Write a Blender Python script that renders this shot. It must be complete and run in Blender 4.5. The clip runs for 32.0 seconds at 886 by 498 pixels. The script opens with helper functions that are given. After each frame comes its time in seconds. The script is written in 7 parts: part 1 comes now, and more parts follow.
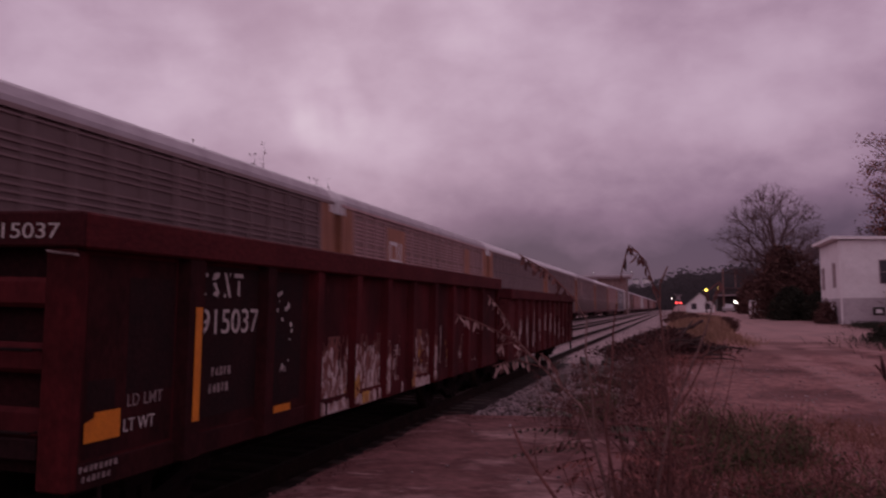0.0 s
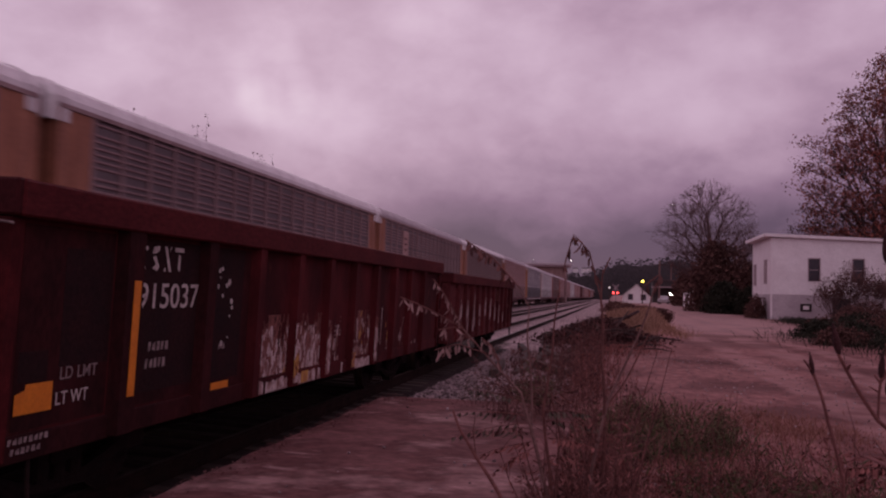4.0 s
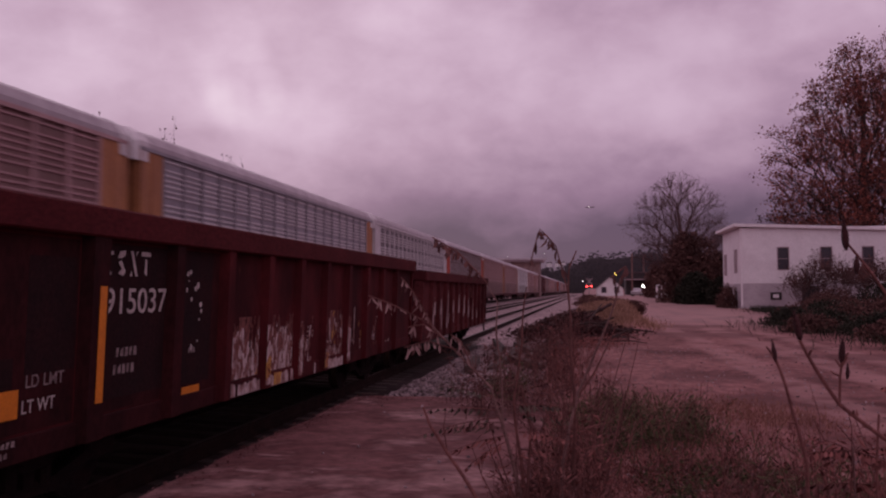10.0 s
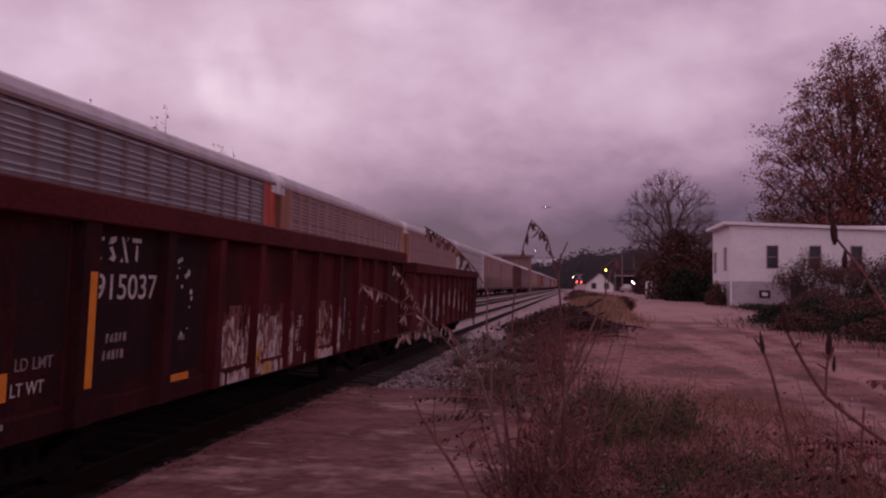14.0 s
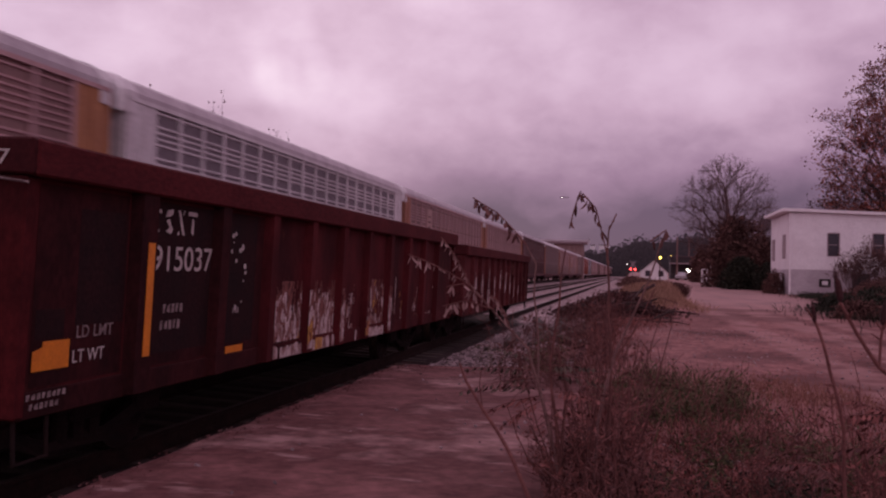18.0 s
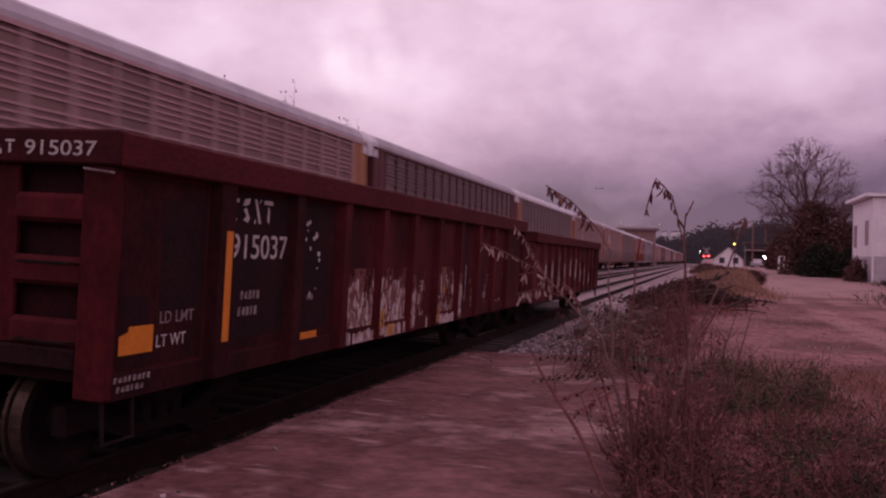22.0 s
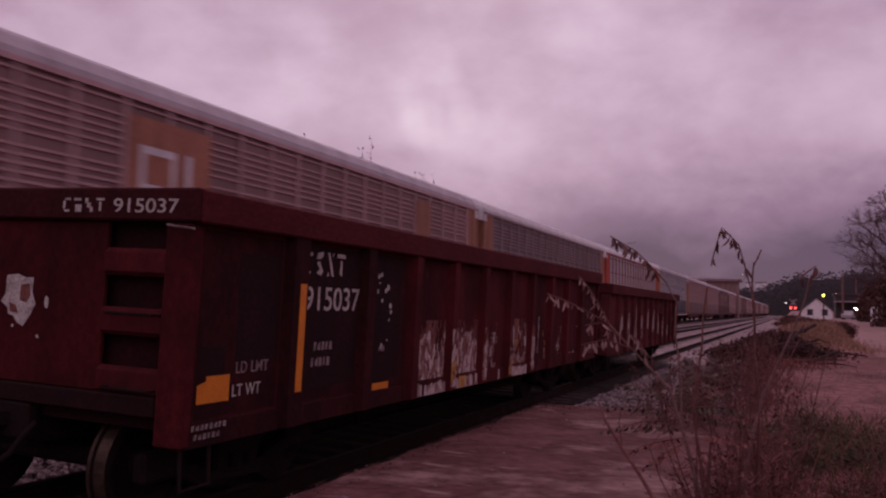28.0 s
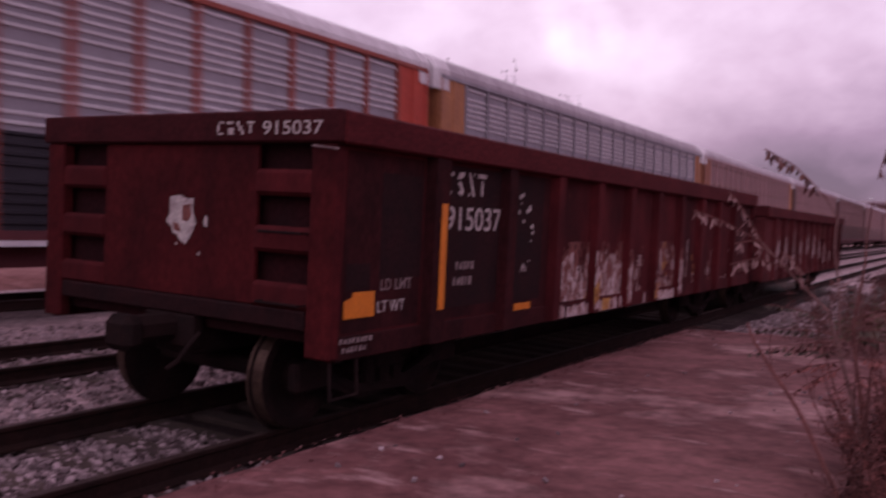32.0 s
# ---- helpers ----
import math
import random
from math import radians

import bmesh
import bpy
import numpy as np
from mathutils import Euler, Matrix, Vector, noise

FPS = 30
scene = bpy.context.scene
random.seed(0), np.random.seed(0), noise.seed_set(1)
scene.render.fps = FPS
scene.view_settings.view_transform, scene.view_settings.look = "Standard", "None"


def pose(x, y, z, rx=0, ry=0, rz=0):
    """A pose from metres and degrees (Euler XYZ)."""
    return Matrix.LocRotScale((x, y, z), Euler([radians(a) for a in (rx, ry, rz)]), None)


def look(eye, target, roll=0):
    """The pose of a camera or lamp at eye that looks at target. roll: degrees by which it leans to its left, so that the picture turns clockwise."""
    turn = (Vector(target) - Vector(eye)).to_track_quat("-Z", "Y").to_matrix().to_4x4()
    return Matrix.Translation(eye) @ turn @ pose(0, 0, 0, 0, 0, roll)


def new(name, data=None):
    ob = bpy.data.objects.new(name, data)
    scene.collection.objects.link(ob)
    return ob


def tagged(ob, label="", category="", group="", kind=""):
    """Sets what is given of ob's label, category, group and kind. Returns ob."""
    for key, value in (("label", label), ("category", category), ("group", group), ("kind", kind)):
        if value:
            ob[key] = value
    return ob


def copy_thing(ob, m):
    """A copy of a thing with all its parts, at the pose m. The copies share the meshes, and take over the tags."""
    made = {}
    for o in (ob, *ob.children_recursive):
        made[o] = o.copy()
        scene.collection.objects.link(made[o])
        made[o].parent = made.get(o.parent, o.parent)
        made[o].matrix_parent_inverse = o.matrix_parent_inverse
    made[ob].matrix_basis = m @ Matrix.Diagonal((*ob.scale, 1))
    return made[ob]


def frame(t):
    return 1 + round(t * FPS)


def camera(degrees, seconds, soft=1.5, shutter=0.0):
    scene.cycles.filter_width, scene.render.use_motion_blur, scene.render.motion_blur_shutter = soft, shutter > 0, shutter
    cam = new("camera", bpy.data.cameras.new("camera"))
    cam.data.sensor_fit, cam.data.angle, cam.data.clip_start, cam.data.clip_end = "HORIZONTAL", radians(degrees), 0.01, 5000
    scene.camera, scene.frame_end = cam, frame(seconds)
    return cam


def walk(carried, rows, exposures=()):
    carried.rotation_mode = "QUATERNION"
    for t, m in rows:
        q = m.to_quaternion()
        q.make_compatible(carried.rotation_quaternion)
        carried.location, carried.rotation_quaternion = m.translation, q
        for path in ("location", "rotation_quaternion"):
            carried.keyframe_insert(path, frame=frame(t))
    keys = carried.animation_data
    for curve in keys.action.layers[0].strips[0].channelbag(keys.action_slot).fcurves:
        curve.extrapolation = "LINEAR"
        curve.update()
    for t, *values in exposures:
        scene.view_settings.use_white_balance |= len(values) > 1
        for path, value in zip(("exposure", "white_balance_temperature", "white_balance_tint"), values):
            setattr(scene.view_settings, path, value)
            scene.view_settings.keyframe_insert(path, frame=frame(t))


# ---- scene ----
cam = camera(55.27, 32.0, soft=2.2, shutter=0.6)
PATH = (
    (0, -0.068, 0.049, 1.717, 94.12, 0.62, 15.29),
    (0.5, -0.059, 0.044, 1.713, 93.31, 0.01, 13.32),
    (1, -0.068, 0.046, 1.731, 93.41, -0.05, 12.92),
    (1.5, -0.072, 0.056, 1.717, 93.43, -0.15, 12.46),
    (2, -0.068, 0.028, 1.731, 93.37, -0.51, 12.18),
    (2.5, -0.079, 0.029, 1.715, 93.33, -0.63, 12.10),
    (3, -0.093, 0.042, 1.722, 93.14, -1.05, 11.79),
    (3.5, -0.094, 0.029, 1.720, 93.08, -1.27, 11.48),
    (5.5, -0.024, 0.048, 1.728, 92.67, -1.41, 10.77),
    (6, 0.001, 0.052, 1.718, 92.79, -0.74, 10.50),
    (6.5, -0.003, 0.053, 1.725, 92.93, -0.36, 10.07),
    (7, -0.002, 0.034, 1.727, 93.00, -0.03, 9.79),
    (7.5, -0.018, 0.035, 1.735, 93.01, 0.12, 9.61),
    (8, -0.021, 0.025, 1.726, 93.06, 0.23, 9.56),
    (8.5, -0.036, 0.029, 1.728, 93.03, 0.19, 9.49),
    (9, -0.033, 0.026, 1.724, 92.97, 0.15, 9.50),
    (9.5, -0.038, 0.024, 1.723, 92.89, 0.08, 9.55),
    (10, -0.050, 0.034, 1.718, 92.84, 0.09, 9.56),
    (10.5, -0.038, 0.012, 1.714, 92.84, 0.08, 9.65),
    (11, -0.049, 0.026, 1.713, 92.85, -0.04, 9.68),
    (11.5, -0.054, 0.037, 1.697, 92.68, -0.24, 9.73),
    (12, -0.021, 0.058, 1.662, 92.37, -0.48, 9.49),
    (12.5, -0.013, 0.050, 1.680, 91.86, -0.55, 9.12),
    (13, -0.018, 0.023, 1.698, 91.93, -0.47, 8.82),
    (13.5, -0.039, 0.028, 1.694, 92.29, -0.58, 8.80),
    (14, -0.053, 0.022, 1.691, 92.43, -0.72, 8.90),
    (14.5, -0.057, -0.017, 1.693, 92.47, -1.04, 9.11),
    (16.5, -0.009, 0.040, 1.671, 92.72, -1.35, 10.58),
    (17, -0.013, 0.020, 1.634, 92.52, -1.13, 10.52),
    (17.5, -0.030, 0.010, 1.598, 92.06, -1.09, 11.47),
    (18, -0.023, 0.002, 1.599, 91.44, -1.27, 12.42),
    (18.5, -0.002, -0.003, 1.604, 90.97, -1.25, 13.19),
    (19, 0.000, 0.000, 1.600, 90.71, -1.08, 13.75),
    (19.5, -0.006, 0.002, 1.608, 90.49, -1.06, 14.31),
    (20, -0.020, -0.003, 1.601, 90.44, -0.99, 14.97),
    (20.5, -0.030, -0.004, 1.599, 90.40, -1.11, 15.58),
    (21, -0.032, 0.006, 1.608, 90.35, -1.26, 16.18),
    (21.5, -0.032, -0.006, 1.603, 90.43, -1.21, 16.62),
    (22, -0.046, -0.013, 1.607, 90.44, -1.30, 17.05),
    (22.5, -0.059, -0.067, 1.591, 90.37, -1.28, 17.48),
    (23, -0.075, -0.042, 1.589, 90.53, -1.39, 23.41),
    (23.5, -0.057, 0.042, 1.576, 90.02, -1.53, 25.61),
    (24, -0.026, 0.073, 1.559, 89.42, -1.42, 27.01),
    (24.5, 0.013, 0.079, 1.556, 89.17, -1.12, 27.45),
    (25, 0.018, 0.053, 1.562, 89.85, -0.23, 23.19),
    (25.5, 0.024, 0.026, 1.569, 89.82, -0.51, 18.10),
    (27.5, 0.044, -0.081, 1.593, 93.76, -0.91, 20.81),
    (28, 0.046, -0.073, 1.597, 93.90, -1.11, 22.24),
    (28.5, 0.049, -0.057, 1.581, 94.04, -0.89, 22.79),
    (29, 0.063, -0.033, 1.581, 93.95, -0.60, 23.31),
    (29.5, 0.064, -0.079, 1.586, 93.54, -0.18, 23.67),
    (30, 0.054, -0.113, 1.594, 93.33, -0.05, 24.35),
    (30.5, 0.057, -0.152, 1.591, 93.13, -0.12, 24.82),
    (31, 0.042, -0.170, 1.552, 91.97, -1.36, 25.24),
    (31.5, 0.034, -0.081, 1.548, 90.85, -1.26, 27.30),
    (32, 0.061, -0.023, 1.547, 88.70, -1.12, 32.04),
)
walk(cam, [(t, pose(x, y, z, a, b, c)) for t, x, y, z, a, b, c in PATH],
     exposures=[(t, stops, 6500 - 380 * max(0.0, t - 31.7) / 0.3, 10 - 5 * max(0.0, t - 31.7) / 0.3) for t, stops in (
         (0, -0.45), (0.8, -0.28), (3, -0.25), (6, -0.26), (10, -0.2), (11.5, -0.17), (12, -0.03), (12.6, -0.15), (16, -0.05), (18, 0.03), (19, 0.18), (22.5, 0.22), (24, 0.38), (25, 0.25), (28, -0.22), (30, -0.15), (31, 0.25), (31.7, 0.38), (32, 0.44))])

# ---------------------------------------------------------------- light
SUN_DIR = Vector((-0.38, 0.90, 0.40)).normalized()
world = bpy.data.worlds.new("dusk_sky")
scene.world = world
world.use_nodes = True
wn, wl = world.node_tree.nodes, world.node_tree.links
wn.clear()
w_out = wn.new("ShaderNodeOutputWorld")
w_bg = wn.new("ShaderNodeBackground")
w_tc = wn.new("ShaderNodeTexCoord")
w_sky = wn.new("ShaderNodeTexSky")
w_sky.sky_type, w_sky.sun_disc = "NISHITA", False
w_sky.sun_elevation = math.asin(SUN_DIR.z)
w_sky.sun_rotation = math.atan2(SUN_DIR.x, SUN_DIR.y)


def wmath(op, a, b=None, clamp=False):
    n = wn.new("ShaderNodeMath")
    n.operation, n.use_clamp = op, clamp
    for i, v in enumerate((a, b)):
        if v is None:
            continue
        if isinstance(v, (int, float)):
            n.inputs[i].default_value = v
        else:
            wl.new(v, n.inputs[i])
    return n.outputs[0]


def wdot(d):
    n = wn.new("ShaderNodeVectorMath")
    n.operation = "DOT_PRODUCT"
    wl.new(w_tc.outputs["Generated"], n.inputs[0])
    n.inputs[1].default_value = Vector(d).normalized()
    return n.outputs["Value"]


def wnoise(scale, detail, stretch, offset, rough=0.55, distort=0.0):
    mp = wn.new("ShaderNodeMapping")
    wl.new(w_tc.outputs["Generated"], mp.inputs[0])
    mp.inputs["Scale"].default_value = (1, 1, stretch)
    mp.inputs["Location"].default_value = (offset, offset * 0.7, 0)
    n = wn.new("ShaderNodeTexNoise")
    n.inputs["Scale"].default_value = scale
    n.inputs["Detail"].default_value = detail
    n.inputs["Roughness"].default_value = rough
    n.inputs["Distortion"].default_value = distort
    wl.new(mp.outputs[0], n.inputs["Vector"])
    return n.outputs["Fac"]


def wrange(v, a, b, c, d):
    n = wn.new("ShaderNodeMapRange")
    n.interpolation_type = "SMOOTHSTEP"
    wl.new(v, n.inputs[0])
    for i, k in enumerate((a, b, c, d)):
        n.inputs[i + 1].default_value = k
    return n.outputs[0]


# stratus deck: broad banks, finer billows, dimmer towards the horizon, thin bright spot
bank = wnoise(3.4, 3, 1.9, 2.3, 0.5, 0.15)
billow = wnoise(8.5, 4, 1.6, 4.1, 0.5, 0.1)
puff = wnoise(19.0, 5, 1.5, 7.7, 0.6, 0.3)
deck = wmath("ADD", wmath("MULTIPLY", bank, 0.55), wmath("ADD", wmath("MULTIPLY", billow, 0.31), wmath("MULTIPLY", puff, 0.14)))
deck = wrange(deck, 0.30, 0.70, 0.12, 0.66)
lift = wrange(wdot((0, 0, 1)), 0.02, 0.22, -0.33, 0.33)
east = wrange(wdot((0.42, 0.88, 0.32)), 0.84, 1.0, 0.0, -0.03)
wisp = wrange(wnoise(15, 2, 0.45, 1.2, 0.45, 0.0), 0.30, 0.62, 0.15, 1.0)
spot = wmath("MULTIPLY", wrange(wdot((-0.379, 0.897, 0.222)), 0.9986, 0.99995, 0.0, 0.28), wisp)
spot2 = wmath("MULTIPLY", wrange(wdot((-0.392, 0.885, 0.262)), 0.9986, 0.99995, 0.0, 0.22), wisp)
spot = wmath("MAXIMUM", spot, spot2)
west = wrange(wdot((0.25, -0.90, 0.35)), 0.2, 1.0, 0.0, 0.45)
glow = wrange(wdot((-0.36, 0.88, 0.27)), 0.93, 1.0, 0.0, 0.22)
glow2 = wrange(wdot((-0.07, 0.94, 0.27)), 0.965, 1.0, 0.0, 0.0)
tone = wmath("ADD", deck, wmath("ADD", lift, wmath("ADD", spot, wmath("ADD", glow, wmath("ADD", glow2, wmath("ADD", east, west))))))
ramp = wn.new("ShaderNodeValToRGB")
wl.new(wmath("MULTIPLY", tone, 0.8), ramp.inputs[0])
for i, (p, c) in enumerate(((0.0, (0.138, 0.082, 0.143)), (0.28, (0.327, 0.194, 0.302)),
                            (0.56, (0.562, 0.368, 0.506)), (0.80, (0.735, 0.522, 0.678)), (1.0, (0.86, 0.655, 0.80)))):
    e = ramp.color_ramp.elements[i] if i < 2 else ramp.color_ramp.elements.new(p)
    e.position, e.color = p, (*c, 1)
w_mix = wn.new("ShaderNodeMixRGB")
w_mix.blend_type = "ADD"
w_mix.inputs[0].default_value = 0.002
wl.new(ramp.outputs[0], w_mix.inputs[1])
wl.new(w_sky.outputs[0], w_mix.inputs[2])
wl.new(w_mix.outputs[0], w_bg.inputs[0])
w_bg.inputs[1].default_value = 1.0
wl.new(w_bg.outputs[0], w_out.inputs[0])

sun_data = bpy.data.lights.new("sun", "SUN")
sun_data.energy, sun_data.angle, sun_data.color = 0.25, radians(35), (1.0, 0.86, 0.92)
sun = new("sun", sun_data)
sun.matrix_world = look((0, 0, 0), -SUN_DIR)


# ---------------------------------------------------------------- materials
def mat(name, a, b=None, rough=0.75, metal=0.0, scale=3.0, fine=40.0, bump=0.15, contrast=(0.35, 0.65), c=None, stretch=(1, 1, 1),
        vary=0.0, spec=0.4, bump_size=0.02, emit=None, glow=0.0, fine_mix=0.35):
    """A procedural surface: two colours mixed by broad stains, a fine grain over them, and relief."""
    m = bpy.data.materials.new(name)
    m.use_nodes = True
    n, l = m.node_tree.nodes, m.node_tree.links
    bs = n["Principled BSDF"]
    b = b or tuple(v * 0.7 for v in a)
    tc = n.new("ShaderNodeTexCoord")
    mp = n.new("ShaderNodeMapping")
    mp.inputs["Scale"].default_value = stretch
    l.new(tc.outputs["Object"], mp.inputs[0])
    n1, n2 = n.new("ShaderNodeTexNoise"), n.new("ShaderNodeTexNoise")
    for k, s, d in ((n1, scale, 6), (n2, fine, 3)):
        k.inputs["Scale"].default_value, k.inputs["Detail"].default_value = s, d
        k.inputs["Roughness"].default_value = 0.6
        l.new(mp.outputs[0], k.inputs["Vector"])
    r1 = n.new("ShaderNodeValToRGB")
    r1.color_ramp.elements[0].position, r1.color_ramp.elements[1].position = contrast
    r1.color_ramp.elements[0].color, r1.color_ramp.elements[1].color = (*a, 1), (*b, 1)
    if c:
        e = r1.color_ramp.elements.new(min(0.98, contrast[1] + 0.14))
        e.color = (*c, 1)
    l.new(n1.outputs["Fac"], r1.inputs[0])
    r2 = n.new("ShaderNodeValToRGB")
    lo, hi = 1 - fine_mix, 1 + fine_mix * 0.4
    r2.color_ramp.elements[0].position, r2.color_ramp.elements[1].position = 0.3, 0.7
    r2.color_ramp.elements[0].color, r2.color_ramp.elements[1].color = (lo, lo, lo, 1), (hi, hi, hi, 1)
    l.new(n2.outputs["Fac"], r2.inputs[0])
    mx = n.new("ShaderNodeMixRGB")
    mx.blend_type, mx.inputs[0].default_value = "MULTIPLY", 1.0
    l.new(r1.outputs[0], mx.inputs[1])
    l.new(r2.outputs[0], mx.inputs[2])
    last = mx.outputs[0]
    if vary:
        oi = n.new("ShaderNodeObjectInfo")
        mr = n.new("ShaderNodeMapRange")
        l.new(oi.outputs["Random"], mr.inputs[0])
        mr.inputs[3].default_value, mr.inputs[4].default_value = 1 - vary, 1 + vary
        hs = n.new("ShaderNodeHueSaturation")
        l.new(mr.outputs[0], hs.inputs["Value"])
        l.new(last, hs.inputs["Color"])
        last = hs.outputs[0]
    l.new(last, bs.inputs["Base Color"])
    rr = n.new("ShaderNodeMapRange")
    l.new(n1.outputs["Fac"], rr.inputs[0])
    rr.inputs[3].default_value, rr.inputs[4].default_value = max(0.05, rough - 0.12), min(1, rough + 0.12)
    l.new(rr.outputs[0], bs.inputs["Roughness"])
    bs.inputs["Metallic"].default_value = metal
    bs.inputs["Specular IOR Level"].default_value = spec
    if bump:
        bp = n.new("ShaderNodeBump")
        bp.inputs["Strength"].default_value, bp.inputs["Distance"].default_value = bump, bump_size
        l.new(n2.outputs["Fac"], bp.inputs["Height"])
        l.new(bp.outputs[0], bs.inputs["Normal"])
    if emit:
        bs.inputs["Emission Color"].default_value = (*emit, 1)
        bs.inputs["Emission Strength"].default_value = glow
    return m


def leaf_mat(name, a, b):
    """Leaves and stalks: hue varies from clump to clump."""
    m = bpy.data.materials.new(name)
    m.use_nodes = True
    n, l = m.node_tree.nodes, m.node_tree.links
    bs = n["Principled BSDF"]
    g = n.new("ShaderNodeNewGeometry")
    r = n.new("ShaderNodeValToRGB")
    r.color_ramp.elements[0].color, r.color_ramp.elements[1].color = (*a, 1), (*b, 1)
    l.new(g.outputs["Random Per Island"], r.inputs[0])
    l.new(r.outputs[0], bs.inputs["Base Color"])
    bs.inputs["Roughness"].default_value = 0.8
    bs.inputs["Specular IOR Level"].default_value = 0.08
    return m


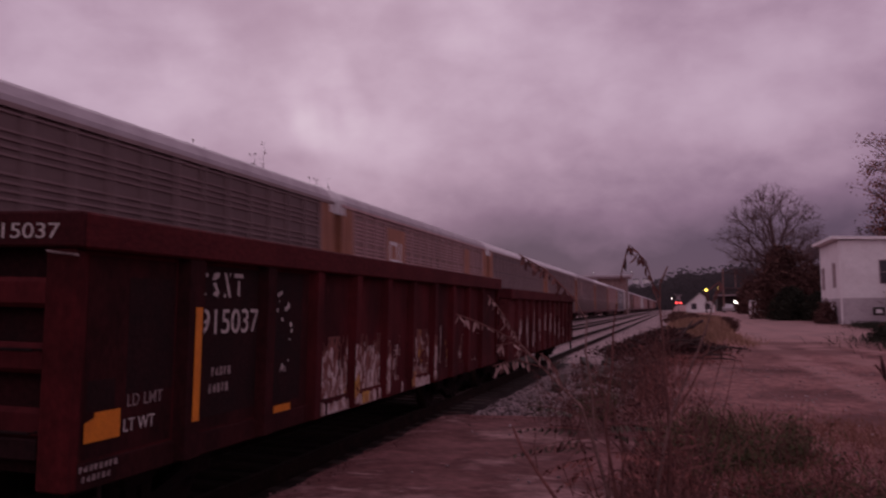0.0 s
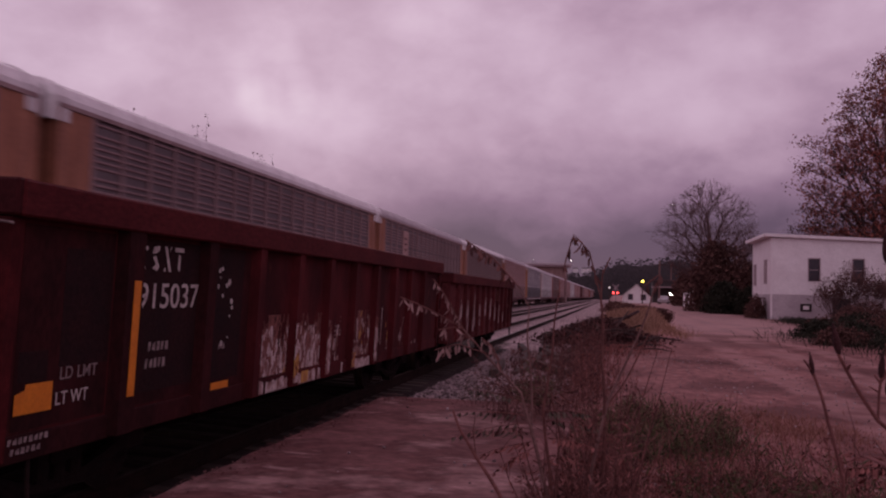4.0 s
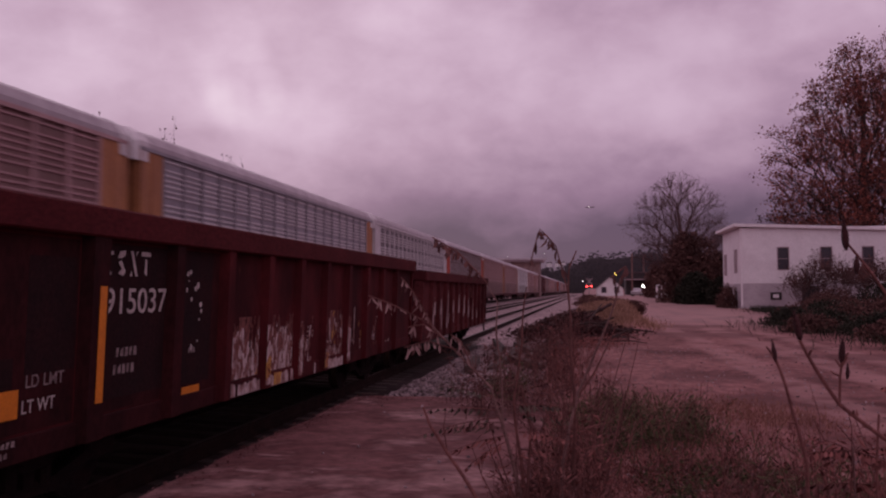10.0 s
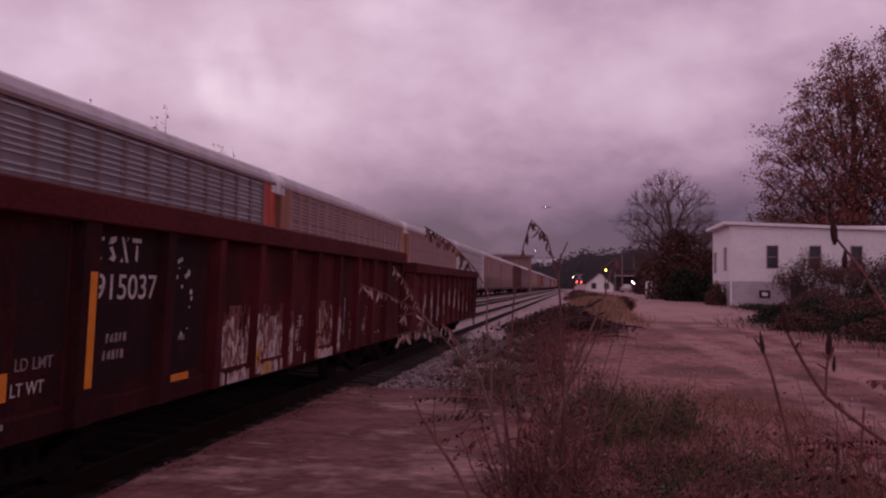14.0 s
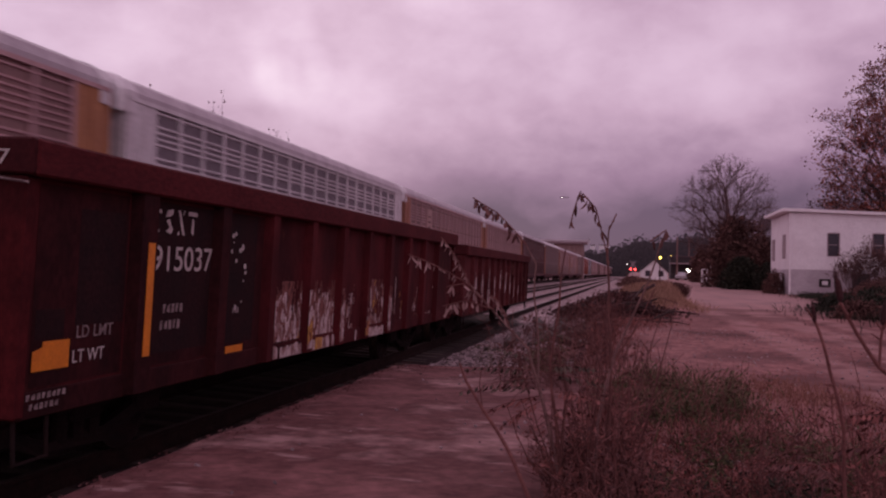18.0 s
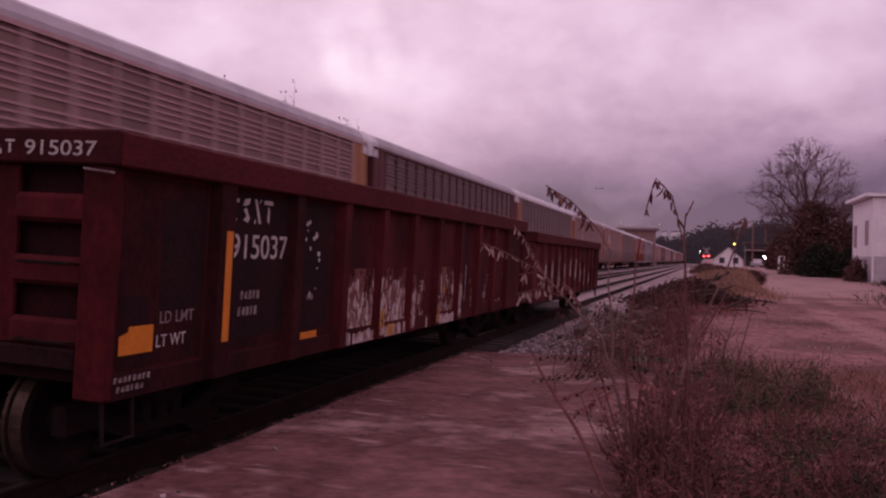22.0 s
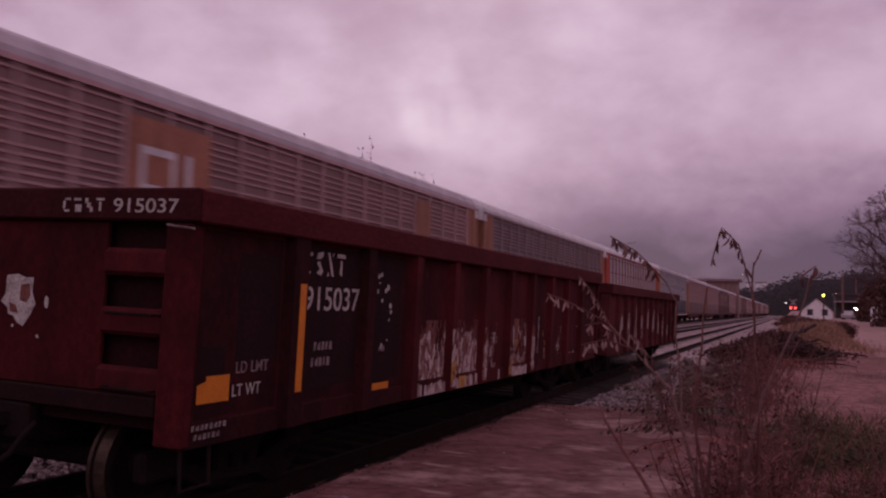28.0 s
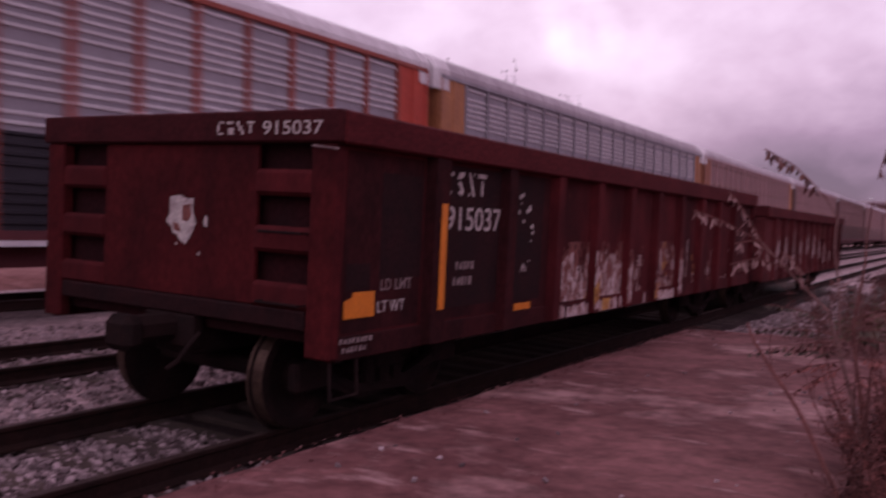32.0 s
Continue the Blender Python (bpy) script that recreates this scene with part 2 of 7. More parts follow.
M = dict(
    freight_red=mat("freight_car_red", (0.098, 0.0132, 0.0155), (0.036, 0.0068, 0.0078), 0.85, spec=0.12, scale=1.5, fine=24, c=(0.13, 0.036, 0.028), stretch=(1, 1, 0.5), vary=0.10, fine_mix=0.3, bump=0.08),
    chord_red=mat("chord_red", (0.095, 0.014, 0.016), (0.065, 0.010, 0.012), 0.8, spec=0.12, scale=2.2, fine=30, stretch=(1, 0.4, 1)),
    faded_red=mat("faded_car_red", (0.112, 0.025, 0.027), (0.058, 0.014, 0.015), 0.88, spec=0.1, scale=1.6, fine=20, c=(0.22, 0.09, 0.08), stretch=(1, 1, 0.6), vary=0.1, bump=0.08),
    bay_brown=mat("repainted_brown", (0.050, 0.0098, 0.0108), (0.024, 0.0068, 0.0074), 0.85, spec=0.1, scale=2.1, fine=24, stretch=(1, 1, 0.6), bump=0.06),
    end_red=mat("sooty_end_red", (0.082, 0.0105, 0.012), (0.040, 0.0072, 0.0082), 0.86, spec=0.1, scale=1.7, fine=24, stretch=(1, 1, 0.7), bump=0.08),
    # deep shade behind the end ribs, put into the sheet's colour
    end_shade=mat("sooty_recess", (0.024, 0.009, 0.010), (0.036, 0.0095, 0.011), 0.9, spec=0.08, scale=2, fine=24),
    end_paint=mat("dark_end_paint", (0.060, 0.011, 0.013), (0.036, 0.0088, 0.010), 0.85, spec=0.1, scale=2.2, fine=30),
    black_patch=mat("black_patch_paint", (0.018, 0.0085, 0.0092), (0.030, 0.0108, 0.0115), 0.85, spec=0.1, scale=3, fine=30),
    underframe=mat("grimy_underframe", (0.015, 0.0095, 0.0095), (0.025, 0.013, 0.0125), 0.95, spec=0.08, scale=4, fine=40),
    tread=mat("worn_wheel_tread", (0.13, 0.082, 0.062), (0.075, 0.044, 0.034), 0.45, 0.7, scale=8, fine=60, bump=0.05),
    stencil=mat("stencil_white", (0.62, 0.55, 0.52), (0.42, 0.34, 0.33), 0.8, scale=9, fine=60, bump=0, fine_mix=0.5),
    dim=mat("dim_stencil", (0.33, 0.25, 0.245), (0.15, 0.10, 0.10), 0.85, scale=12, fine=60, bump=0, fine_mix=0.5),
    yellow=mat("reflective_yellow", (0.70, 0.215, 0.015), (0.60, 0.175, 0.014), 0.5, scale=6, fine=50, bump=0, fine_mix=0.15),
    graffiti=mat("peeling_white_paint", (0.58, 0.44, 0.43), (0.24, 0.10, 0.09), 0.85, scale=9, fine=34, bump=0.1, contrast=(0.46, 0.62), stretch=(1, 1, 0.5), fine_mix=0.5),
    graffiti_rust=mat("rust_bleeding_paint", (0.24, 0.085, 0.07), (0.11, 0.03, 0.028), 0.9, scale=12, fine=40, bump=0.1),
    graffiti_tan=mat("ochre_paint", (0.55, 0.28, 0.06), (0.35, 0.13, 0.06), 0.85, scale=8, fine=30, bump=0.1),
    concrete=mat("worn_platform", (0.205, 0.092, 0.090), (0.118, 0.048, 0.048), 0.95, spec=0.1, scale=1.0, fine=10.0, bump=0.35, contrast=(0.38, 0.53), c=(0.34, 0.195, 0.188), stretch=(0.8, 1.0, 1), fine_mix=0.38, bump_size=0.015),
    dirt=mat("trodden_dirt", (0.275, 0.125, 0.118), (0.108, 0.042, 0.040), 0.95, spec=0.1, scale=0.42, fine=5.5, bump=0.5, contrast=(0.44, 0.64), c=(0.33, 0.175, 0.165), stretch=(1.0, 0.62, 1), fine_mix=0.45, bump_size=0.04),
    ballast=mat("ballast_bed", (0.45, 0.325, 0.328), (0.27, 0.19, 0.194), 0.95, spec=0.1, scale=1.0, fine=9, bump=1.0, fine_mix=0.6, bump_size=0.06),
    stone=leaf_mat("ballast_stone", (0.075, 0.050, 0.053), (0.41, 0.315, 0.325)),
    twig=mat("grey_brown_twig", (0.165, 0.102, 0.105), (0.105, 0.064, 0.067), 0.95, spec=0.1, scale=3, fine=22, bump=0.2),
    wither=leaf_mat("withered_leaflet", (0.058, 0.025, 0.026), (0.175, 0.080, 0.074)),
    leaflet=leaf_mat("dry_pale_leaflet", (0.15, 0.078, 0.076), (0.34, 0.215, 0.205)),
    # near-black bed colour that stands in for the shade under the gondolas
    shade_bed=mat("shade_dark_bed", (0.040, 0.027, 0.027), (0.062, 0.043, 0.043), 0.95, spec=0.05, scale=2, fine=20, bump=0.6),
    rail=mat("rusty_rail", (0.030, 0.014, 0.012), (0.018, 0.010, 0.009), 0.9, 0.0, spec=0.1, scale=4, fine=40),
    rail_top=mat("rail_head", (0.07, 0.045, 0.04), (0.04, 0.024, 0.022), 0.6, 0.3, scale=4, fine=40, bump=0.05),
    tie=mat("creosoted_timber", (0.045, 0.028, 0.024), (0.075, 0.05, 0.042), 0.95, scale=3, fine=30, stretch=(0.2, 1, 1), vary=0.25),
    bark=mat("bark", (0.07, 0.038, 0.034), (0.035, 0.02, 0.018), 0.95, scale=3, fine=22, bump=0.6, stretch=(1, 1, 0.3)),
    siding=mat("white_siding", (0.80, 0.74, 0.76), (0.72, 0.65, 0.67), 0.75, scale=0.7, fine=12, bump=0.05, fine_mix=0.12),
    block=mat("painted_block", (0.50, 0.43, 0.46), (0.40, 0.33, 0.36), 0.9, scale=0.9, fine=10, bump=0.2, fine_mix=0.2),
    roof_trim=mat("roof_trim", (0.80, 0.74, 0.76), (0.70, 0.62, 0.64), 0.6, scale=2, fine=20, bump=0.05, fine_mix=0.1),
    glass=mat("dark_window_glass", (0.05, 0.04, 0.05), (0.035, 0.03, 0.04), 0.12, scale=1, fine=8, bump=0.02, fine_mix=0.1),
    frame=mat("window_frame", (0.36, 0.27, 0.29), (0.30, 0.2, 0.22), 0.7, scale=4, fine=30, bump=0.05),
    shingle=mat("dark_shingle", (0.07, 0.045, 0.05), (0.11, 0.07, 0.075), 0.9, scale=1, fine=9, bump=0.4),
    asphalt=mat("asphalt", (0.06, 0.045, 0.047), (0.045, 0.034, 0.036), 0.9, scale=1, fine=30),
    dark_metal=mat("dark_metal", (0.03, 0.024, 0.024), (0.045, 0.03, 0.03), 0.6, 0.3, scale=6, fine=40),
    galvanised=mat("galvanised_steel", (0.40, 0.36, 0.37), (0.30, 0.26, 0.27), 0.5, 0.6, scale=3, fine=25, bump=0.05),
    grass=leaf_mat("dry_grass", (0.20, 0.10, 0.075), (0.42, 0.25, 0.18)),
    green=leaf_mat("weed_green", (0.042, 0.042, 0.022), (0.128, 0.116, 0.062)),
    tan_tuft=leaf_mat("pinkish_tan_grass", (0.18, 0.082, 0.064), (0.31, 0.155, 0.122)),
    rotten=leaf_mat("rotten_brush", (0.030, 0.013, 0.014), (0.095, 0.043, 0.041)),
    russet=leaf_mat("russet_weed", (0.095, 0.032, 0.030), (0.275, 0.108, 0.096)),
    stalk=mat("weed_stalk", (0.19, 0.074, 0.066), (0.12, 0.043, 0.040), 0.85, scale=6, fine=40, bump=0.1, vary=0.25),
    pale_stalk=mat("pale_stalk", (0.22, 0.12, 0.11), (0.15, 0.075, 0.07), 0.85, scale=6, fine=40, bump=0.1),
    leaf_rust=leaf_mat("autumn_leaf", (0.11, 0.036, 0.031), (0.27, 0.090, 0.066)),
    leaf_dark=leaf_mat("evergreen_leaf", (0.017, 0.018, 0.014), (0.048, 0.046, 0.033)),
    dull_leaf=leaf_mat("dull_sumac_leaf", (0.046, 0.036, 0.029), (0.105, 0.080, 0.062)),
    leaf_brown=leaf_mat("oak_leaf", (0.068, 0.033, 0.031), (0.155, 0.076, 0.066)),
    hill=leaf_mat("wooded_hill", (0.030, 0.025, 0.028), (0.044, 0.036, 0.038)),
    seed=mat("seed_head", (0.065, 0.018, 0.020), (0.04, 0.012, 0.014), 0.95, scale=30, fine=120, bump=0.6),
    lamp_warm=mat("lamp_warm", (0.9, 0.7, 0.5), rough=0.4, bump=0, emit=(1.0, 0.74, 0.1), glow=8.0),
    lamp_white=mat("lamp_white", (0.9, 0.9, 0.9), rough=0.4, bump=0, emit=(1.0, 0.9, 0.82), glow=16.0),
    lamp_red=mat("signal_red", (0.8, 0.05, 0.05), rough=0.4, bump=0, emit=(1.0, 0.06, 0.06), glow=9.0),
    car_paint=mat("grey_car_paint", (0.42, 0.38, 0.40), (0.36, 0.32, 0.34), 0.35, 0.2, scale=3, fine=20, bump=0, fine_mix=0.08),
    rubber=mat("rubber", (0.02, 0.018, 0.018), rough=0.9, fine=40),
)


# ---------------------------------------------------------------- mesh helpers
def box(bm, x0, x1, y0, y1, z0, z1, bevel=0.0):
    vs = [bm.verts.new((x, y, z)) for x in (x0, x1) for y in (y0, y1) for z in (z0, z1)]
    fs = [bm.faces.new([vs[i] for i in f]) for f in ((0, 1, 3, 2), (4, 6, 7, 5), (0, 4, 5, 1), (2, 3, 7, 6), (0, 2, 6, 4), (1, 5, 7, 3))]
    if bevel:
        es = list({e for f in fs for e in f.edges})
        bmesh.ops.bevel(bm, geom=es, offset=bevel, segments=1, affect="EDGES")


def tube(bm, pts, radii, seg=6, cap=True):
    rings = []
    for i, p in enumerate(pts):
        p = Vector(p)
        d = Vector(pts[min(i + 1, len(pts) - 1)]) - Vector(pts[max(i - 1, 0)])
        d = d.normalized() if d.length > 1e-9 else Vector((0, 0, 1))
        u = d.cross(Vector((0.31, 0.95, 0.07))).normalized()
        v = d.cross(u)
        r = radii[i] if isinstance(radii, (list, tuple)) else radii
        rings.append([bm.verts.new(p + r * (math.cos(k * 2 * math.pi / seg) * u + math.sin(k * 2 * math.pi / seg) * v)) for k in range(seg)])
    for a, b in zip(rings, rings[1:]):
        for k in range(seg):
            bm.faces.new((a[k], a[(k + 1) % seg], b[(k + 1) % seg], b[k]))
    if cap:
        bm.faces.new(rings[0][::-1])
        bm.faces.new(rings[-1])


def to_mesh(name, bm, material, smooth=False):
    me = bpy.data.meshes.new(name)
    bmesh.ops.recalc_face_normals(bm, faces=bm.faces[:]) if len(bm.faces) < 30000 else None
    bm.to_mesh(me)
    bm.free()
    me.materials.append(material)
    if smooth:
        me.polygons.foreach_set("use_smooth", [True] * len(me.polygons))
    return me


def part(name, data, material, parent, label="", at=None, smooth=False, kind=""):
    """Links a bmesh, or a mesh that alike pieces share, as one object under a thing or a part."""
    me = to_mesh(name, data, material, smooth) if isinstance(data, bmesh.types.BMesh) else data
    ob = new(name, me)
    ob.parent = parent
    if at is not None:
        ob.matrix_basis = at
    return tagged(ob, label, kind=kind)


def thing(name, m, label, category, group="", kind=""):
    ob = new(name)
    ob.matrix_basis = m
    ob.empty_display_size = 0.3
    return tagged(ob, label, category, group, kind)


def quick(name, *boxes, bevel=0.0):
    bm = bmesh.new()
    for b in boxes:
        box(bm, *b, bevel=bevel)
    return bm


def polys(name, verts, faces, material):
    me = bpy.data.meshes.new(name)
    me.from_pydata(verts, [], faces)
    me.materials.append(material)
    return me


def lettering(name, text, size, material, parent, m, width=None):
    """Raised paint lettering with the built-in font, as a mesh under its thing."""
    cu = bpy.data.curves.new(name, "FONT")
    cu.body, cu.size, cu.extrude, cu.offset = text, size, 0.001, size * 0.004
    tmp = new(name, cu)
    me = bpy.data.meshes.new_from_object(tmp.evaluated_get(bpy.context.evaluated_depsgraph_get()))
    bpy.data.objects.remove(tmp)
    me.materials.clear()
    me.materials.append(material)
    if width:
        w = max(v.co.x for v in me.vertices)
        me.transform(Matrix.Diagonal((width / w, 1, 1, 1)))
    ob = new(name, me)
    ob.parent = parent
    ob.matrix_basis = m
    return ob


def weedy_soil(m):
    """Dark leaf-littered soil beside the platform, breaking up into the bare dirt."""
    n, l = m.node_tree.nodes, m.node_tree.links
    bs = n["Principled BSDF"]
    bare = bs.inputs["Base Color"].links[0].from_socket
    tc, xyz = n.new("ShaderNodeTexCoord"), n.new("ShaderNodeSeparateXYZ")
    l.new(tc.outputs["Object"], xyz.inputs[0])

    def ns(scale, detail):
        k = n.new("ShaderNodeTexNoise")
        k.inputs["Scale"].default_value, k.inputs["Detail"].default_value = scale, detail
        l.new(tc.outputs["Object"], k.inputs["Vector"])
        return k.outputs["Fac"]

    def op(kind, a, b):
        k = n.new("ShaderNodeMath")
        k.operation = kind
        for i, v in enumerate((a, b)):
            if isinstance(v, (int, float)):
                k.inputs[i].default_value = v
            else:
                l.new(v, k.inputs[i])
        return k.outputs[0]

    def rng(v, a, b, c, d):
        k = n.new("ShaderNodeMapRange")
        k.interpolation_type = "SMOOTHSTEP"
        l.new(v, k.inputs[0])
        for i, q in enumerate((a, b, c, d)):
            k.inputs[i + 1].default_value = q
        return k.outputs[0]

    wander = op("MULTIPLY", op("SUBTRACT", ns(0.8, 5), 0.5), 3.0)
    reach = op("ADD", op("ADD", xyz.outputs["X"], rng(xyz.outputs["Y"], 6.5, 10.0, 0.0, 1.5)), wander)
    mask = op("MULTIPLY", rng(reach, 2.2, 3.1, 1.0, 0.0), rng(op("ADD", xyz.outputs["Y"], wander), 11.5, 15.0, 1.0, 0.0))
    ramp = n.new("ShaderNodeValToRGB")
    for i, (p, c) in enumerate(((0.36, (0.105, 0.037, 0.033)), (0.56, (0.21, 0.088, 0.080)), (0.70, (0.33, 0.19, 0.178)))):
        e = ramp.color_ramp.elements[i] if i < 2 else ramp.color_ramp.elements.new(p)
        e.position, e.color = p, (*c, 1)
    l.new(op("ADD", op("MULTIPLY", ns(1.7, 6), 0.7), op("MULTIPLY", ns(19, 3), 0.3)), ramp.inputs[0])
    mix = n.new("ShaderNodeMixRGB")
    l.new(mask, mix.inputs[0])
    l.new(bare, mix.inputs[1])
    l.new(ramp.outputs[0], mix.inputs[2])
    # the lane turns to pale gravel further on
    gravel = n.new("ShaderNodeMixRGB")
    l.new(op("MULTIPLY", rng(op("ADD", xyz.outputs["Y"], op("MULTIPLY", wander, 3.0)), 30, 48, 0.0, 0.45), rng(op("ADD", xyz.outputs["X"], wander), 9.5, 12.0, 1.0, 0.3)), gravel.inputs[0])
    l.new(mix.outputs[0], gravel.inputs[1])
    gravel.inputs[2].default_value = (0.46, 0.31, 0.30, 1)
    last = gravel.outputs[0]
    # wheel tracks pressed pale along the lane, and damp hollows
    for xc, half in ((3.3, 0.22), (4.95, 0.26), (6.3, 0.2)):
        off = op("ABSOLUTE", op("SUBTRACT", op("ADD", xyz.outputs["X"], op("MULTIPLY", wander, 0.22)), xc), 0.0)
        tk = n.new("ShaderNodeMixRGB")
        l.new(op("MULTIPLY", rng(off, half, half * 2.4, 0.55, 0.0), rng(ns(0.9, 4), 0.36, 0.56, 0.2, 1.0)), tk.inputs[0])
        l.new(last, tk.inputs[1])
        tk.inputs[2].default_value = (0.37, 0.205, 0.195, 1)
        last = tk.outputs[0]
    for px, py, sx, sy in ((2.0, 15.8, 0.9, 1.3), (3.9, 30.5, 2.4, 2.2), (2.2, 12.6, 0.6, 0.7), (6.8, 21.0, 1.6, 1.1), (4.6, 38.0, 2.0, 2.0), (7.8, 33.0, 1.8, 1.6)):
        dx, dy = op("DIVIDE", op("SUBTRACT", xyz.outputs["X"], px), sx), op("DIVIDE", op("SUBTRACT", xyz.outputs["Y"], py), sy)
        dist = op("ADD", op("ADD", op("MULTIPLY", dx, dx), op("MULTIPLY", dy, dy)), op("MULTIPLY", wander, 0.9))
        dk = n.new("ShaderNodeMixRGB")
        l.new(rng(dist, 0.2, 1.3, 0.62, 0.0), dk.inputs[0])
        l.new(last, dk.inputs[1])
        dk.inputs[2].default_value = (0.105, 0.044, 0.043, 1)
        last = dk.outputs[0]
    l.new(last, bs.inputs["Base Color"])


weedy_soil(M["dirt"])


def scuffs(m):
    """Pale dragged scratches and darker damp blotches over the worn platform."""
    n, l = m.node_tree.nodes, m.node_tree.links
    bs = n["Principled BSDF"]
    last = bs.inputs["Base Color"].links[0].from_socket
    tc = n.new("ShaderNodeTexCoord")
    for scale, stretch, turn, lo, hi, amount, colour in ((2.6, (0.45, 1.5, 1), 0.5, 0.60, 0.70, 0.75, (0.40, 0.255, 0.245)),
                                                         (1.3, (1, 1, 1), 0.0, 0.58, 0.72, 0.6, (0.085, 0.034, 0.033)),
                                                         (34.0, (1, 1, 1), 0.0, 0.68, 0.74, 0.6, (0.36, 0.23, 0.22))):
        mp, k, r, mx = n.new("ShaderNodeMapping"), n.new("ShaderNodeTexNoise"), n.new("ShaderNodeMapRange"), n.new("ShaderNodeMixRGB")
        mp.inputs["Scale"].default_value, mp.inputs["Rotation"].default_value = stretch, (0, 0, turn)
        mp.inputs["Location"].default_value = (scale, 3.1, 0)
        l.new(tc.outputs["Object"], mp.inputs[0])
        l.new(mp.outputs[0], k.inputs["Vector"])
        k.inputs["Scale"].default_value, k.inputs["Detail"].default_value, k.inputs["Roughness"].default_value = scale, 7, 0.65
        l.new(k.outputs["Fac"], r.inputs[0])
        for i, v in enumerate((lo, hi, 0.0, amount)):
            r.inputs[i + 1].default_value = v
        l.new(r.outputs[0], mx.inputs[0])
        l.new(last, mx.inputs[1])
        mx.inputs[2].default_value = (*colour, 1)
        last = mx.outputs[0]
    l.new(last, bs.inputs["Base Color"])


scuffs(M["concrete"])


# ---------------------------------------------------------------- ground
def smooth(a, b, v):
    k = min(1.0, max(0.0, (v - a) / (b - a)))
    return k * k * (3 - 2 * k)


def ground_z(x, y):
    """Height of the ground: a sunk track bed, the yard beside it, a slow rise into the distance."""
    bed = -0.245 + 0.10 * smooth(-9, -12, x)
    yard = 0.17 + 0.05 * noise.noise((x * 0.25, y * 0.25, 0)) + 0.02 * noise.noise((x * 0.9, y * 0.9, 3))
    far = 0.0055 * max(0.0, y - 40) * smooth(-2.6, 1.5, x)
    edge = -3.1 + 2.1 * smooth(11.3, 12.6, y)
    k = smooth(edge - 0.5, edge + 0.9, x)
    left = smooth(-17, -21, x)
    z = bed * (1 - k) + yard * k
    z = z * (1 - left) + 0.25 * left
    heap = 0.85 * math.exp(-(((x - 0.85) / 1.5) ** 6) - ((y - 44) / 8.5) ** 6) * (1 + 0.3 * noise.noise((x * 0.9, y * 0.35, 9)))
    dip = 0.04 * math.exp(-((x - 0.05) / 0.42) ** 4) * smooth(9.5, 7.5, y) * smooth(2.0, 3.4, y)
    return z + far + heap - dip


def axis_steps(bounds):
    out = []
    for a, b, n in bounds:
        out += [a + (b - a) * i / n for i in range(n)]
    return out + [bounds[-1][1]]


gx = axis_steps(((-900, -60, 10), (-60, -20, 10), (-20, -5, 20), (-5, 6, 44), (6, 30, 30), (30, 120, 12), (120, 900, 8)))
gy = axis_steps(((-300, -20, 8), (-20, 2, 22), (2, 30, 84), (30, 60, 45), (60, 200, 35), (200, 1500, 14)))
verts = [(x, y, ground_z(x, y)) for y in gy for x in gx]
nx = len(gx)
faces = [(j * nx + i, j * nx + i + 1, (j + 1) * nx + i + 1, (j + 1) * nx + i) for j in range(len(gy) - 1) for i in range(nx - 1)]
me = polys("ground", verts, faces, M["dirt"])
me.materials.append(M["ballast"])
me.materials.append(M["shade_bed"])
for p in me.polygons:
    p.use_smooth = True
    c = p.center
    edge = -3.1 + 2.1 * smooth(11.3, 12.6, c.y)
    # siding bed round the gondolas: shade put into the ground colour
    darkened = c.y < 31 and c.x > -6.8
    p.material_index = (2 if darkened and c.x < -3.0 - 0.8 * smooth(11, 13, c.y) else 1) if -18.5 < c.x < edge + 0.1 else 0
tagged(new("ground", me), "pinkish trodden dirt yard with a sunk grey ballast bed", "ground", kind="structure")

# the low loading platform beside the siding, with a ragged edge
bm = bmesh.new()
N = 60
rng = random.Random(4)
left = [(-3.22 + rng.uniform(-0.035, 0.03), -9 + 20.6 * i / N) for i in range(N + 1)]
right = [(-0.42 + rng.uniform(-0.022, 0.022) - 0.012 * max(0, 20.6 * i / N - 9), -9 + 20.6 * i / N + rng.uniform(-0.02, 0.02)) for i in range(N + 1)]
cols = 10
grid = []
for (lx, ly), (rx, ry) in zip(left, right):
    grid.append([bm.verts.new((lx + (rx - lx) * k / cols, ly + (ry - ly) * k / cols,
                               0.262 + 0.012 * noise.noise((lx + k, ly * 0.6, 1)) - (0.02 if k in (0, cols) else 0))) for k in range(cols + 1)])
for a, b in zip(grid, grid[1:]):
    for k in range(cols):
        bm.faces.new((a[k], a[k + 1], b[k + 1], b[k]))
for row in ([g[0] for g in grid], [g[-1] for g in grid], grid[0], grid[-1]):
    low = [bm.verts.new((v.co.x, v.co.y, -0.35)) for v in row]
    for i in range(len(row) - 1):
        bm.faces.new((row[i], row[i + 1], low[i + 1], low[i]))
tagged(new("platform", to_mesh("platform", bm, M["concrete"])), "low worn concrete loading platform with a ragged edge", "platform", kind="structure")

# lumps and chips lying along the platform
rng = random.Random(9)
vs, fs = [], []


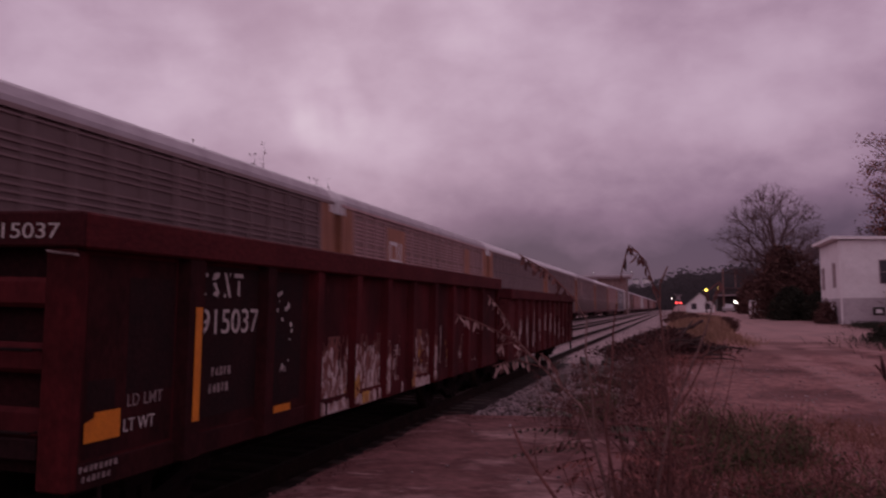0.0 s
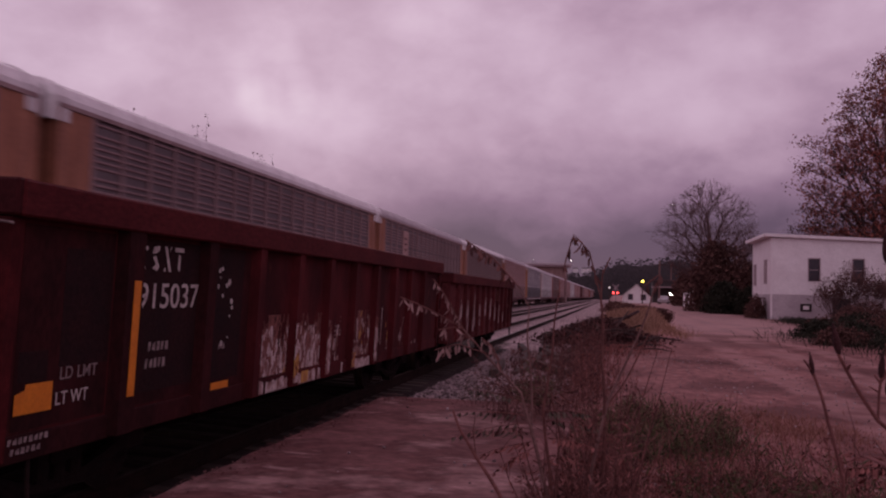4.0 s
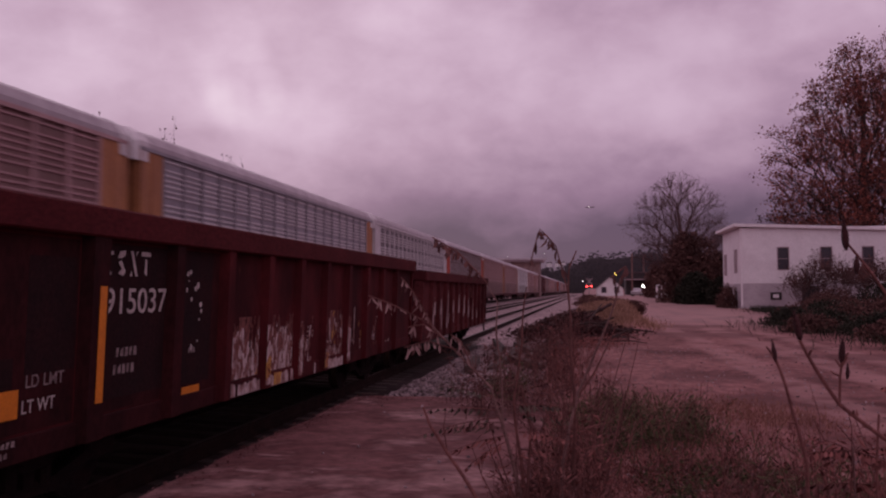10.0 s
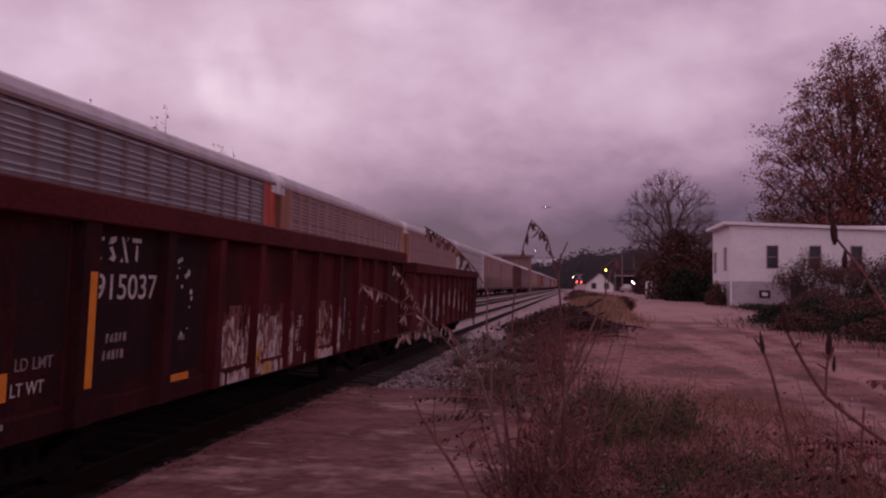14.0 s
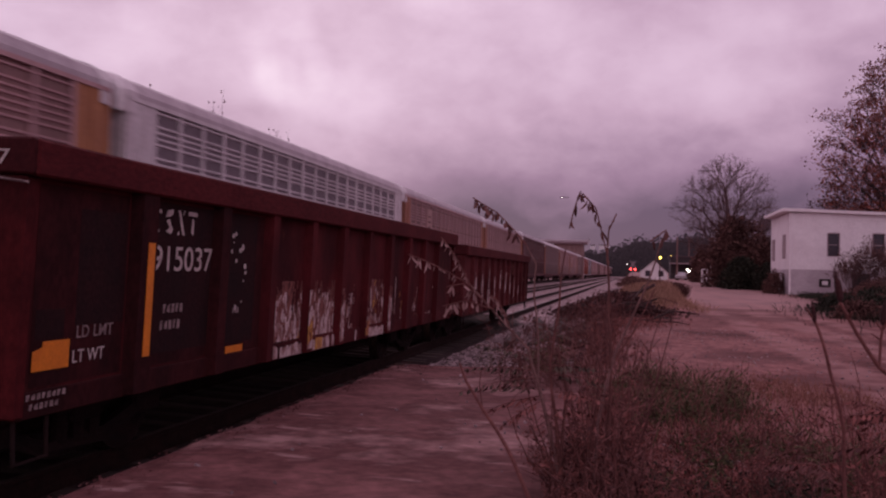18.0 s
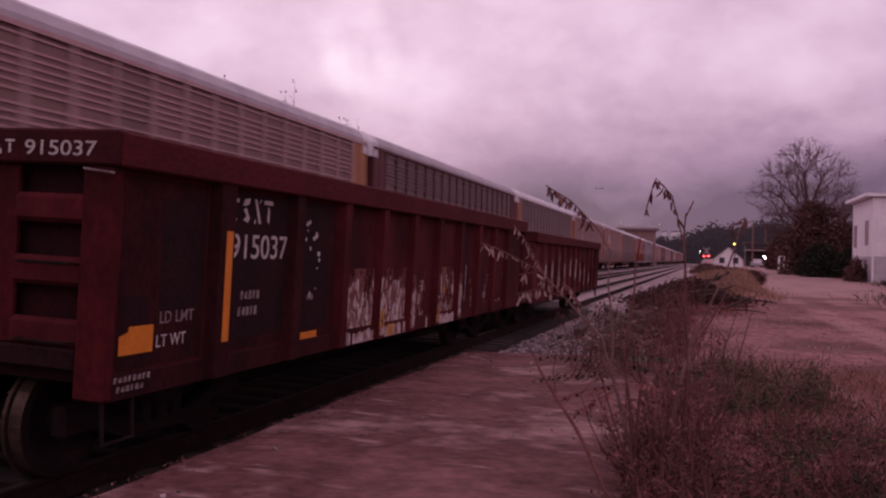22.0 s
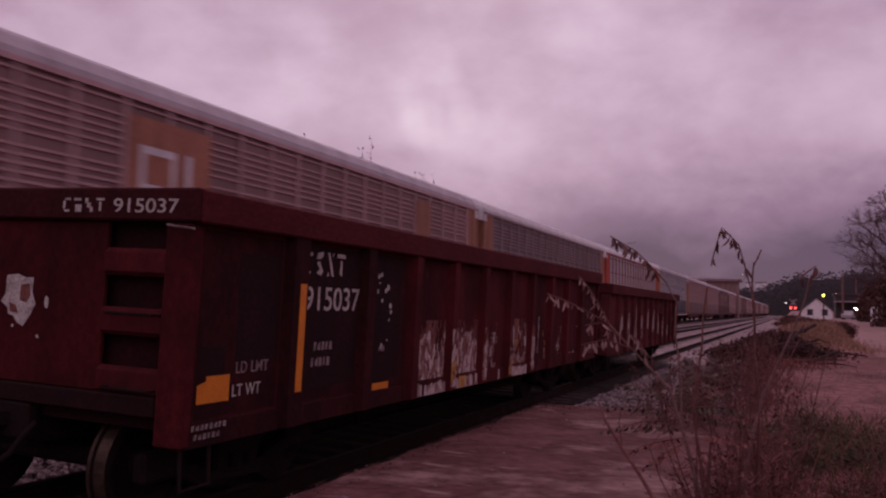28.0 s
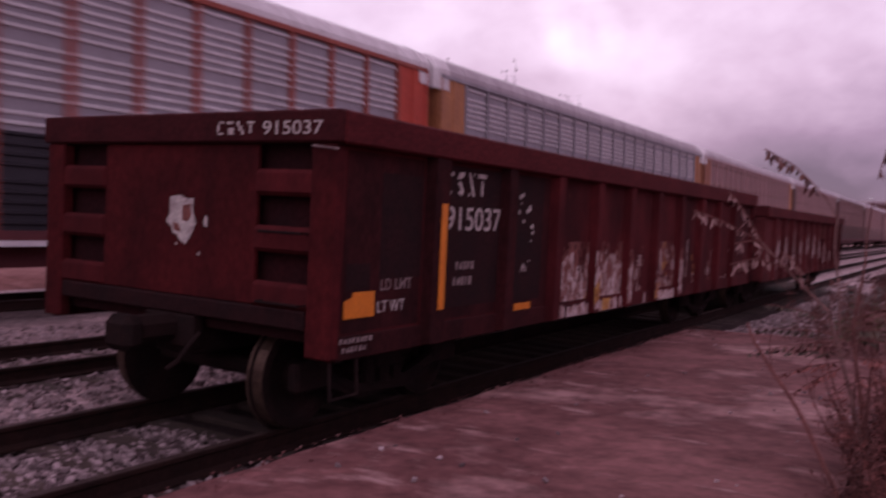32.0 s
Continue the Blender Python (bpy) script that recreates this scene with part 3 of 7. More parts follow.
def stone(cx, cy, cz, r, rr):
    """A broken chip: a block with every corner knocked about, turned at random."""
    o = len(vs)
    a = rr.uniform(0, 6.28)
    ca, sa = math.cos(a), math.sin(a)
    sx, sy, sz = rr.uniform(0.7, 1.25), rr.uniform(0.5, 1.0), rr.uniform(0.4, 0.8)
    tip = rr.uniform(-0.5, 0.5)
    for kx in (-1, 1):
        for ky in (-1, 1):
            for kz in (-1, 1):
                dx, dy, dz = (kx * sx * rr.uniform(0.35, 0.95) * r, ky * sy * rr.uniform(0.35, 0.95) * r, kz * sz * rr.uniform(0.45, 0.95) * r)
                dz += tip * dx
                vs.append((cx + dx * ca - dy * sa, cy + dx * sa + dy * ca, cz + dz))
    for f in ((0, 1, 3, 2), (4, 6, 7, 5), (0, 4, 5, 1), (2, 3, 7, 6), (0, 2, 6, 4), (1, 5, 7, 3)):
        fs.append(tuple(o + i for i in f))


for _ in range(26000):
    y = rng.uniform(2.0, 30) if rng.random() < 0.7 else rng.uniform(11, 19)
    x = rng.uniform(-12.5, -3.25 + 2.3 * smooth(11.5, 12.6, y))
    if (x > -4.1 and y < 11.5) or (-6.8 < x < -3.75 and 4.9 < y < 30.5):
        continue
    stone(x, y, ground_z(x, y) + 0.005, rng.uniform(0.02, 0.05), rng)
for _ in range(5200):
    x, y = (rng.uniform(-6.4, -4.62), rng.uniform(1.5, 4.9)) if rng.random() < 0.6 else (rng.uniform(-10.5, -6.2), rng.uniform(3.0, 8.5))
    if min(abs(x + 4.50), abs(x + 6.01)) < 0.09:
        continue
    stone(x, y, -0.215 + rng.uniform(-0.01, 0.025), rng.uniform(0.016, 0.042), rng)
tagged(new("ballast", polys("ballast", vs, fs, M["stone"])), "loose grey crushed-stone ballast round the rails", "ballast", kind="stuff")
vs, fs = [], []
for _ in range(2200):
    x, y = rng.uniform(-3.1, 6), rng.uniform(2.5, 24)
    on_pad = x < -0.45 and y < 11.5
    if on_pad and rng.random() < 0.75:
        continue
    stone(x, y, (0.268 if on_pad else ground_z(x, y)) + 0.004, rng.uniform(0.006, 0.024), rng)
tagged(new("gravel", polys("gravel", vs, fs, M["stone"])), "scattered pale gravel chips on the platform and dirt", "gravel", kind="stuff")
vs, fs = [], []
for _ in range(1300):
    y = rng.uniform(1.5, 12.0)
    k = rng.random()
    x, z = (-3.22 + abs(rng.gauss(0, 0.14)) - 0.02, 0.262) if k < 0.45 else (-0.45 - abs(rng.gauss(0, 0.12)), 0.262) if k < 0.6 else (rng.uniform(-3.2, -0.5), 0.262)
    if k >= 0.6:
        y = 11.55 - abs(rng.gauss(0, 0.35))
    stone(x, y, z + 0.003, rng.uniform(0.003, 0.012), rng)
tagged(new("crumbs", polys("crumbs", vs, fs, M["concrete"])), "crumbled soil along the edges of the platform", "soil", kind="stuff")


# ---------------------------------------------------------------- railway tracks
tie_me = to_mesh("tie", quick("tie", (-1.3, 1.3, -0.11, 0.11, -0.36, -0.185), bevel=0.012), M["tie"])


def track(name, x, z, cant, y0, y1, ties, label):
    t = thing(name, pose(x, 0, z, 0, cant, 0), label, "railway track", "tracks of the yard", "structure")
    for s in (-0.7525, 0.7525):
        bm = bmesh.new()
        prof = ((-0.07, -0.185), (0.07, -0.185), (0.07, -0.165), (0.012, -0.14), (0.012, -0.045), (0.036, -0.03), (0.036, -0.004), (0.028, 0), (-0.028, 0), (-0.036, -0.004), (-0.036, -0.03), (-0.012, -0.045), (-0.012, -0.14), (-0.07, -0.165))
        a = [bm.verts.new((s + px, y0, pz)) for px, pz in prof]
        b = [bm.verts.new((s + px, y1, pz)) for px, pz in prof]
        for i in range(len(prof)):
            bm.faces.new((a[i], a[(i + 1) % len(prof)], b[(i + 1) % len(prof)], b[i]))
        bm.faces.new(a)
        bm.faces.new(b[::-1])
        part("rail", bm, M["rail"], t)
        part("rail_head", quick("rail_head", (s - 0.028, s + 0.028, y0, y1, -0.001, 0.003)), M["rail_top"], t, "polished running surface")
    rng = random.Random(int(x * 10))
    for i in range(ties):
        part("tie", tie_me, None, t, at=pose(rng.uniform(-0.03, 0.03), y0 + 0.4 + i * 0.55, rng.uniform(-0.01, 0.004), 0, 0, rng.uniform(-1.5, 1.5)))
    return t


# ---------------------------------------------------------------- gondola cars
def wheel_mesh(name):
    """One 0.84 m wheel, axle along x, flange on the inner side (negative x)."""
    bm = bmesh.new()
    prof = ((-0.07, 0.06), (-0.07, 0.30), (-0.075, 0.33), (-0.07, 0.445), (-0.04, 0.445), (-0.03, 0.42), (0.065, 0.412), (0.07, 0.34), (0.02, 0.30), (0.02, 0.14), (0.09, 0.12), (0.09, 0.06))
    n = 32
    rings = [[bm.verts.new((px, r * math.cos(a), r * math.sin(a))) for px, r in prof] for a in (2 * math.pi * k / n for k in range(n))]
    for k in range(n):
        a, b = rings[k], rings[(k + 1) % n]
        for i in range(len(prof)):
            bm.faces.new((a[i], a[(i + 1) % len(prof)], b[(i + 1) % len(prof)], b[i]))
    me = to_mesh(name, bm, M["underframe"])
    me.materials.append(M["tread"])
    for p in me.polygons:
        rr = math.hypot(p.center.y, p.center.z)
        if rr > 0.405 and abs(p.normal.x) < 0.6:
            p.material_index = 1
    return me


WHEEL = wheel_mesh("wheel")


def frame_mesh(x):
    """The cast side frame of a truck: arched bar with two journal boxes and a spring nest."""
    bm = bmesh.new()
    box(bm, x - 0.06, x + 0.06, -1.15, -0.72, 0.33, 0.56, 0.03)
    box(bm, x - 0.06, x + 0.06, 0.72, 1.15, 0.33, 0.56, 0.03)
    tube(bm, [(x, -0.9, 0.52), (x, -0.45, 0.66), (x, 0.45, 0.66), (x, 0.9, 0.52)], 0.075, 6)
    tube(bm, [(x, -0.8, 0.40), (x, -0.35, 0.24), (x, 0.35, 0.24), (x, 0.8, 0.40)], 0.07, 6)
    for y in (-0.2, 0, 0.2):
        tube(bm, [(x, y, 0.26), (x, y, 0.60)], 0.065, 8)
    box(bm, x - 0.09, x + 0.09, -0.34, 0.34, 0.50, 0.62, 0.02)
    return bm


FRAME_R, FRAME_L = to_mesh("side_frame", frame_mesh(1.0), M["underframe"]), to_mesh("side_frame", frame_mesh(-1.0), M["underframe"])
AXLE_BM = bmesh.new()
tube(AXLE_BM, [(-1.05, 0, 0.42), (1.05, 0, 0.42)], 0.075, 10)
AXLE = to_mesh("axle", AXLE_BM, M["underframe"])
BOLSTER = to_mesh("truck", quick("truck", (-1.1, 1.1, -0.18, 0.18, 0.42, 0.70), (-0.85, 0.85, -0.62, -0.50, 0.36, 0.46), (-0.85, 0.85, 0.50, 0.62, 0.36, 0.46), bevel=0.02), M["underframe"])
AT_WHEELS = [(s, y) for s in (-1, 1) for y in (-0.88, 0.88)]


def truck(parent, y, z=0.0):
    t = part("truck", BOLSTER, None, parent, "grimy black cast truck", at=pose(0, y, z))
    part("side_frame", FRAME_R, None, t)
    part("side_frame", FRAME_L, None, t)
    for s, wy in AT_WHEELS:
        part("wheel", WHEEL, None, t, at=pose(0.775 * s, wy, 0.42, 0, 0, 0 if s > 0 else 180))
    for wy in (-0.88, 0.88):
        part("axle", AXLE, None, t, at=pose(0, wy, 0))
    return t


def blot(cx, cy, r, rr, n=11, squash=1.0):
    return [(cx + r * rr.uniform(0.55, 1.2) * math.cos(2 * math.pi * k / n), cy + squash * r * rr.uniform(0.55, 1.2) * math.sin(2 * math.pi * k / n)) for k in range(n)]


def flake_mesh(name, outlines, material, x, thick=0.003):
    """Flat patches of paint on a side: outlines in (y, z), lying on the plane x."""
    bm = bmesh.new()
    for o in outlines:
        f = bm.faces.new([bm.verts.new((x, a, b)) for a, b in o])
        r = bmesh.ops.extrude_face_region(bm, geom=[f])
        for v in r["geom"]:
            if isinstance(v, bmesh.types.BMVert):
                v.co.x += thick
    bmesh.ops.triangulate(bm, faces=[f for f in bm.faces if len(f.verts) > 4])
    return to_mesh(name, bm, material)


def gondola(m, length, top, sill, posts, label, detail, red):
    """An open freight car: side and end sheets, posts, chords, floor, trucks. x across, y along from the near end, z from the rail."""
    g = thing("gondola_car", m, label, "railway car", "gondola cars on the siding")
    px = 1.555
    ch = top - 0.225
    for s in (1, -1):
        part("side_sheet", quick("s", (s * px - 0.008, s * px + 0.008, 0.03, length - 0.03, sill + 0.12, ch + 0.01)), red, g)
        part("top_chord", quick("s", (s * 1.585 - 0.085, s * 1.585 + 0.085, -0.03, length + 0.03, ch, top), bevel=0.015), M["chord_red"], g, "dark red rolled top chord")
        part("side_sill", quick("s", (s * px - 0.02, s * px + 0.03, 0.0, 3.42, sill, sill + 0.17), bevel=0.008), M["bay_brown"] if detail else red, g)
        part("side_sill", quick("s", (s * px - 0.02, s * px + 0.03, 3.425, length, sill, sill + 0.17), bevel=0.008), red, g)
        for y0, y1 in posts:
            bm = bmesh.new()
            a = [(0.0, y0), (0.09, y0 + 0.035), (0.09, y1 - 0.035), (0.0, y1)]
            zs = ((sill + 0.02, 1.0), (ch - 0.22, 1.0), (ch, 1.0))
            rows = [[bm.verts.new((s * (px + 0.004 + k * d), yy, z)) for d, yy in a] for z, k in zs]
            for p, q in zip(rows, rows[1:]):
                for i in range(3):
                    bm.faces.new((p[i], p[i + 1], q[i + 1], q[i]))
            bm.faces.new(rows[0])
            bm.faces.new(rows[-1])
            part("side_post", bm, M["bay_brown"] if detail and y0 < 2.5 else red, g)
    for e, y in ((0, 0.0), (1, length)):
        d = -1 if e == 0 else 1
        # the sheet's dark colour imitates shadow between the ribs
        part("end_sheet", quick("s", (-1.52, 1.52, y - 0.01 - d * 0.10, y + 0.01 - d * 0.10, sill + 0.1, ch + 0.01)), M["end_shade"], g, "sooty recessed end sheet")
        part("end_chord", quick("s", (-1.655, 1.655, y - 0.075, y + 0.075, ch + 0.004, top + 0.004), bevel=0.015), M["end_paint"], g, "dark end chord with stencilled marks")
        part("end_plate", quick("s", (-0.86, 0.86, y - 0.02, y + 0.02, sill + 0.34, ch), bevel=0.006), M["end_red"] if detail else red, g)
        part("end_sill", quick("s", (-1.38, 1.38, y - 0.05, y + 0.05, sill + 0.20, sill + 0.335), bevel=0.012), M["black_patch"], g, "grimy black end sill")
        part("draft_box", quick("s", (-0.28, 0.28, y - 0.055, y + 0.055, sill - 0.06, sill + 0.195), bevel=0.015), M["underframe"], g)
        for s in (1, -1):
            part("corner_post", quick("s", (s * 1.50 - 0.11, s * 1.50 + 0.11, y - 0.055, y + 0.055, sill + 0.02, ch - 0.002), bevel=0.012), M["end_red"] if detail else red, g)
            for z in (ch - 0.37, ch - 0.775, ch - 1.175):
                part("end_rib", quick("s", (s * 1.13 - 0.29, s * 1.13 + 0.29, y - 0.045, y + 0.045, z, z + 0.19), bevel=0.03), red, g)
    part("floor", quick("s", (-1.54, 1.54, 0.1, length - 0.1, sill + 0.25, sill + 0.32)), M["underframe"], g)
    part("centre_sill", quick("s", (-0.22, 0.22, 0.0, length, sill - 0.12, sill + 0.24), (-1.4, 1.4, 1.3, 1.7, sill - 0.02, sill + 0.24), (-1.4, 1.4, length - 1.7, length - 1.3, sill - 0.02, sill + 0.24), bevel=0.02), M["underframe"], g, "grimy black centre sill and bolsters")
    for y in (1.42, length - 1.42):
        truck(g, y, 0.06)
    for d, y in ((-1, 0), (1, length)):
        bm = quick("s", (-0.11, 0.11, min(y, y + d * 0.42), max(y, y + d * 0.42), 0.72, 0.93), (-0.15, 0.15, min(y + d * 0.36, y + d * 0.55), max(y + d * 0.36, y + d * 0.55), 0.68, 0.95), bevel=0.06)
        part("coupler", bm, M["underframe"], g, "grimy cast knuckle coupler")
        bm = bmesh.new()
        tube(bm, [(0.30, y, 0.80), (0.30, y + d * 0.10, 0.72), (0.26, y + d * 0.17, 0.60), (0.20, y + d * 0.22, 0.54)], 0.022, 8)
        part("air_hose", bm, M["underframe"], g)
    for y in (0.02, length - 0.35):
        bm = bmesh.new()
        tube(bm, [(1.56, y, sill + 0.02), (1.58, y, sill - 0.26), (1.58, y + 0.30, sill - 0.26), (1.56, y + 0.30, sill + 0.02)], 0.016, 6)
        part("stirrup_step", bm, M["underframe"], g, "bent steel stirrup step")
    if not detail:
        return g
    # grab irons on the end
    for z in (1.12, 1.62):
        bm = bmesh.new()
        tube(bm, [(0.98, -0.05, z), (0.98, -0.12, z), (1.38, -0.12, z), (1.38, -0.05, z)], 0.011, 6)
        part("grab_iron", bm, M["underframe"], g)
    bm = bmesh.new()
    tube(bm, [(1.42, -0.085, 2.225), (1.50, -0.10, 2.215), (1.66, -0.10, 2.20)], 0.008, 6)
    part("corner_strap", bm, M["dim"], g, "bright worn metal strap")
    sx = px + 0.0085
    # repainted black panels behind the lettering
    part("repaint_panel", quick("s", (sx - 0.001, sx + 0.0012, 0.13, 1.10, 0.93, ch - 0.03)), M["bay_brown"], g, "dark brown repainted bay")
    part("repaint_panel", quick("s", (sx - 0.001, sx + 0.0012, 1.42, 2.36, 0.93, ch - 0.03)), M["bay_brown"], g, "dark brown repainted bay")
    part("repaint_panel", quick("s", (sx - 0.001, sx + 0.0012, 2.62, 3.45, 0.93, ch - 0.03)), M["bay_brown"], g, "dark brown repainted bay")
    part("number_panel", quick("s", (sx, sx + 0.002, 1.40, 2.38, 1.02, ch - 0.04)), M["black_patch"], g, "black repaint patch")
    part("number_panel", quick("s", (sx, sx + 0.002, 0.55, 1.10, 1.30, ch - 0.16)), M["black_patch"], g, "black repaint patch")
    part("number_panel", quick("s", (sx, sx + 0.002, 2.61, 3.3, 1.00, ch - 0.04)), M["black_patch"], g, "black repaint patch")
    turn = Matrix.Rotation(radians(90), 4, "Z") @ Matrix.Rotation(radians(90), 4, "X")
    # owner's mark as plain blocks
    outs = [[(1.45, 2.115), (1.48, 2.15), (1.53, 2.155), (1.53, 2.125), (1.49, 2.12)], [(1.455, 1.99), (1.50, 1.97), (1.51, 1.995), (1.47, 2.01)],
            [(1.60, 2.10), (1.62, 2.155), (1.705, 2.165), (1.70, 2.125), (1.65, 2.105)], [(1.61, 2.07), (1.65, 2.085), (1.71, 2.0), (1.68, 1.965), (1.61, 1.985), (1.66, 2.02)],
            [(1.78, 2.165), (1.815, 2.165), (1.90, 1.965), (1.865, 1.965)], [(1.865, 2.13), (1.895, 2.165), (1.875, 2.165)], [(1.78, 1.965), (1.815, 1.965), (1.805, 2.0)],
            [(1.945, 2.13), (2.095, 2.13), (2.09, 2.165), (1.95, 2.165)], [(2.005, 1.99), (2.04, 1.97), (2.04, 2.10), (2.01, 2.11)]]
    part("owner_mark", flake_mesh("owner_mark", outs, M["stencil"], sx + 0.003), None, g, "worn white stencilled blocks", kind="stuff")
    lettering("car_number", "915037", 0.285, M["stencil"], g, pose(sx + 0.004, 1.43, 1.672) @ turn, 0.965)
    lettering("weight_stencil", "LT", 0.125, M["stencil"], g, pose(sx + 0.004, 0.535, 1.05) @ turn, 0.13)
    lettering("weight_stencil", "WT", 0.125, M["stencil"], g, pose(sx + 0.004, 0.70, 1.05) @ turn, 0.19)
    lettering("weight_stencil", "LD", 0.12, M["dim"], g, pose(sx + 0.004, 0.565, 1.215) @ turn, 0.14)
    lettering("weight_stencil", "LMT", 0.12, M["dim"], g, pose(sx + 0.004, 0.75, 1.215) @ turn, 0.23)
    lettering("end_number", "915037", 0.135, M["stencil"], g, pose(0.94, -0.0775, 2.305) @ Matrix.Rotation(radians(90), 4, "X"), 0.56)
    bm = bmesh.new()
    for i, pieces in enumerate((((0.0, 0.018, 0.02, 0.075), (0.015, 0.065, 0.082, 0.096), (0.012, 0.06, 0, 0.014)), ((0.0, 0.062, 0.078, 0.096), (0.012, 0.068, 0.0, 0.05)),
                                ((0.0, 0.024, 0.06, 0.096), (0.02, 0.052, 0.03, 0.064), (0.046, 0.07, 0, 0.034)), ((0.0, 0.072, 0.08, 0.096), (0.027, 0.045, 0.008, 0.07)))):
        for x0, x1, z0, z1 in pieces:
            box(bm, 0.49 + i * 0.1 + x0, 0.49 + i * 0.1 + x1, -0.0785, -0.0765, 2.303 + z0, 2.303 + z1)
    part("end_mark", bm, M["stencil"], g, "worn white stencilled blocks", kind="stuff")
    # small figures too worn to read: rows of short upright bars
    for y0, z0, n, w, h, x in ((1.60, 1.20, 5, 0.05, 0.075, sx + 0.004), (1.63, 1.335, 5, 0.05, 0.07, sx + 0.004), (0.12, 0.795, 6, 0.038, 0.038, px + 0.031),
                               (0.09, 0.858, 8, 0.038, 0.038, px + 0.031), (2.85, 1.28, 3, 0.035, 0.05, sx + 0.004)):
        rows = [[(y0 + i * w * 1.28, z0 + 0.1 * h * (i % 2)), (y0 + i * w * 1.28 + w * (0.9 if i % 3 else 0.55), z0), (y0 + i * w * 1.28 + w * 0.85, z0 + h), (y0 + i * w * 1.28 + 0.1 * w, z0 + h * (0.7 if i % 4 == 1 else 1.0))] for i in range(n)]
        part("stencil_bar", flake_mesh("stencil_bar", rows, M["dim"], x), None, g, "small unreadable stencil", kind="stuff")
    # yellow reflective markings
    part("reflector_stripe", quick("s", (px + 0.0945, px + 0.0985, 1.245, 1.335, 1.03, 1.885)), M["yellow"], g, "tall orange-yellow reflective stripe")
    part("reflector_plate", flake_mesh("reflector_plate", [[(0.145, 1.03), (0.50, 1.03), (0.50, 1.215), (0.24, 1.215), (0.235, 1.18), (0.145, 1.155)]], M["yellow"], sx + 0.004), None, g, "orange-yellow reflective plate")
    part("reflector_plate", quick("s", (sx + 0.003, sx + 0.006, 2.75, 3.10, 0.885, 0.975)), M["yellow"], g, "orange-yellow reflective plate")
    part("gouge", quick("s", (sx, sx + 0.0025, 0.16, 0.44, 1.225, 1.42)), M["black_patch"], g, "dark scorched patch")
    # white patch on the end
    rr = random.Random(12)

    def splash(outlines, y, material, name, words):
        bm = bmesh.new()
        for o in outlines:
            f = bm.faces.new([bm.verts.new((a, y, b)) for a, b in o])
            for v in bmesh.ops.extrude_face_region(bm, geom=[f])["geom"]:
                if isinstance(v, bmesh.types.BMVert):
                    v.co.y -= 0.0025
        part(name, bm, material, g, words, kind="stuff")

    splash([[(-0.055, 1.835), (0.05, 1.85), (0.13, 1.825), (0.205, 1.83), (0.20, 1.72), (0.24, 1.64), (0.19, 1.55), (0.13, 1.475), (0.07, 1.50), (0.03, 1.545), (-0.02, 1.555), (-0.03, 1.60), (-0.10, 1.645), (-0.06, 1.70)],
            blot(0.345, 1.66, 0.022, rr, 8, 2.4), blot(0.28, 1.41, 0.016, rr, 7), blot(0.03, 1.475, 0.014, rr, 7)], -0.0235, M["stencil"], "paint_splotch", "white splash of paint")
    splash([[(0.09, 1.77), (0.17, 1.785), (0.19, 1.70), (0.15, 1.645), (0.09, 1.66)], [(-0.01, 1.64), (0.05, 1.625), (0.08, 1.57), (0.0, 1.575)]], -0.0275, M["graffiti_rust"], "paint_chip", "rusty chips worn through the splash")
    # white spots on the third bay
    outs = [blot(y, z, r, rr, 7) for y, z, r in ((2.78, 2.00, 0.026), (2.83, 2.02, 0.024), (2.77, 1.86, 0.022), (2.94, 1.87, 0.026), (2.99, 1.90, 0.034), (2.87, 1.77, 0.02), (3.06, 1.72, 0.026), (3.08, 1.66, 0.02), (3.04, 1.58, 0.014), (3.02, 1.38, 0.014), (2.80, 1.94, 0.012), (2.90, 1.33, 0.03))]
    part("paint_fleck", flake_mesh("paint_fleck", outs, M["stencil"], sx + 0.004), None, g, "flecks of white paint", kind="stuff")
    return g


POSTS = [(1.12, 1.40)] + [(2.38 + 1.09 * i, 2.60 + 1.09 * i) for i in range(9)]
GONDOLA = pose(-5.256, 4.472, -0.07, 0, 2, 0)
gon = gondola(GONDOLA, 12.73, 2.47, 0.74, POSTS, "rusty red gondola car with white numbers and peeling graffiti", True, M["freight_red"])
# peeling graffiti, bay by bay: a band of painted letters, worn through to rust
def flaking(y0, y1, z0, z1, heavy, seed, x, cell=0.017):
    rr = random.Random(seed)
    out = {"graffiti": [], "graffiti_rust": [], "graffiti_tan": []}
    z = z0
    while z < z1:
        y = y0
        while y < y1 - cell * 0.6:
            w, h = cell * rr.uniform(0.8, 1.5), cell * 1.7
            w = min(w, y1 - y)
            v = noise.noise((y * 3.1, z * 2.2, 7)) * 0.9 + noise.noise((y * 34, z * 5, 2)) * 0.8 + heavy
            v -= 1.5 * max(0.0, z - z1 + 0.30 + 0.25 * noise.noise((y * 6, 1, 1)))
            stroke = noise.noise((y * 6.0, z * 3.6, 14))
            if v > -0.20:
                q = [(y, z), (y + w, z + rr.uniform(-0.005, 0.005)), (y + w, z + h), (y + rr.uniform(-0.004, 0.004), z + h * rr.uniform(0.8, 1.1))]
                tan = noise.noise((y * 2.1, z * 2.4, 23)) > 0.30
                worn = noise.noise((y * 15, z * 7, 14)) + 0.5 * stroke > 0.26 - 1.05 * max(0.0, z - 1.03) or noise.noise((y * 40, z * 12, 5)) > 0.36
                out["graffiti_rust" if worn else "graffiti_tan" if tan else "graffiti"].append(q)
            y += w
        z += cell * 1.72
    return out


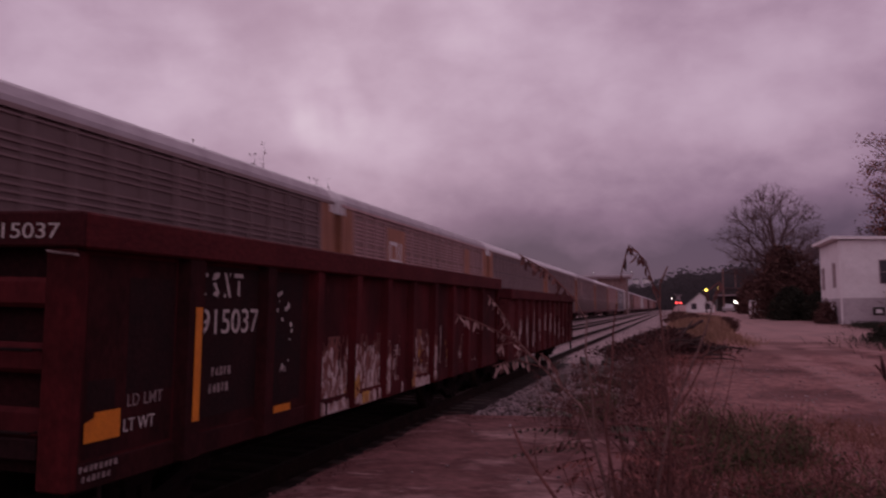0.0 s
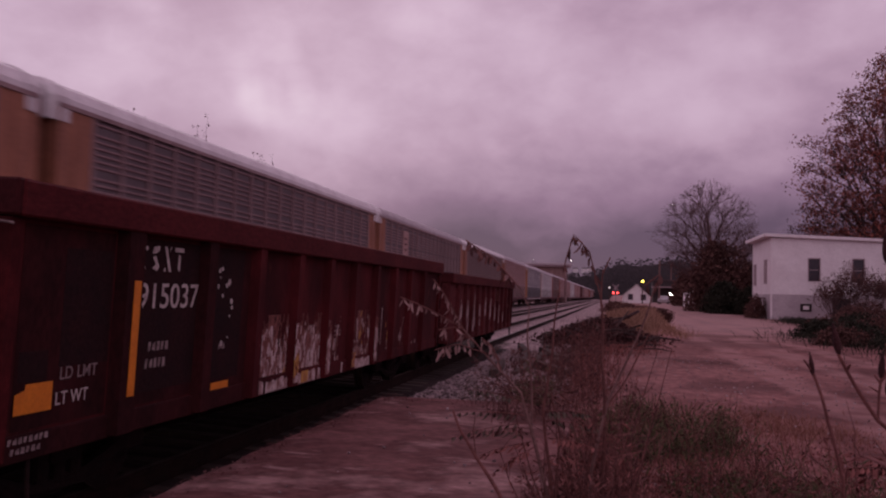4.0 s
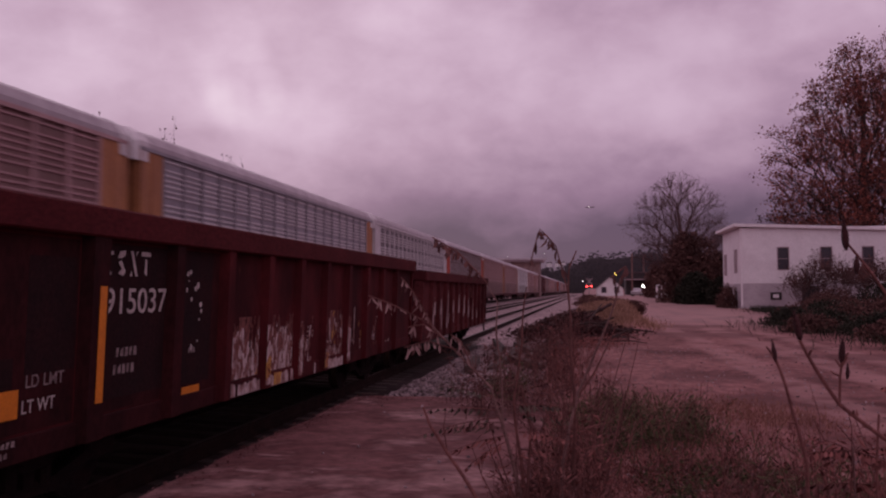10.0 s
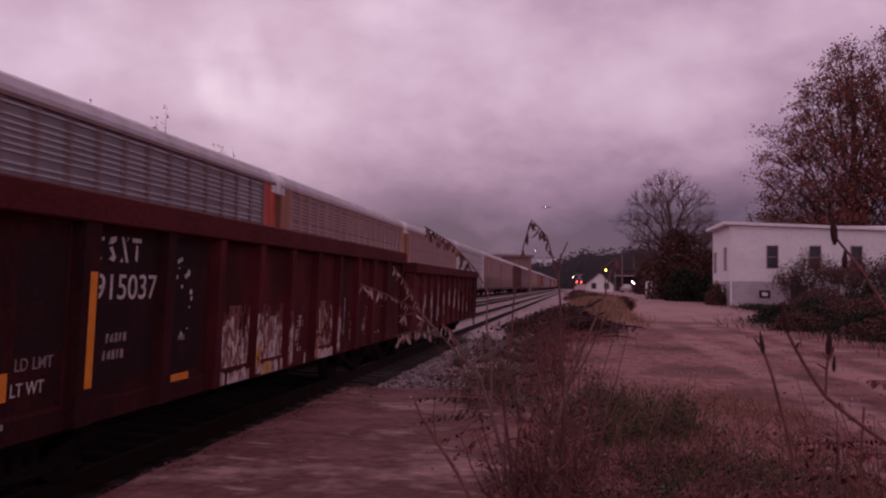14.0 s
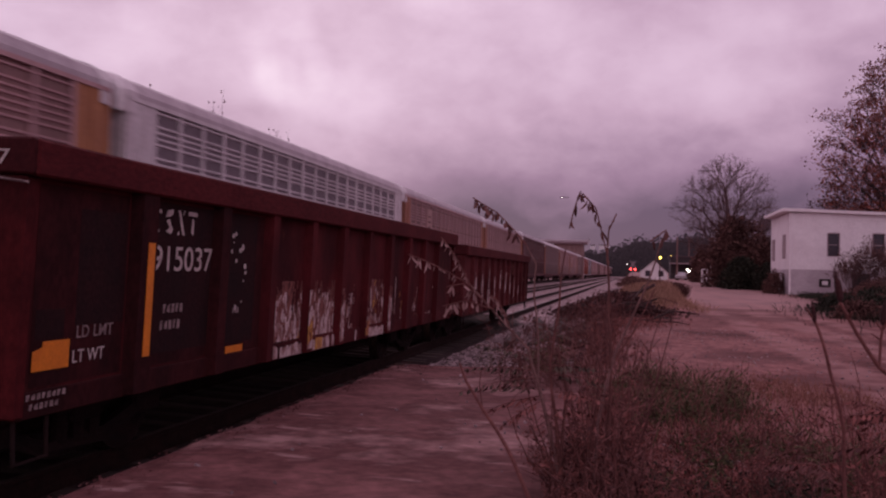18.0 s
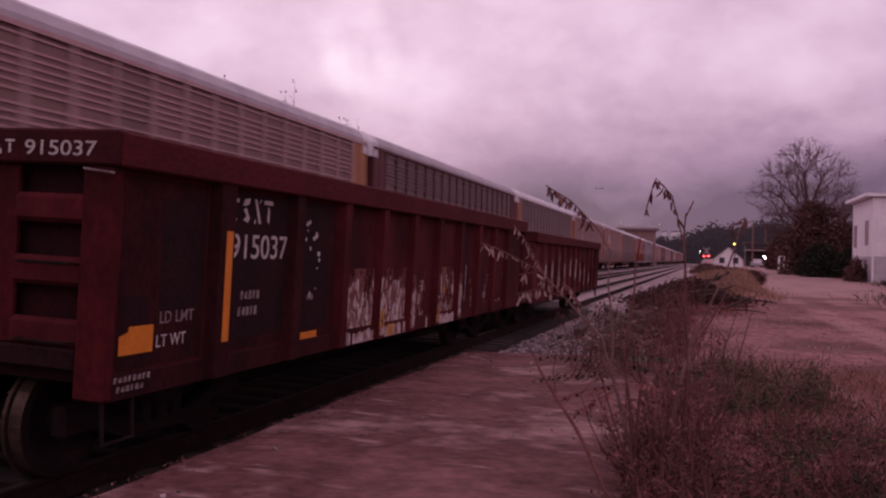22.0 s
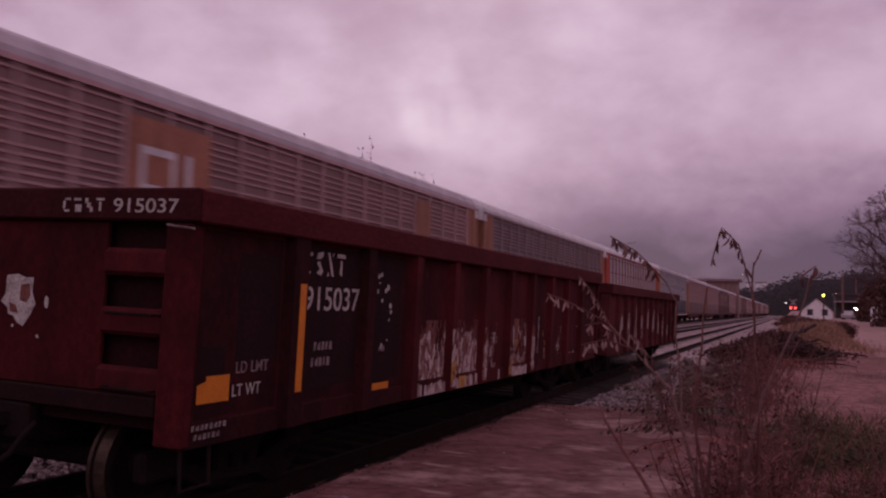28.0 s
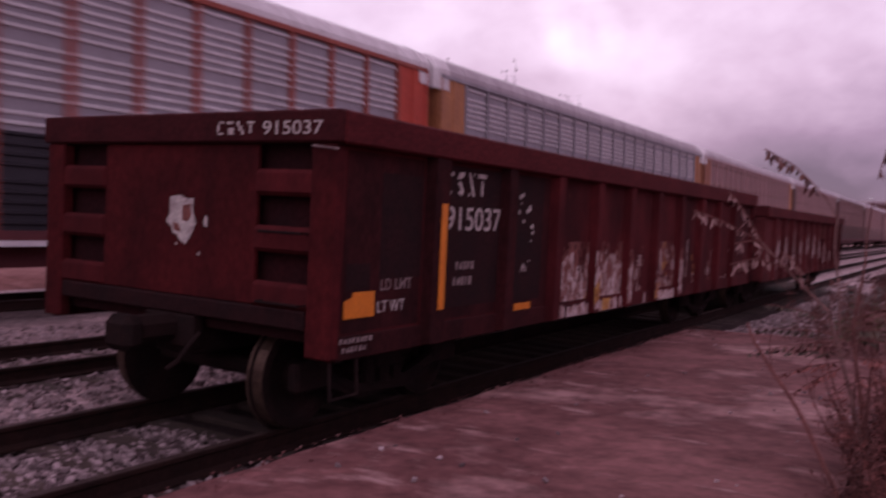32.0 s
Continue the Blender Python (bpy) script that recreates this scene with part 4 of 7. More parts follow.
for i in range(1, 8):
    y0, y1 = POSTS[i + 1][1] + 0.012, POSTS[i + 2][0] - 0.012
    heavy = (0, 0.20, 0.16, -0.34, 0.20, -0.62, -0.52, -0.5)[i]
    for key, outs in flaking(y0, y1, 0.925, 1.56 if i < 5 else 1.45, heavy, 31 + i, 1.5675).items():
        if outs:
            part("graffiti", flake_mesh("graffiti", outs, M[key], 1.5675), None, gon, "peeling pale graffiti paint", kind="stuff")
    if i < 5:
        p0, p1 = POSTS[i + 2]
        for key, outs in flaking(p0 + 0.04, p1 - 0.04, 0.80, 1.46, (0, 0.30, 0.12, -0.12, 0.08)[i], 51 + i, 1.65, 0.015).items():
            if outs:
                part("graffiti", flake_mesh("graffiti", outs, M[key], 1.6495), None, gon, "rust-stained paint on the post", kind="stuff")
    low = []
    rr = random.Random(81 + i)
    y = y0 - 0.02
    while y < y1 + 0.02 and i < 5:
        w = rr.uniform(0.04, 0.10)
        if noise.noise((y * 5, 3, 1)) + heavy > -0.12:
            low.append([(y, 0.750), (y + w, 0.755), (y + w * 0.95, rr.uniform(0.86, 0.90)), (y + 0.01, rr.uniform(0.85, 0.90))])
        y += w
    if low:
        part("sill_paint", flake_mesh("sill_paint", low, M["graffiti"], 1.5855), None, gon, "peeling pale graffiti paint", kind="stuff")
part("sill_paint", flake_mesh("sill_paint", [[(5.0, 0.755), (5.22, 0.76), (5.24, 0.89), (5.01, 0.895)]], M["graffiti_tan"], 1.5895), None, gon, "ochre square of paint")
part("graffiti", flake_mesh("graffiti", [[(8.45, 1.02), (8.475, 1.02), (8.48, 1.58), (8.455, 1.60)]], M["graffiti"], 1.5715), None, gon, "long white drip of paint")

POSTS2 = [(0.9 + 1.0 * i, 1.06 + 1.0 * i) for i in range(11)]
gon2 = gondola(pose(-5.256, 18.45, -0.07, 0, 2, 0), 12.0, 2.30, 0.70, POSTS2, "rusty brown gondola car coupled behind the first", False, M["faded_red"])
rr = random.Random(5)
for i in range(9):
    y0, y1 = POSTS2[i][1] + 0.03, POSTS2[i + 1][0] - 0.03
    outs, y = [], y0
    while y < y1 - 0.1:
        w = rr.uniform(0.05, 0.12)
        if rr.random() < 0.92:
            z0 = rr.uniform(0.82, 1.35)
            outs.append([(y, z0), (y + w, z0), (y + w, z0 + rr.uniform(0.2, 0.7)), (y + 0.01, z0 + rr.uniform(0.2, 0.6))])
        y += w * 1.3
    if outs:
        part("graffiti", flake_mesh("graffiti", outs, M["graffiti"], 1.5675), None, gon2, "pale graffiti paint", kind="stuff")


# ---------------------------------------------------------------- the passing train of car carriers
PITCH, CAR = 28.12, 27.5
N_POST = 18
STEEL = {}


def steel(name, a, b, **k):
    if name not in STEEL:
        STEEL[name] = mat(name, a, b, k.get("rough", 0.6), 0.25, scale=1.3, fine=18, bump=0.08, stretch=(1, 1, 0.4), fine_mix=0.25, vary=0.08)
    return STEEL[name]


TAN = steel("tan_end_paint", (0.38, 0.155, 0.095), (0.28, 0.115, 0.075))
OCHRE = steel("ochre_end_paint", (0.44, 0.19, 0.08), (0.33, 0.14, 0.07))
RED = steel("orange_red_paint", (0.52, 0.075, 0.04), (0.42, 0.055, 0.035))
FADED = steel("faded_red_post", (0.36, 0.085, 0.06), (0.27, 0.06, 0.045))
MAROON = steel("maroon_paint", (0.13, 0.030, 0.036), (0.09, 0.022, 0.026))
WHITE = steel("white_rack_paint", (0.72, 0.68, 0.70), (0.58, 0.52, 0.54))
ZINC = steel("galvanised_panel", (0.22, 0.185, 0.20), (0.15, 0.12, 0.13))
LIGHT = steel("lit_galvanised_ridge", (0.52, 0.47, 0.50), (0.40, 0.35, 0.37))
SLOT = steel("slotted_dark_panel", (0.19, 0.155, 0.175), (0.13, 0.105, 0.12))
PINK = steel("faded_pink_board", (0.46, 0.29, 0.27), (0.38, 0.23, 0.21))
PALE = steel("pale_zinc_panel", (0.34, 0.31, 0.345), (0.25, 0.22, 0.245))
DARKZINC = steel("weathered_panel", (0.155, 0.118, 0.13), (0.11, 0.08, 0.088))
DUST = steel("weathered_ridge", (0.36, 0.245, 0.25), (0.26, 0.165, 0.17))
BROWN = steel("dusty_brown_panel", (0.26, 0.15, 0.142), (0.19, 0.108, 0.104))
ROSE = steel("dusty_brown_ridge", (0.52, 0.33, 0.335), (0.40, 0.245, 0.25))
LOWER = steel("dark_lower_screen", (0.105, 0.062, 0.06), (0.075, 0.045, 0.044))
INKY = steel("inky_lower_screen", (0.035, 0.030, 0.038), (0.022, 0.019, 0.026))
# end colour of the distant cars, muted to stand for haze
HAZE_END = steel("haze_dulled_end", (0.15, 0.075, 0.066), (0.11, 0.054, 0.048))
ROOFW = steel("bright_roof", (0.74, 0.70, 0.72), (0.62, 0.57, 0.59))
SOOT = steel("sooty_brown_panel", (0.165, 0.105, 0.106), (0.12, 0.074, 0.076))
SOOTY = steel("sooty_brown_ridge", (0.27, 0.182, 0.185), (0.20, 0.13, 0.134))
# paler copy of each panel colour, for ridges as if they catch light
LIT_RIDGE = {"sooty_brown_panel": SOOTY, "galvanised_panel": LIGHT, "pale_zinc_panel": ROOFW, "slotted_dark_panel": ROOFW, "weathered_panel": DUST, "dusty_brown_panel": ROSE}
ROOFZ = steel("galvanised_roof", (0.50, 0.44, 0.47), (0.40, 0.34, 0.37))
Y0, Y1 = 1.45, CAR - 1.45
STEP = (Y1 - Y0) / N_POST
Z0, Z1 = 1.18, 5.70
cache = {}


def panel_mesh(material, kind, ridge):
    """A side screen between two posts: folded sheet with slots in bands, ridges coloured paler as if lit."""
    key = ("panel", material.name, kind)
    if key in cache:
        return cache[key]
    bm = bmesh.new()
    w = STEP - 0.13
    z, rows = Z0, [(Z0, 0.0)]
    k = 0
    while z < Z1 - 0.15:
        flat = (0.30 if k % 4 == 3 else 0.09) if kind == "banded" else (0.20 if k % 6 == 5 else 0.085)
        rows += [(z + flat, 0.0), (z + flat + 0.02, 0.045), (z + flat + 0.065, 0.05), (z + flat + 0.08, 0.0)]
        z += flat + 0.08
        k += 1
    rows.append((Z1, 0.0))
    prev, pd = None, 0
    ridges = []
    for zz, d in rows:
        cur = [bm.verts.new((d, 0.0, zz)), bm.verts.new((d, w, zz))]
        if prev:
            f = bm.faces.new((prev[0], prev[1], cur[1], cur[0]))
            # faces below z 2.8 take the darker lower colour
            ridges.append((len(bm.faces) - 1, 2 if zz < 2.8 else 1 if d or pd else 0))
        prev, pd = cur, d
    me = cache[key] = to_mesh("side_panel", bm, material)
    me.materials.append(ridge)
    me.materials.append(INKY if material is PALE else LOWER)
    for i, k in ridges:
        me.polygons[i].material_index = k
    return me


def shared(name, material, maker):
    key = (name, material.name)
    if key not in cache:
        cache[key] = to_mesh(name, maker(), material)
    return cache[key]


def roof_bm():
    bm = bmesh.new()
    arc = [(-1.56, 5.72), (-1.55, 5.94), (-1.40, 6.20), (-1.05, 6.38), (-0.4, 6.47), (0.4, 6.47), (1.05, 6.38), (1.40, 6.20), (1.55, 5.94), (1.56, 5.72)]
    ys = [0.02]
    for i in range(N_POST + 1):
        y = Y0 + i * STEP
        ys += [y - 0.04, y - 0.03, y + 0.03, y + 0.04]
    ys.append(CAR - 0.02)
    prev = None
    for i, y in enumerate(ys):
        rib = 0.007 if (i % 4 in (2, 3) and 0 < i < len(ys) - 1) else 0.0
        cur = [bm.verts.new((x * (1 + rib / 1.6), y, z + rib)) for x, z in arc]
        if prev:
            for k in range(len(arc) - 1):
                bm.faces.new((prev[k], prev[k + 1], cur[k + 1], cur[k]))
        else:
            bm.faces.new(cur)
        prev = cur
    bm.faces.new(prev[::-1])
    return bm


def roof_cap_bm():
    bm = bmesh.new()
    arc = [(-1.59, 5.35), (-1.585, 5.95), (-1.41, 6.22), (-1.055, 6.405), (-0.4, 6.495), (0.4, 6.495), (1.055, 6.405), (1.41, 6.22), (1.585, 5.95), (1.59, 5.35)]
    rows = [[bm.verts.new((x * k, y, 5.6 + (z - 5.6) * k)) for x, z in arc] for y, k in ((-0.16, 0.90), (-0.06, 0.975), (0.12, 1.0), (0.45, 1.0), (0.46, 0.985))]
    for a, b in zip(rows, rows[1:]):
        for i in range(len(arc) - 1):
            bm.faces.new((a[i], a[i + 1], b[i + 1], b[i]))
    bm.faces.new(rows[0])
    return bm


def side_end_bm():
    """A stiffened end bay: one folded sheet with two proud flanges."""
    bm = bmesh.new()
    prof = [(1.40, 0.05), (1.585, 0.05), (1.585, 0.16), (1.56, 0.17), (1.56, 0.69), (1.585, 0.70), (1.585, 0.80), (1.56, 0.81), (1.56, 1.40), (1.48, 1.40), (1.48, 0.17), (1.40, 0.16)]
    lo, hi = [bm.verts.new((x, y, Z0 - 0.1)) for x, y in prof], [bm.verts.new((x, y, Z1 + 0.02)) for x, y in prof]
    for i in range(len(prof)):
        k = (i + 1) % len(prof)
        bm.faces.new((lo[i], lo[k], hi[k], hi[i]))
    bm.faces.new(lo)
    bm.faces.new(hi[::-1])
    return bm


def end_door_bm():
    bm = bmesh.new()
    prof = []
    for i in range(8):
        x = -1.5 + i * 0.375
        y = 0.03 if i % 2 else 0.0
        prof += [(x + 0.02, y), (x + 0.355, y)]
    prof += [(1.5, 0.09), (-1.5, 0.09)]
    lo, hi = [bm.verts.new((x, y, Z0)) for x, y in prof], [bm.verts.new((x, y, 5.72)) for x, y in prof]
    for i in range(len(prof)):
        k = (i + 1) % len(prof)
        bm.faces.new((lo[i], lo[k], hi[k], hi[i]))
    bm.faces.new(lo)
    bm.faces.new(hi[::-1])
    return bm


def far_side_bm():
    bm = bmesh.new()
    box(bm, -1.56, -1.50, 0.05, CAR - 0.05, Z0, Z1)
    for i in range(N_POST + 1):
        y = Y0 + i * STEP
        box(bm, -1.60, -1.50, y - 0.06, y + 0.06, Z0, Z1)
    return bm


def rack_frame_bm():
    bm = quick("s", (1.46, 1.60, 0.05, CAR - 0.05, 0.92, 1.18), (-1.60, -1.46, 0.05, CAR - 0.05, 0.92, 1.18), (-1.46, 1.46, 0.1, CAR - 0.1, 1.02, 1.14), (-0.3, 0.3, -0.1, CAR + 0.1, 0.72, 1.02))
    box(bm, -1.0, 1.0, 6.0, CAR - 6.0, 0.55, 1.0)
    return bm


def decks_bm():
    return quick("s", (-1.46, 1.46, 0.3, CAR - 0.3, 2.78, 2.86), (-1.46, 1.46, 0.3, CAR - 0.3, 4.18, 4.26))


def car_carrier(style, label):
    panel, post, end_a, end_b, roof, kind, logo = style
    c = thing("car_carrier", pose(0, 0, 0), label, "railway car", "cars of the passing train")
    part("underframe", shared("underframe", MAROON, rack_frame_bm), None, c, "low flat-car underframe")
    part("roof", shared("roof", roof, roof_bm), None, c, "ribbed arched metal roof")
    for m_ in (Matrix.Identity(4), Matrix.Translation((0, CAR, 0)) @ Matrix.Diagonal((1, -1, 1, 1))):
        part("roof_cap", shared("roof_cap", WHITE, roof_cap_bm), None, c, "pale rounded roof end cap", at=m_)
    part("far_side", shared("far_side", panel, far_side_bm), None, c)
    part("deck", shared("deck", DARKZINC, decks_bm), None, c)
    pbm = shared("side_post", post, lambda: quick("s", (1.50, 1.585, -0.065, 0.065, Z0 - 0.1, Z1 + 0.03), bevel=0.008))
    for i in range(N_POST + 1):
        part("side_post", pbm, None, c, at=pose(0, Y0 + i * STEP, 0))
    pm = panel_mesh(panel, kind, LIT_RIDGE[panel.name])
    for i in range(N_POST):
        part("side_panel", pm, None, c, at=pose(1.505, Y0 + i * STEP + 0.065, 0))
    part("roof_rail", shared("roof_rail", post, lambda: quick("s", (1.50, 1.60, 0.05, CAR - 0.05, Z1 - 0.02, Z1 + 0.09), (-1.60, -1.50, 0.05, CAR - 0.05, Z1 - 0.02, Z1 + 0.09))), None, c)
    part("side_end", shared("side_end", end_a, side_end_bm), None, c, "painted end bay")
    part("side_end", shared("side_end", end_b, side_end_bm), None, c, "painted end bay", at=Matrix.Translation((0, CAR, 0)) @ Matrix.Diagonal((1, -1, 1, 1)))
    part("end_door", shared("end_door", end_a, end_door_bm), None, c, "folding end door")
    part("end_door", shared("end_door", end_b, end_door_bm), None, c, "folding end door", at=Matrix.Translation((0, CAR, 0)) @ Matrix.Diagonal((1, -1, 1, 1)))
    for y in (2.9, CAR - 2.9):
        truck(c, y)
    if panel is PALE:
        part("sill_stripe", shared("sill_stripe", WHITE, lambda: quick("s", (1.601, 1.606, 0.5, CAR - 0.5, 0.925, 1.02))), None, c, "pale stripe along the sill")
    if logo:
        y = Y0 + 3 * STEP + 0.07
        if logo == "square":
            part("sign_board", shared("sign_a", TAN, lambda: quick("s", (1.59, 1.60, 0, 2 * STEP, 2.6, 5.36))), None, c, "tan board with a pale plain device", at=pose(0, y, 0))
            part("sign_device", shared("device_a", WHITE, lambda: quick("s", (1.602, 1.606, 0.35, 2 * STEP - 0.55, 3.75, 3.92), (1.602, 1.606, 0.35, 0.52, 3.92, 4.75), (1.602, 1.606, 0.52, 1.5, 4.58, 4.75), (1.602, 1.606, 1.35, 1.5, 3.92, 4.58), (1.602, 1.606, 1.85, 2.05, 3.75, 4.75))), None, c, "pale plain shape", at=pose(0, y, 0))
            part("sign_board", shared("sign_a2", TAN, lambda: quick("s", (1.59, 1.60, 0, STEP, 1.3, 5.36))), None, c, "tan painted panel", at=pose(0, Y0 + 14 * STEP, 0))
        else:
            part("sign_board", shared("sign_b", PINK, lambda: quick("s", (1.59, 1.60, 0, STEP * 0.95, 3.4, 5.34))), None, c, "faded pink board with three dark bars", at=pose(0, y, 0))
            for z in (4.1, 4.45, 4.8):
                part("sign_bar", shared("sign_bar", MAROON, lambda: quick("s", (1.602, 1.606, 0.25, STEP * 0.7, 0, 0.12))), None, c, at=pose(0, y, z))
    return c


# panel, post, leading end, trailing end, roof, screen, device
STYLES = dict(
    a=(SOOT, SOOTY, TAN, TAN, ROOFZ, "banded", ""),
    b=(BROWN, ROSE, TAN, TAN, ROOFZ, "plain", "square"),
    c=(DARKZINC, DUST, TAN, TAN, ROOFW, "plain", ""),
    d=(BROWN, ROSE, TAN, TAN, ROOFZ, "plain", "board"),
    e=(PALE, PALE, OCHRE, OCHRE, ROOFZ, "plain", ""),
    f=(SLOT, WHITE, WHITE, WHITE, ROOFZ, "banded", ""),
    g=(PALE, FADED, RED, RED, ROOFW, "plain", ""),
    h=(SOOT, MAROON, MAROON, MAROON, ROOFZ, "plain", ""),
    j=(ZINC, BROWN, RED, RED, ROOFZ, "plain", ""),
    i=(BROWN, ROSE, TAN, OCHRE, ROOFZ, "plain", ""),
    k=(BROWN, ROSE, HAZE_END, HAZE_END, ROOFZ, "plain", ""),
    m=(BROWN, BROWN, MAROON, HAZE_END, ROOFZ, "plain", ""),
    n=(DARKZINC, DUST, TAN, TAN, ROOFZ, "plain", "board"),
    o=(SOOT, DUST, TAN, TAN, ROOFW, "plain", ""),
)
LABELS = dict(
    a="sooty dark brown car carrier with tan ends", b="dusty brown car carrier with a square tan device board",
    c="dark slatted car carrier with brown posts and a pale roof", d="brown slatted car carrier with a faded pink three-bar board",
    e="galvanised slatted car carrier with ochre ends", f="silver car carrier with white posts and white ends",
    g="galvanised car carrier with orange-red ends and posts", h="brown slatted car carrier with maroon posts and ends",
    j="grey slatted car carrier with orange-red ends",
    i="brown slatted car carrier with pale posts and tan ends",
    k="dusty brown car carrier with dull brown ends", m="dusty brown car carrier with maroon and brown ends",
    n="dark grey slatted car carrier with a faded pink three-bar board", o="sooty brown car carrier with a pale roof")
# the last group stays far off; its dull ends carry the haze in their colour
ORDER = "aca" + "bccnoiefjiifdihodbcgei" + "kmkkmkkmkmkkmkkk"
TRAIN = []
first = {}
for k, s in enumerate(ORDER):
    if s in first:
        c = copy_thing(first[s], pose(0, 0, 0))
    else:
        c = first[s] = car_carrier(STYLES[s], LABELS[s])
    TRAIN.append(c)
MAIN_X, MAIN_Z = -14.5, 0.22
# where the joint behind the leading cars stands, second by second
JOINT = [(0, 30.9), (1, 13.6), (2, -3.85), (3, -21.6), (6, -75.1), (9, -128.7), (12, -182.3), (15, -236.2), (18, -290.4), (21, -344.5), (24, -398.3), (28, -470.6), (32, -542.7)]


# ---------------------------------------------------------------- buildings
def clapboards(parent, x0, x1, y, z0, z1, course, material, holes, d=0.024):
    """Lapped boards on a wall that faces -y, one object a board, cut round the openings."""
    z = z0
    while z < z1 - 0.02:
        h = min(course, z1 - z)
        spans = [(x0, x1)]
        for hx0, hx1, hz0, hz1 in holes:
            if z + h > hz0 + 0.01 and z < hz1 - 0.01:
                spans = [s for a, b in spans for s in ((a, min(b, hx0)), (max(a, hx1), b)) if s[1] - s[0] > 0.02]
        for a, b in spans:
            bm = bmesh.new()
            v = [bm.verts.new(p) for p in ((a, y, z), (b, y, z), (b, y - d, z), (a, y - d, z), (a, y, z + h), (b, y, z + h), (b, y - 0.004, z + h), (a, y - 0.004, z + h))]
            for f in ((0, 1, 2, 3), (3, 2, 6, 7), (7, 6, 5, 4), (0, 3, 7, 4), (1, 5, 6, 2)):
                bm.faces.new([v[i] for i in f])
            part("clapboard", bm, material, parent)
        z += course


BX0, BX1, BY0, BY1 = 11.88, 27.0, 68.7, 77.5
gz = 0.05
bld = thing("white_building", pose(0, 0, 0), "white clapboard building on a painted block base, sloping roof", "building")
wins = [(14.61, 15.37, 3.34, 5.0), (17.75, 18.50, 3.32, 5.0), (20.75, 21.5, 3.3, 5.0), (23.8, 24.5, 3.3, 5.0)]
bm = quick("s", (BX0 + 0.02, BX1, BY0 + 0.02, BY0 + 0.2, gz, 2.26), (BX0 + 0.02, BX0 + 0.2, BY0 + 0.2, BY1, gz, 2.26), (BX1 - 0.2, BX1, BY0 + 0.2, BY1, gz, 2.26), (BX0 + 0.2, BX1 - 0.2, BY1 - 0.2, BY1, gz, 2.26))
base = part("base_wall", bm, M["block"], bld, "painted block ground storey")
# upper wall, with openings through it
xs = [BX0 + 0.02] + [v for w in wins for v in w[:2]] + [BX1]
bm = bmesh.new()
for i in range(0, len(xs), 2):
    box(bm, xs[i], xs[i + 1], BY0 + 0.02, BY0 + 0.2, 2.26, 6.6)
for w in wins:
    box(bm, w[0], w[1], BY0 + 0.02, BY0 + 0.2, 2.26, w[2])
    box(bm, w[0], w[1], BY0 + 0.02, BY0 + 0.2, w[3], 6.6)
box(bm, BX0 + 0.02, BX0 + 0.2, BY0 + 0.2, BY1, 2.26, 6.6)
box(bm, BX1 - 0.2, BX1, BY0 + 0.2, BY1, 2.26, 6.6)
box(bm, BX0 + 0.2, BX1 - 0.2, BY1 - 0.2, BY1, 2.26, 6.6)
wall = part("upper_wall", bm, M["siding"], bld)
clapboards(wall, BX0, BX1, BY0 + 0.019, 2.27, 6.55, 0.285, M["siding"], wins)
clapboards(base, BX0, BX1, BY0 + 0.019, gz, 2.25, 0.285, M["block"], [(13.98, 14.84, 0.98, 1.6)], 0.010)
bm = bmesh.new()
v = [bm.verts.new(p) for p in ((BX0 - 0.55, BY0 - 0.3, 6.92), (BX1 + 0.3, BY0 - 0.3, 6.30), (BX1 + 0.3, BY1 + 0.3, 6.30), (BX0 - 0.55, BY1 + 0.3, 6.92), (BX0 - 0.55, BY0 - 0.3, 6.70), (BX1 + 0.3, BY0 - 0.3, 6.08), (BX1 + 0.3, BY1 + 0.3, 6.08), (BX0 - 0.55, BY1 + 0.3, 6.70))]
for f in ((0, 1, 2, 3), (7, 6, 5, 4), (0, 4, 5, 1), (1, 5, 6, 2), (2, 6, 7, 3), (3, 7, 4, 0)):
    bm.faces.new([v[i] for i in f])
part("roof", bm, M["roof_trim"], bld, "low sloping roof with a white edge board")
part("corner_board", quick("s", (BX0 - 0.03, BX0 + 0.10, BY0 - 0.03, BY0 + 0.10, gz, 6.62)), M["roof_trim"], bld)
for x0, x1, z0, z1 in wins:
    w = part("window", quick("s", (x0, x1, BY0 + 0.10, BY0 + 0.13, z0, z1)), M["glass"], bld, "dark sash window")
    part("window_frame", quick("s", (x0 - 0.07, x0, BY0 - 0.03, BY0 + 0.1, z0 - 0.05, z1 + 0.07), (x1, x1 + 0.07, BY0 - 0.03, BY0 + 0.1, z0 - 0.05, z1 + 0.07), (x0, x1, BY0 - 0.03, BY0 + 0.1, z1, z1 + 0.07), (x0, x1, BY0 - 0.03, BY0 + 0.1, z0 - 0.05, z0)), M["frame"], w)
    part("sash_bar", quick("s", (x0, x1, BY0 + 0.07, BY0 + 0.1, (z0 + z1) / 2 - 0.025, (z0 + z1) / 2 + 0.025)), M["frame"], w)
vent = part("base_window", quick("s", (14.0, 14.82, BY0 - 0.04, BY0 + 0.02, 1.0, 1.58)), M["dark_metal"], bld, "small dark-framed base window with a pale pane")
part("pane", quick("s", (14.2, 14.62, BY0 - 0.048, BY0 - 0.04, 1.14, 1.42)), M["siding"], vent)
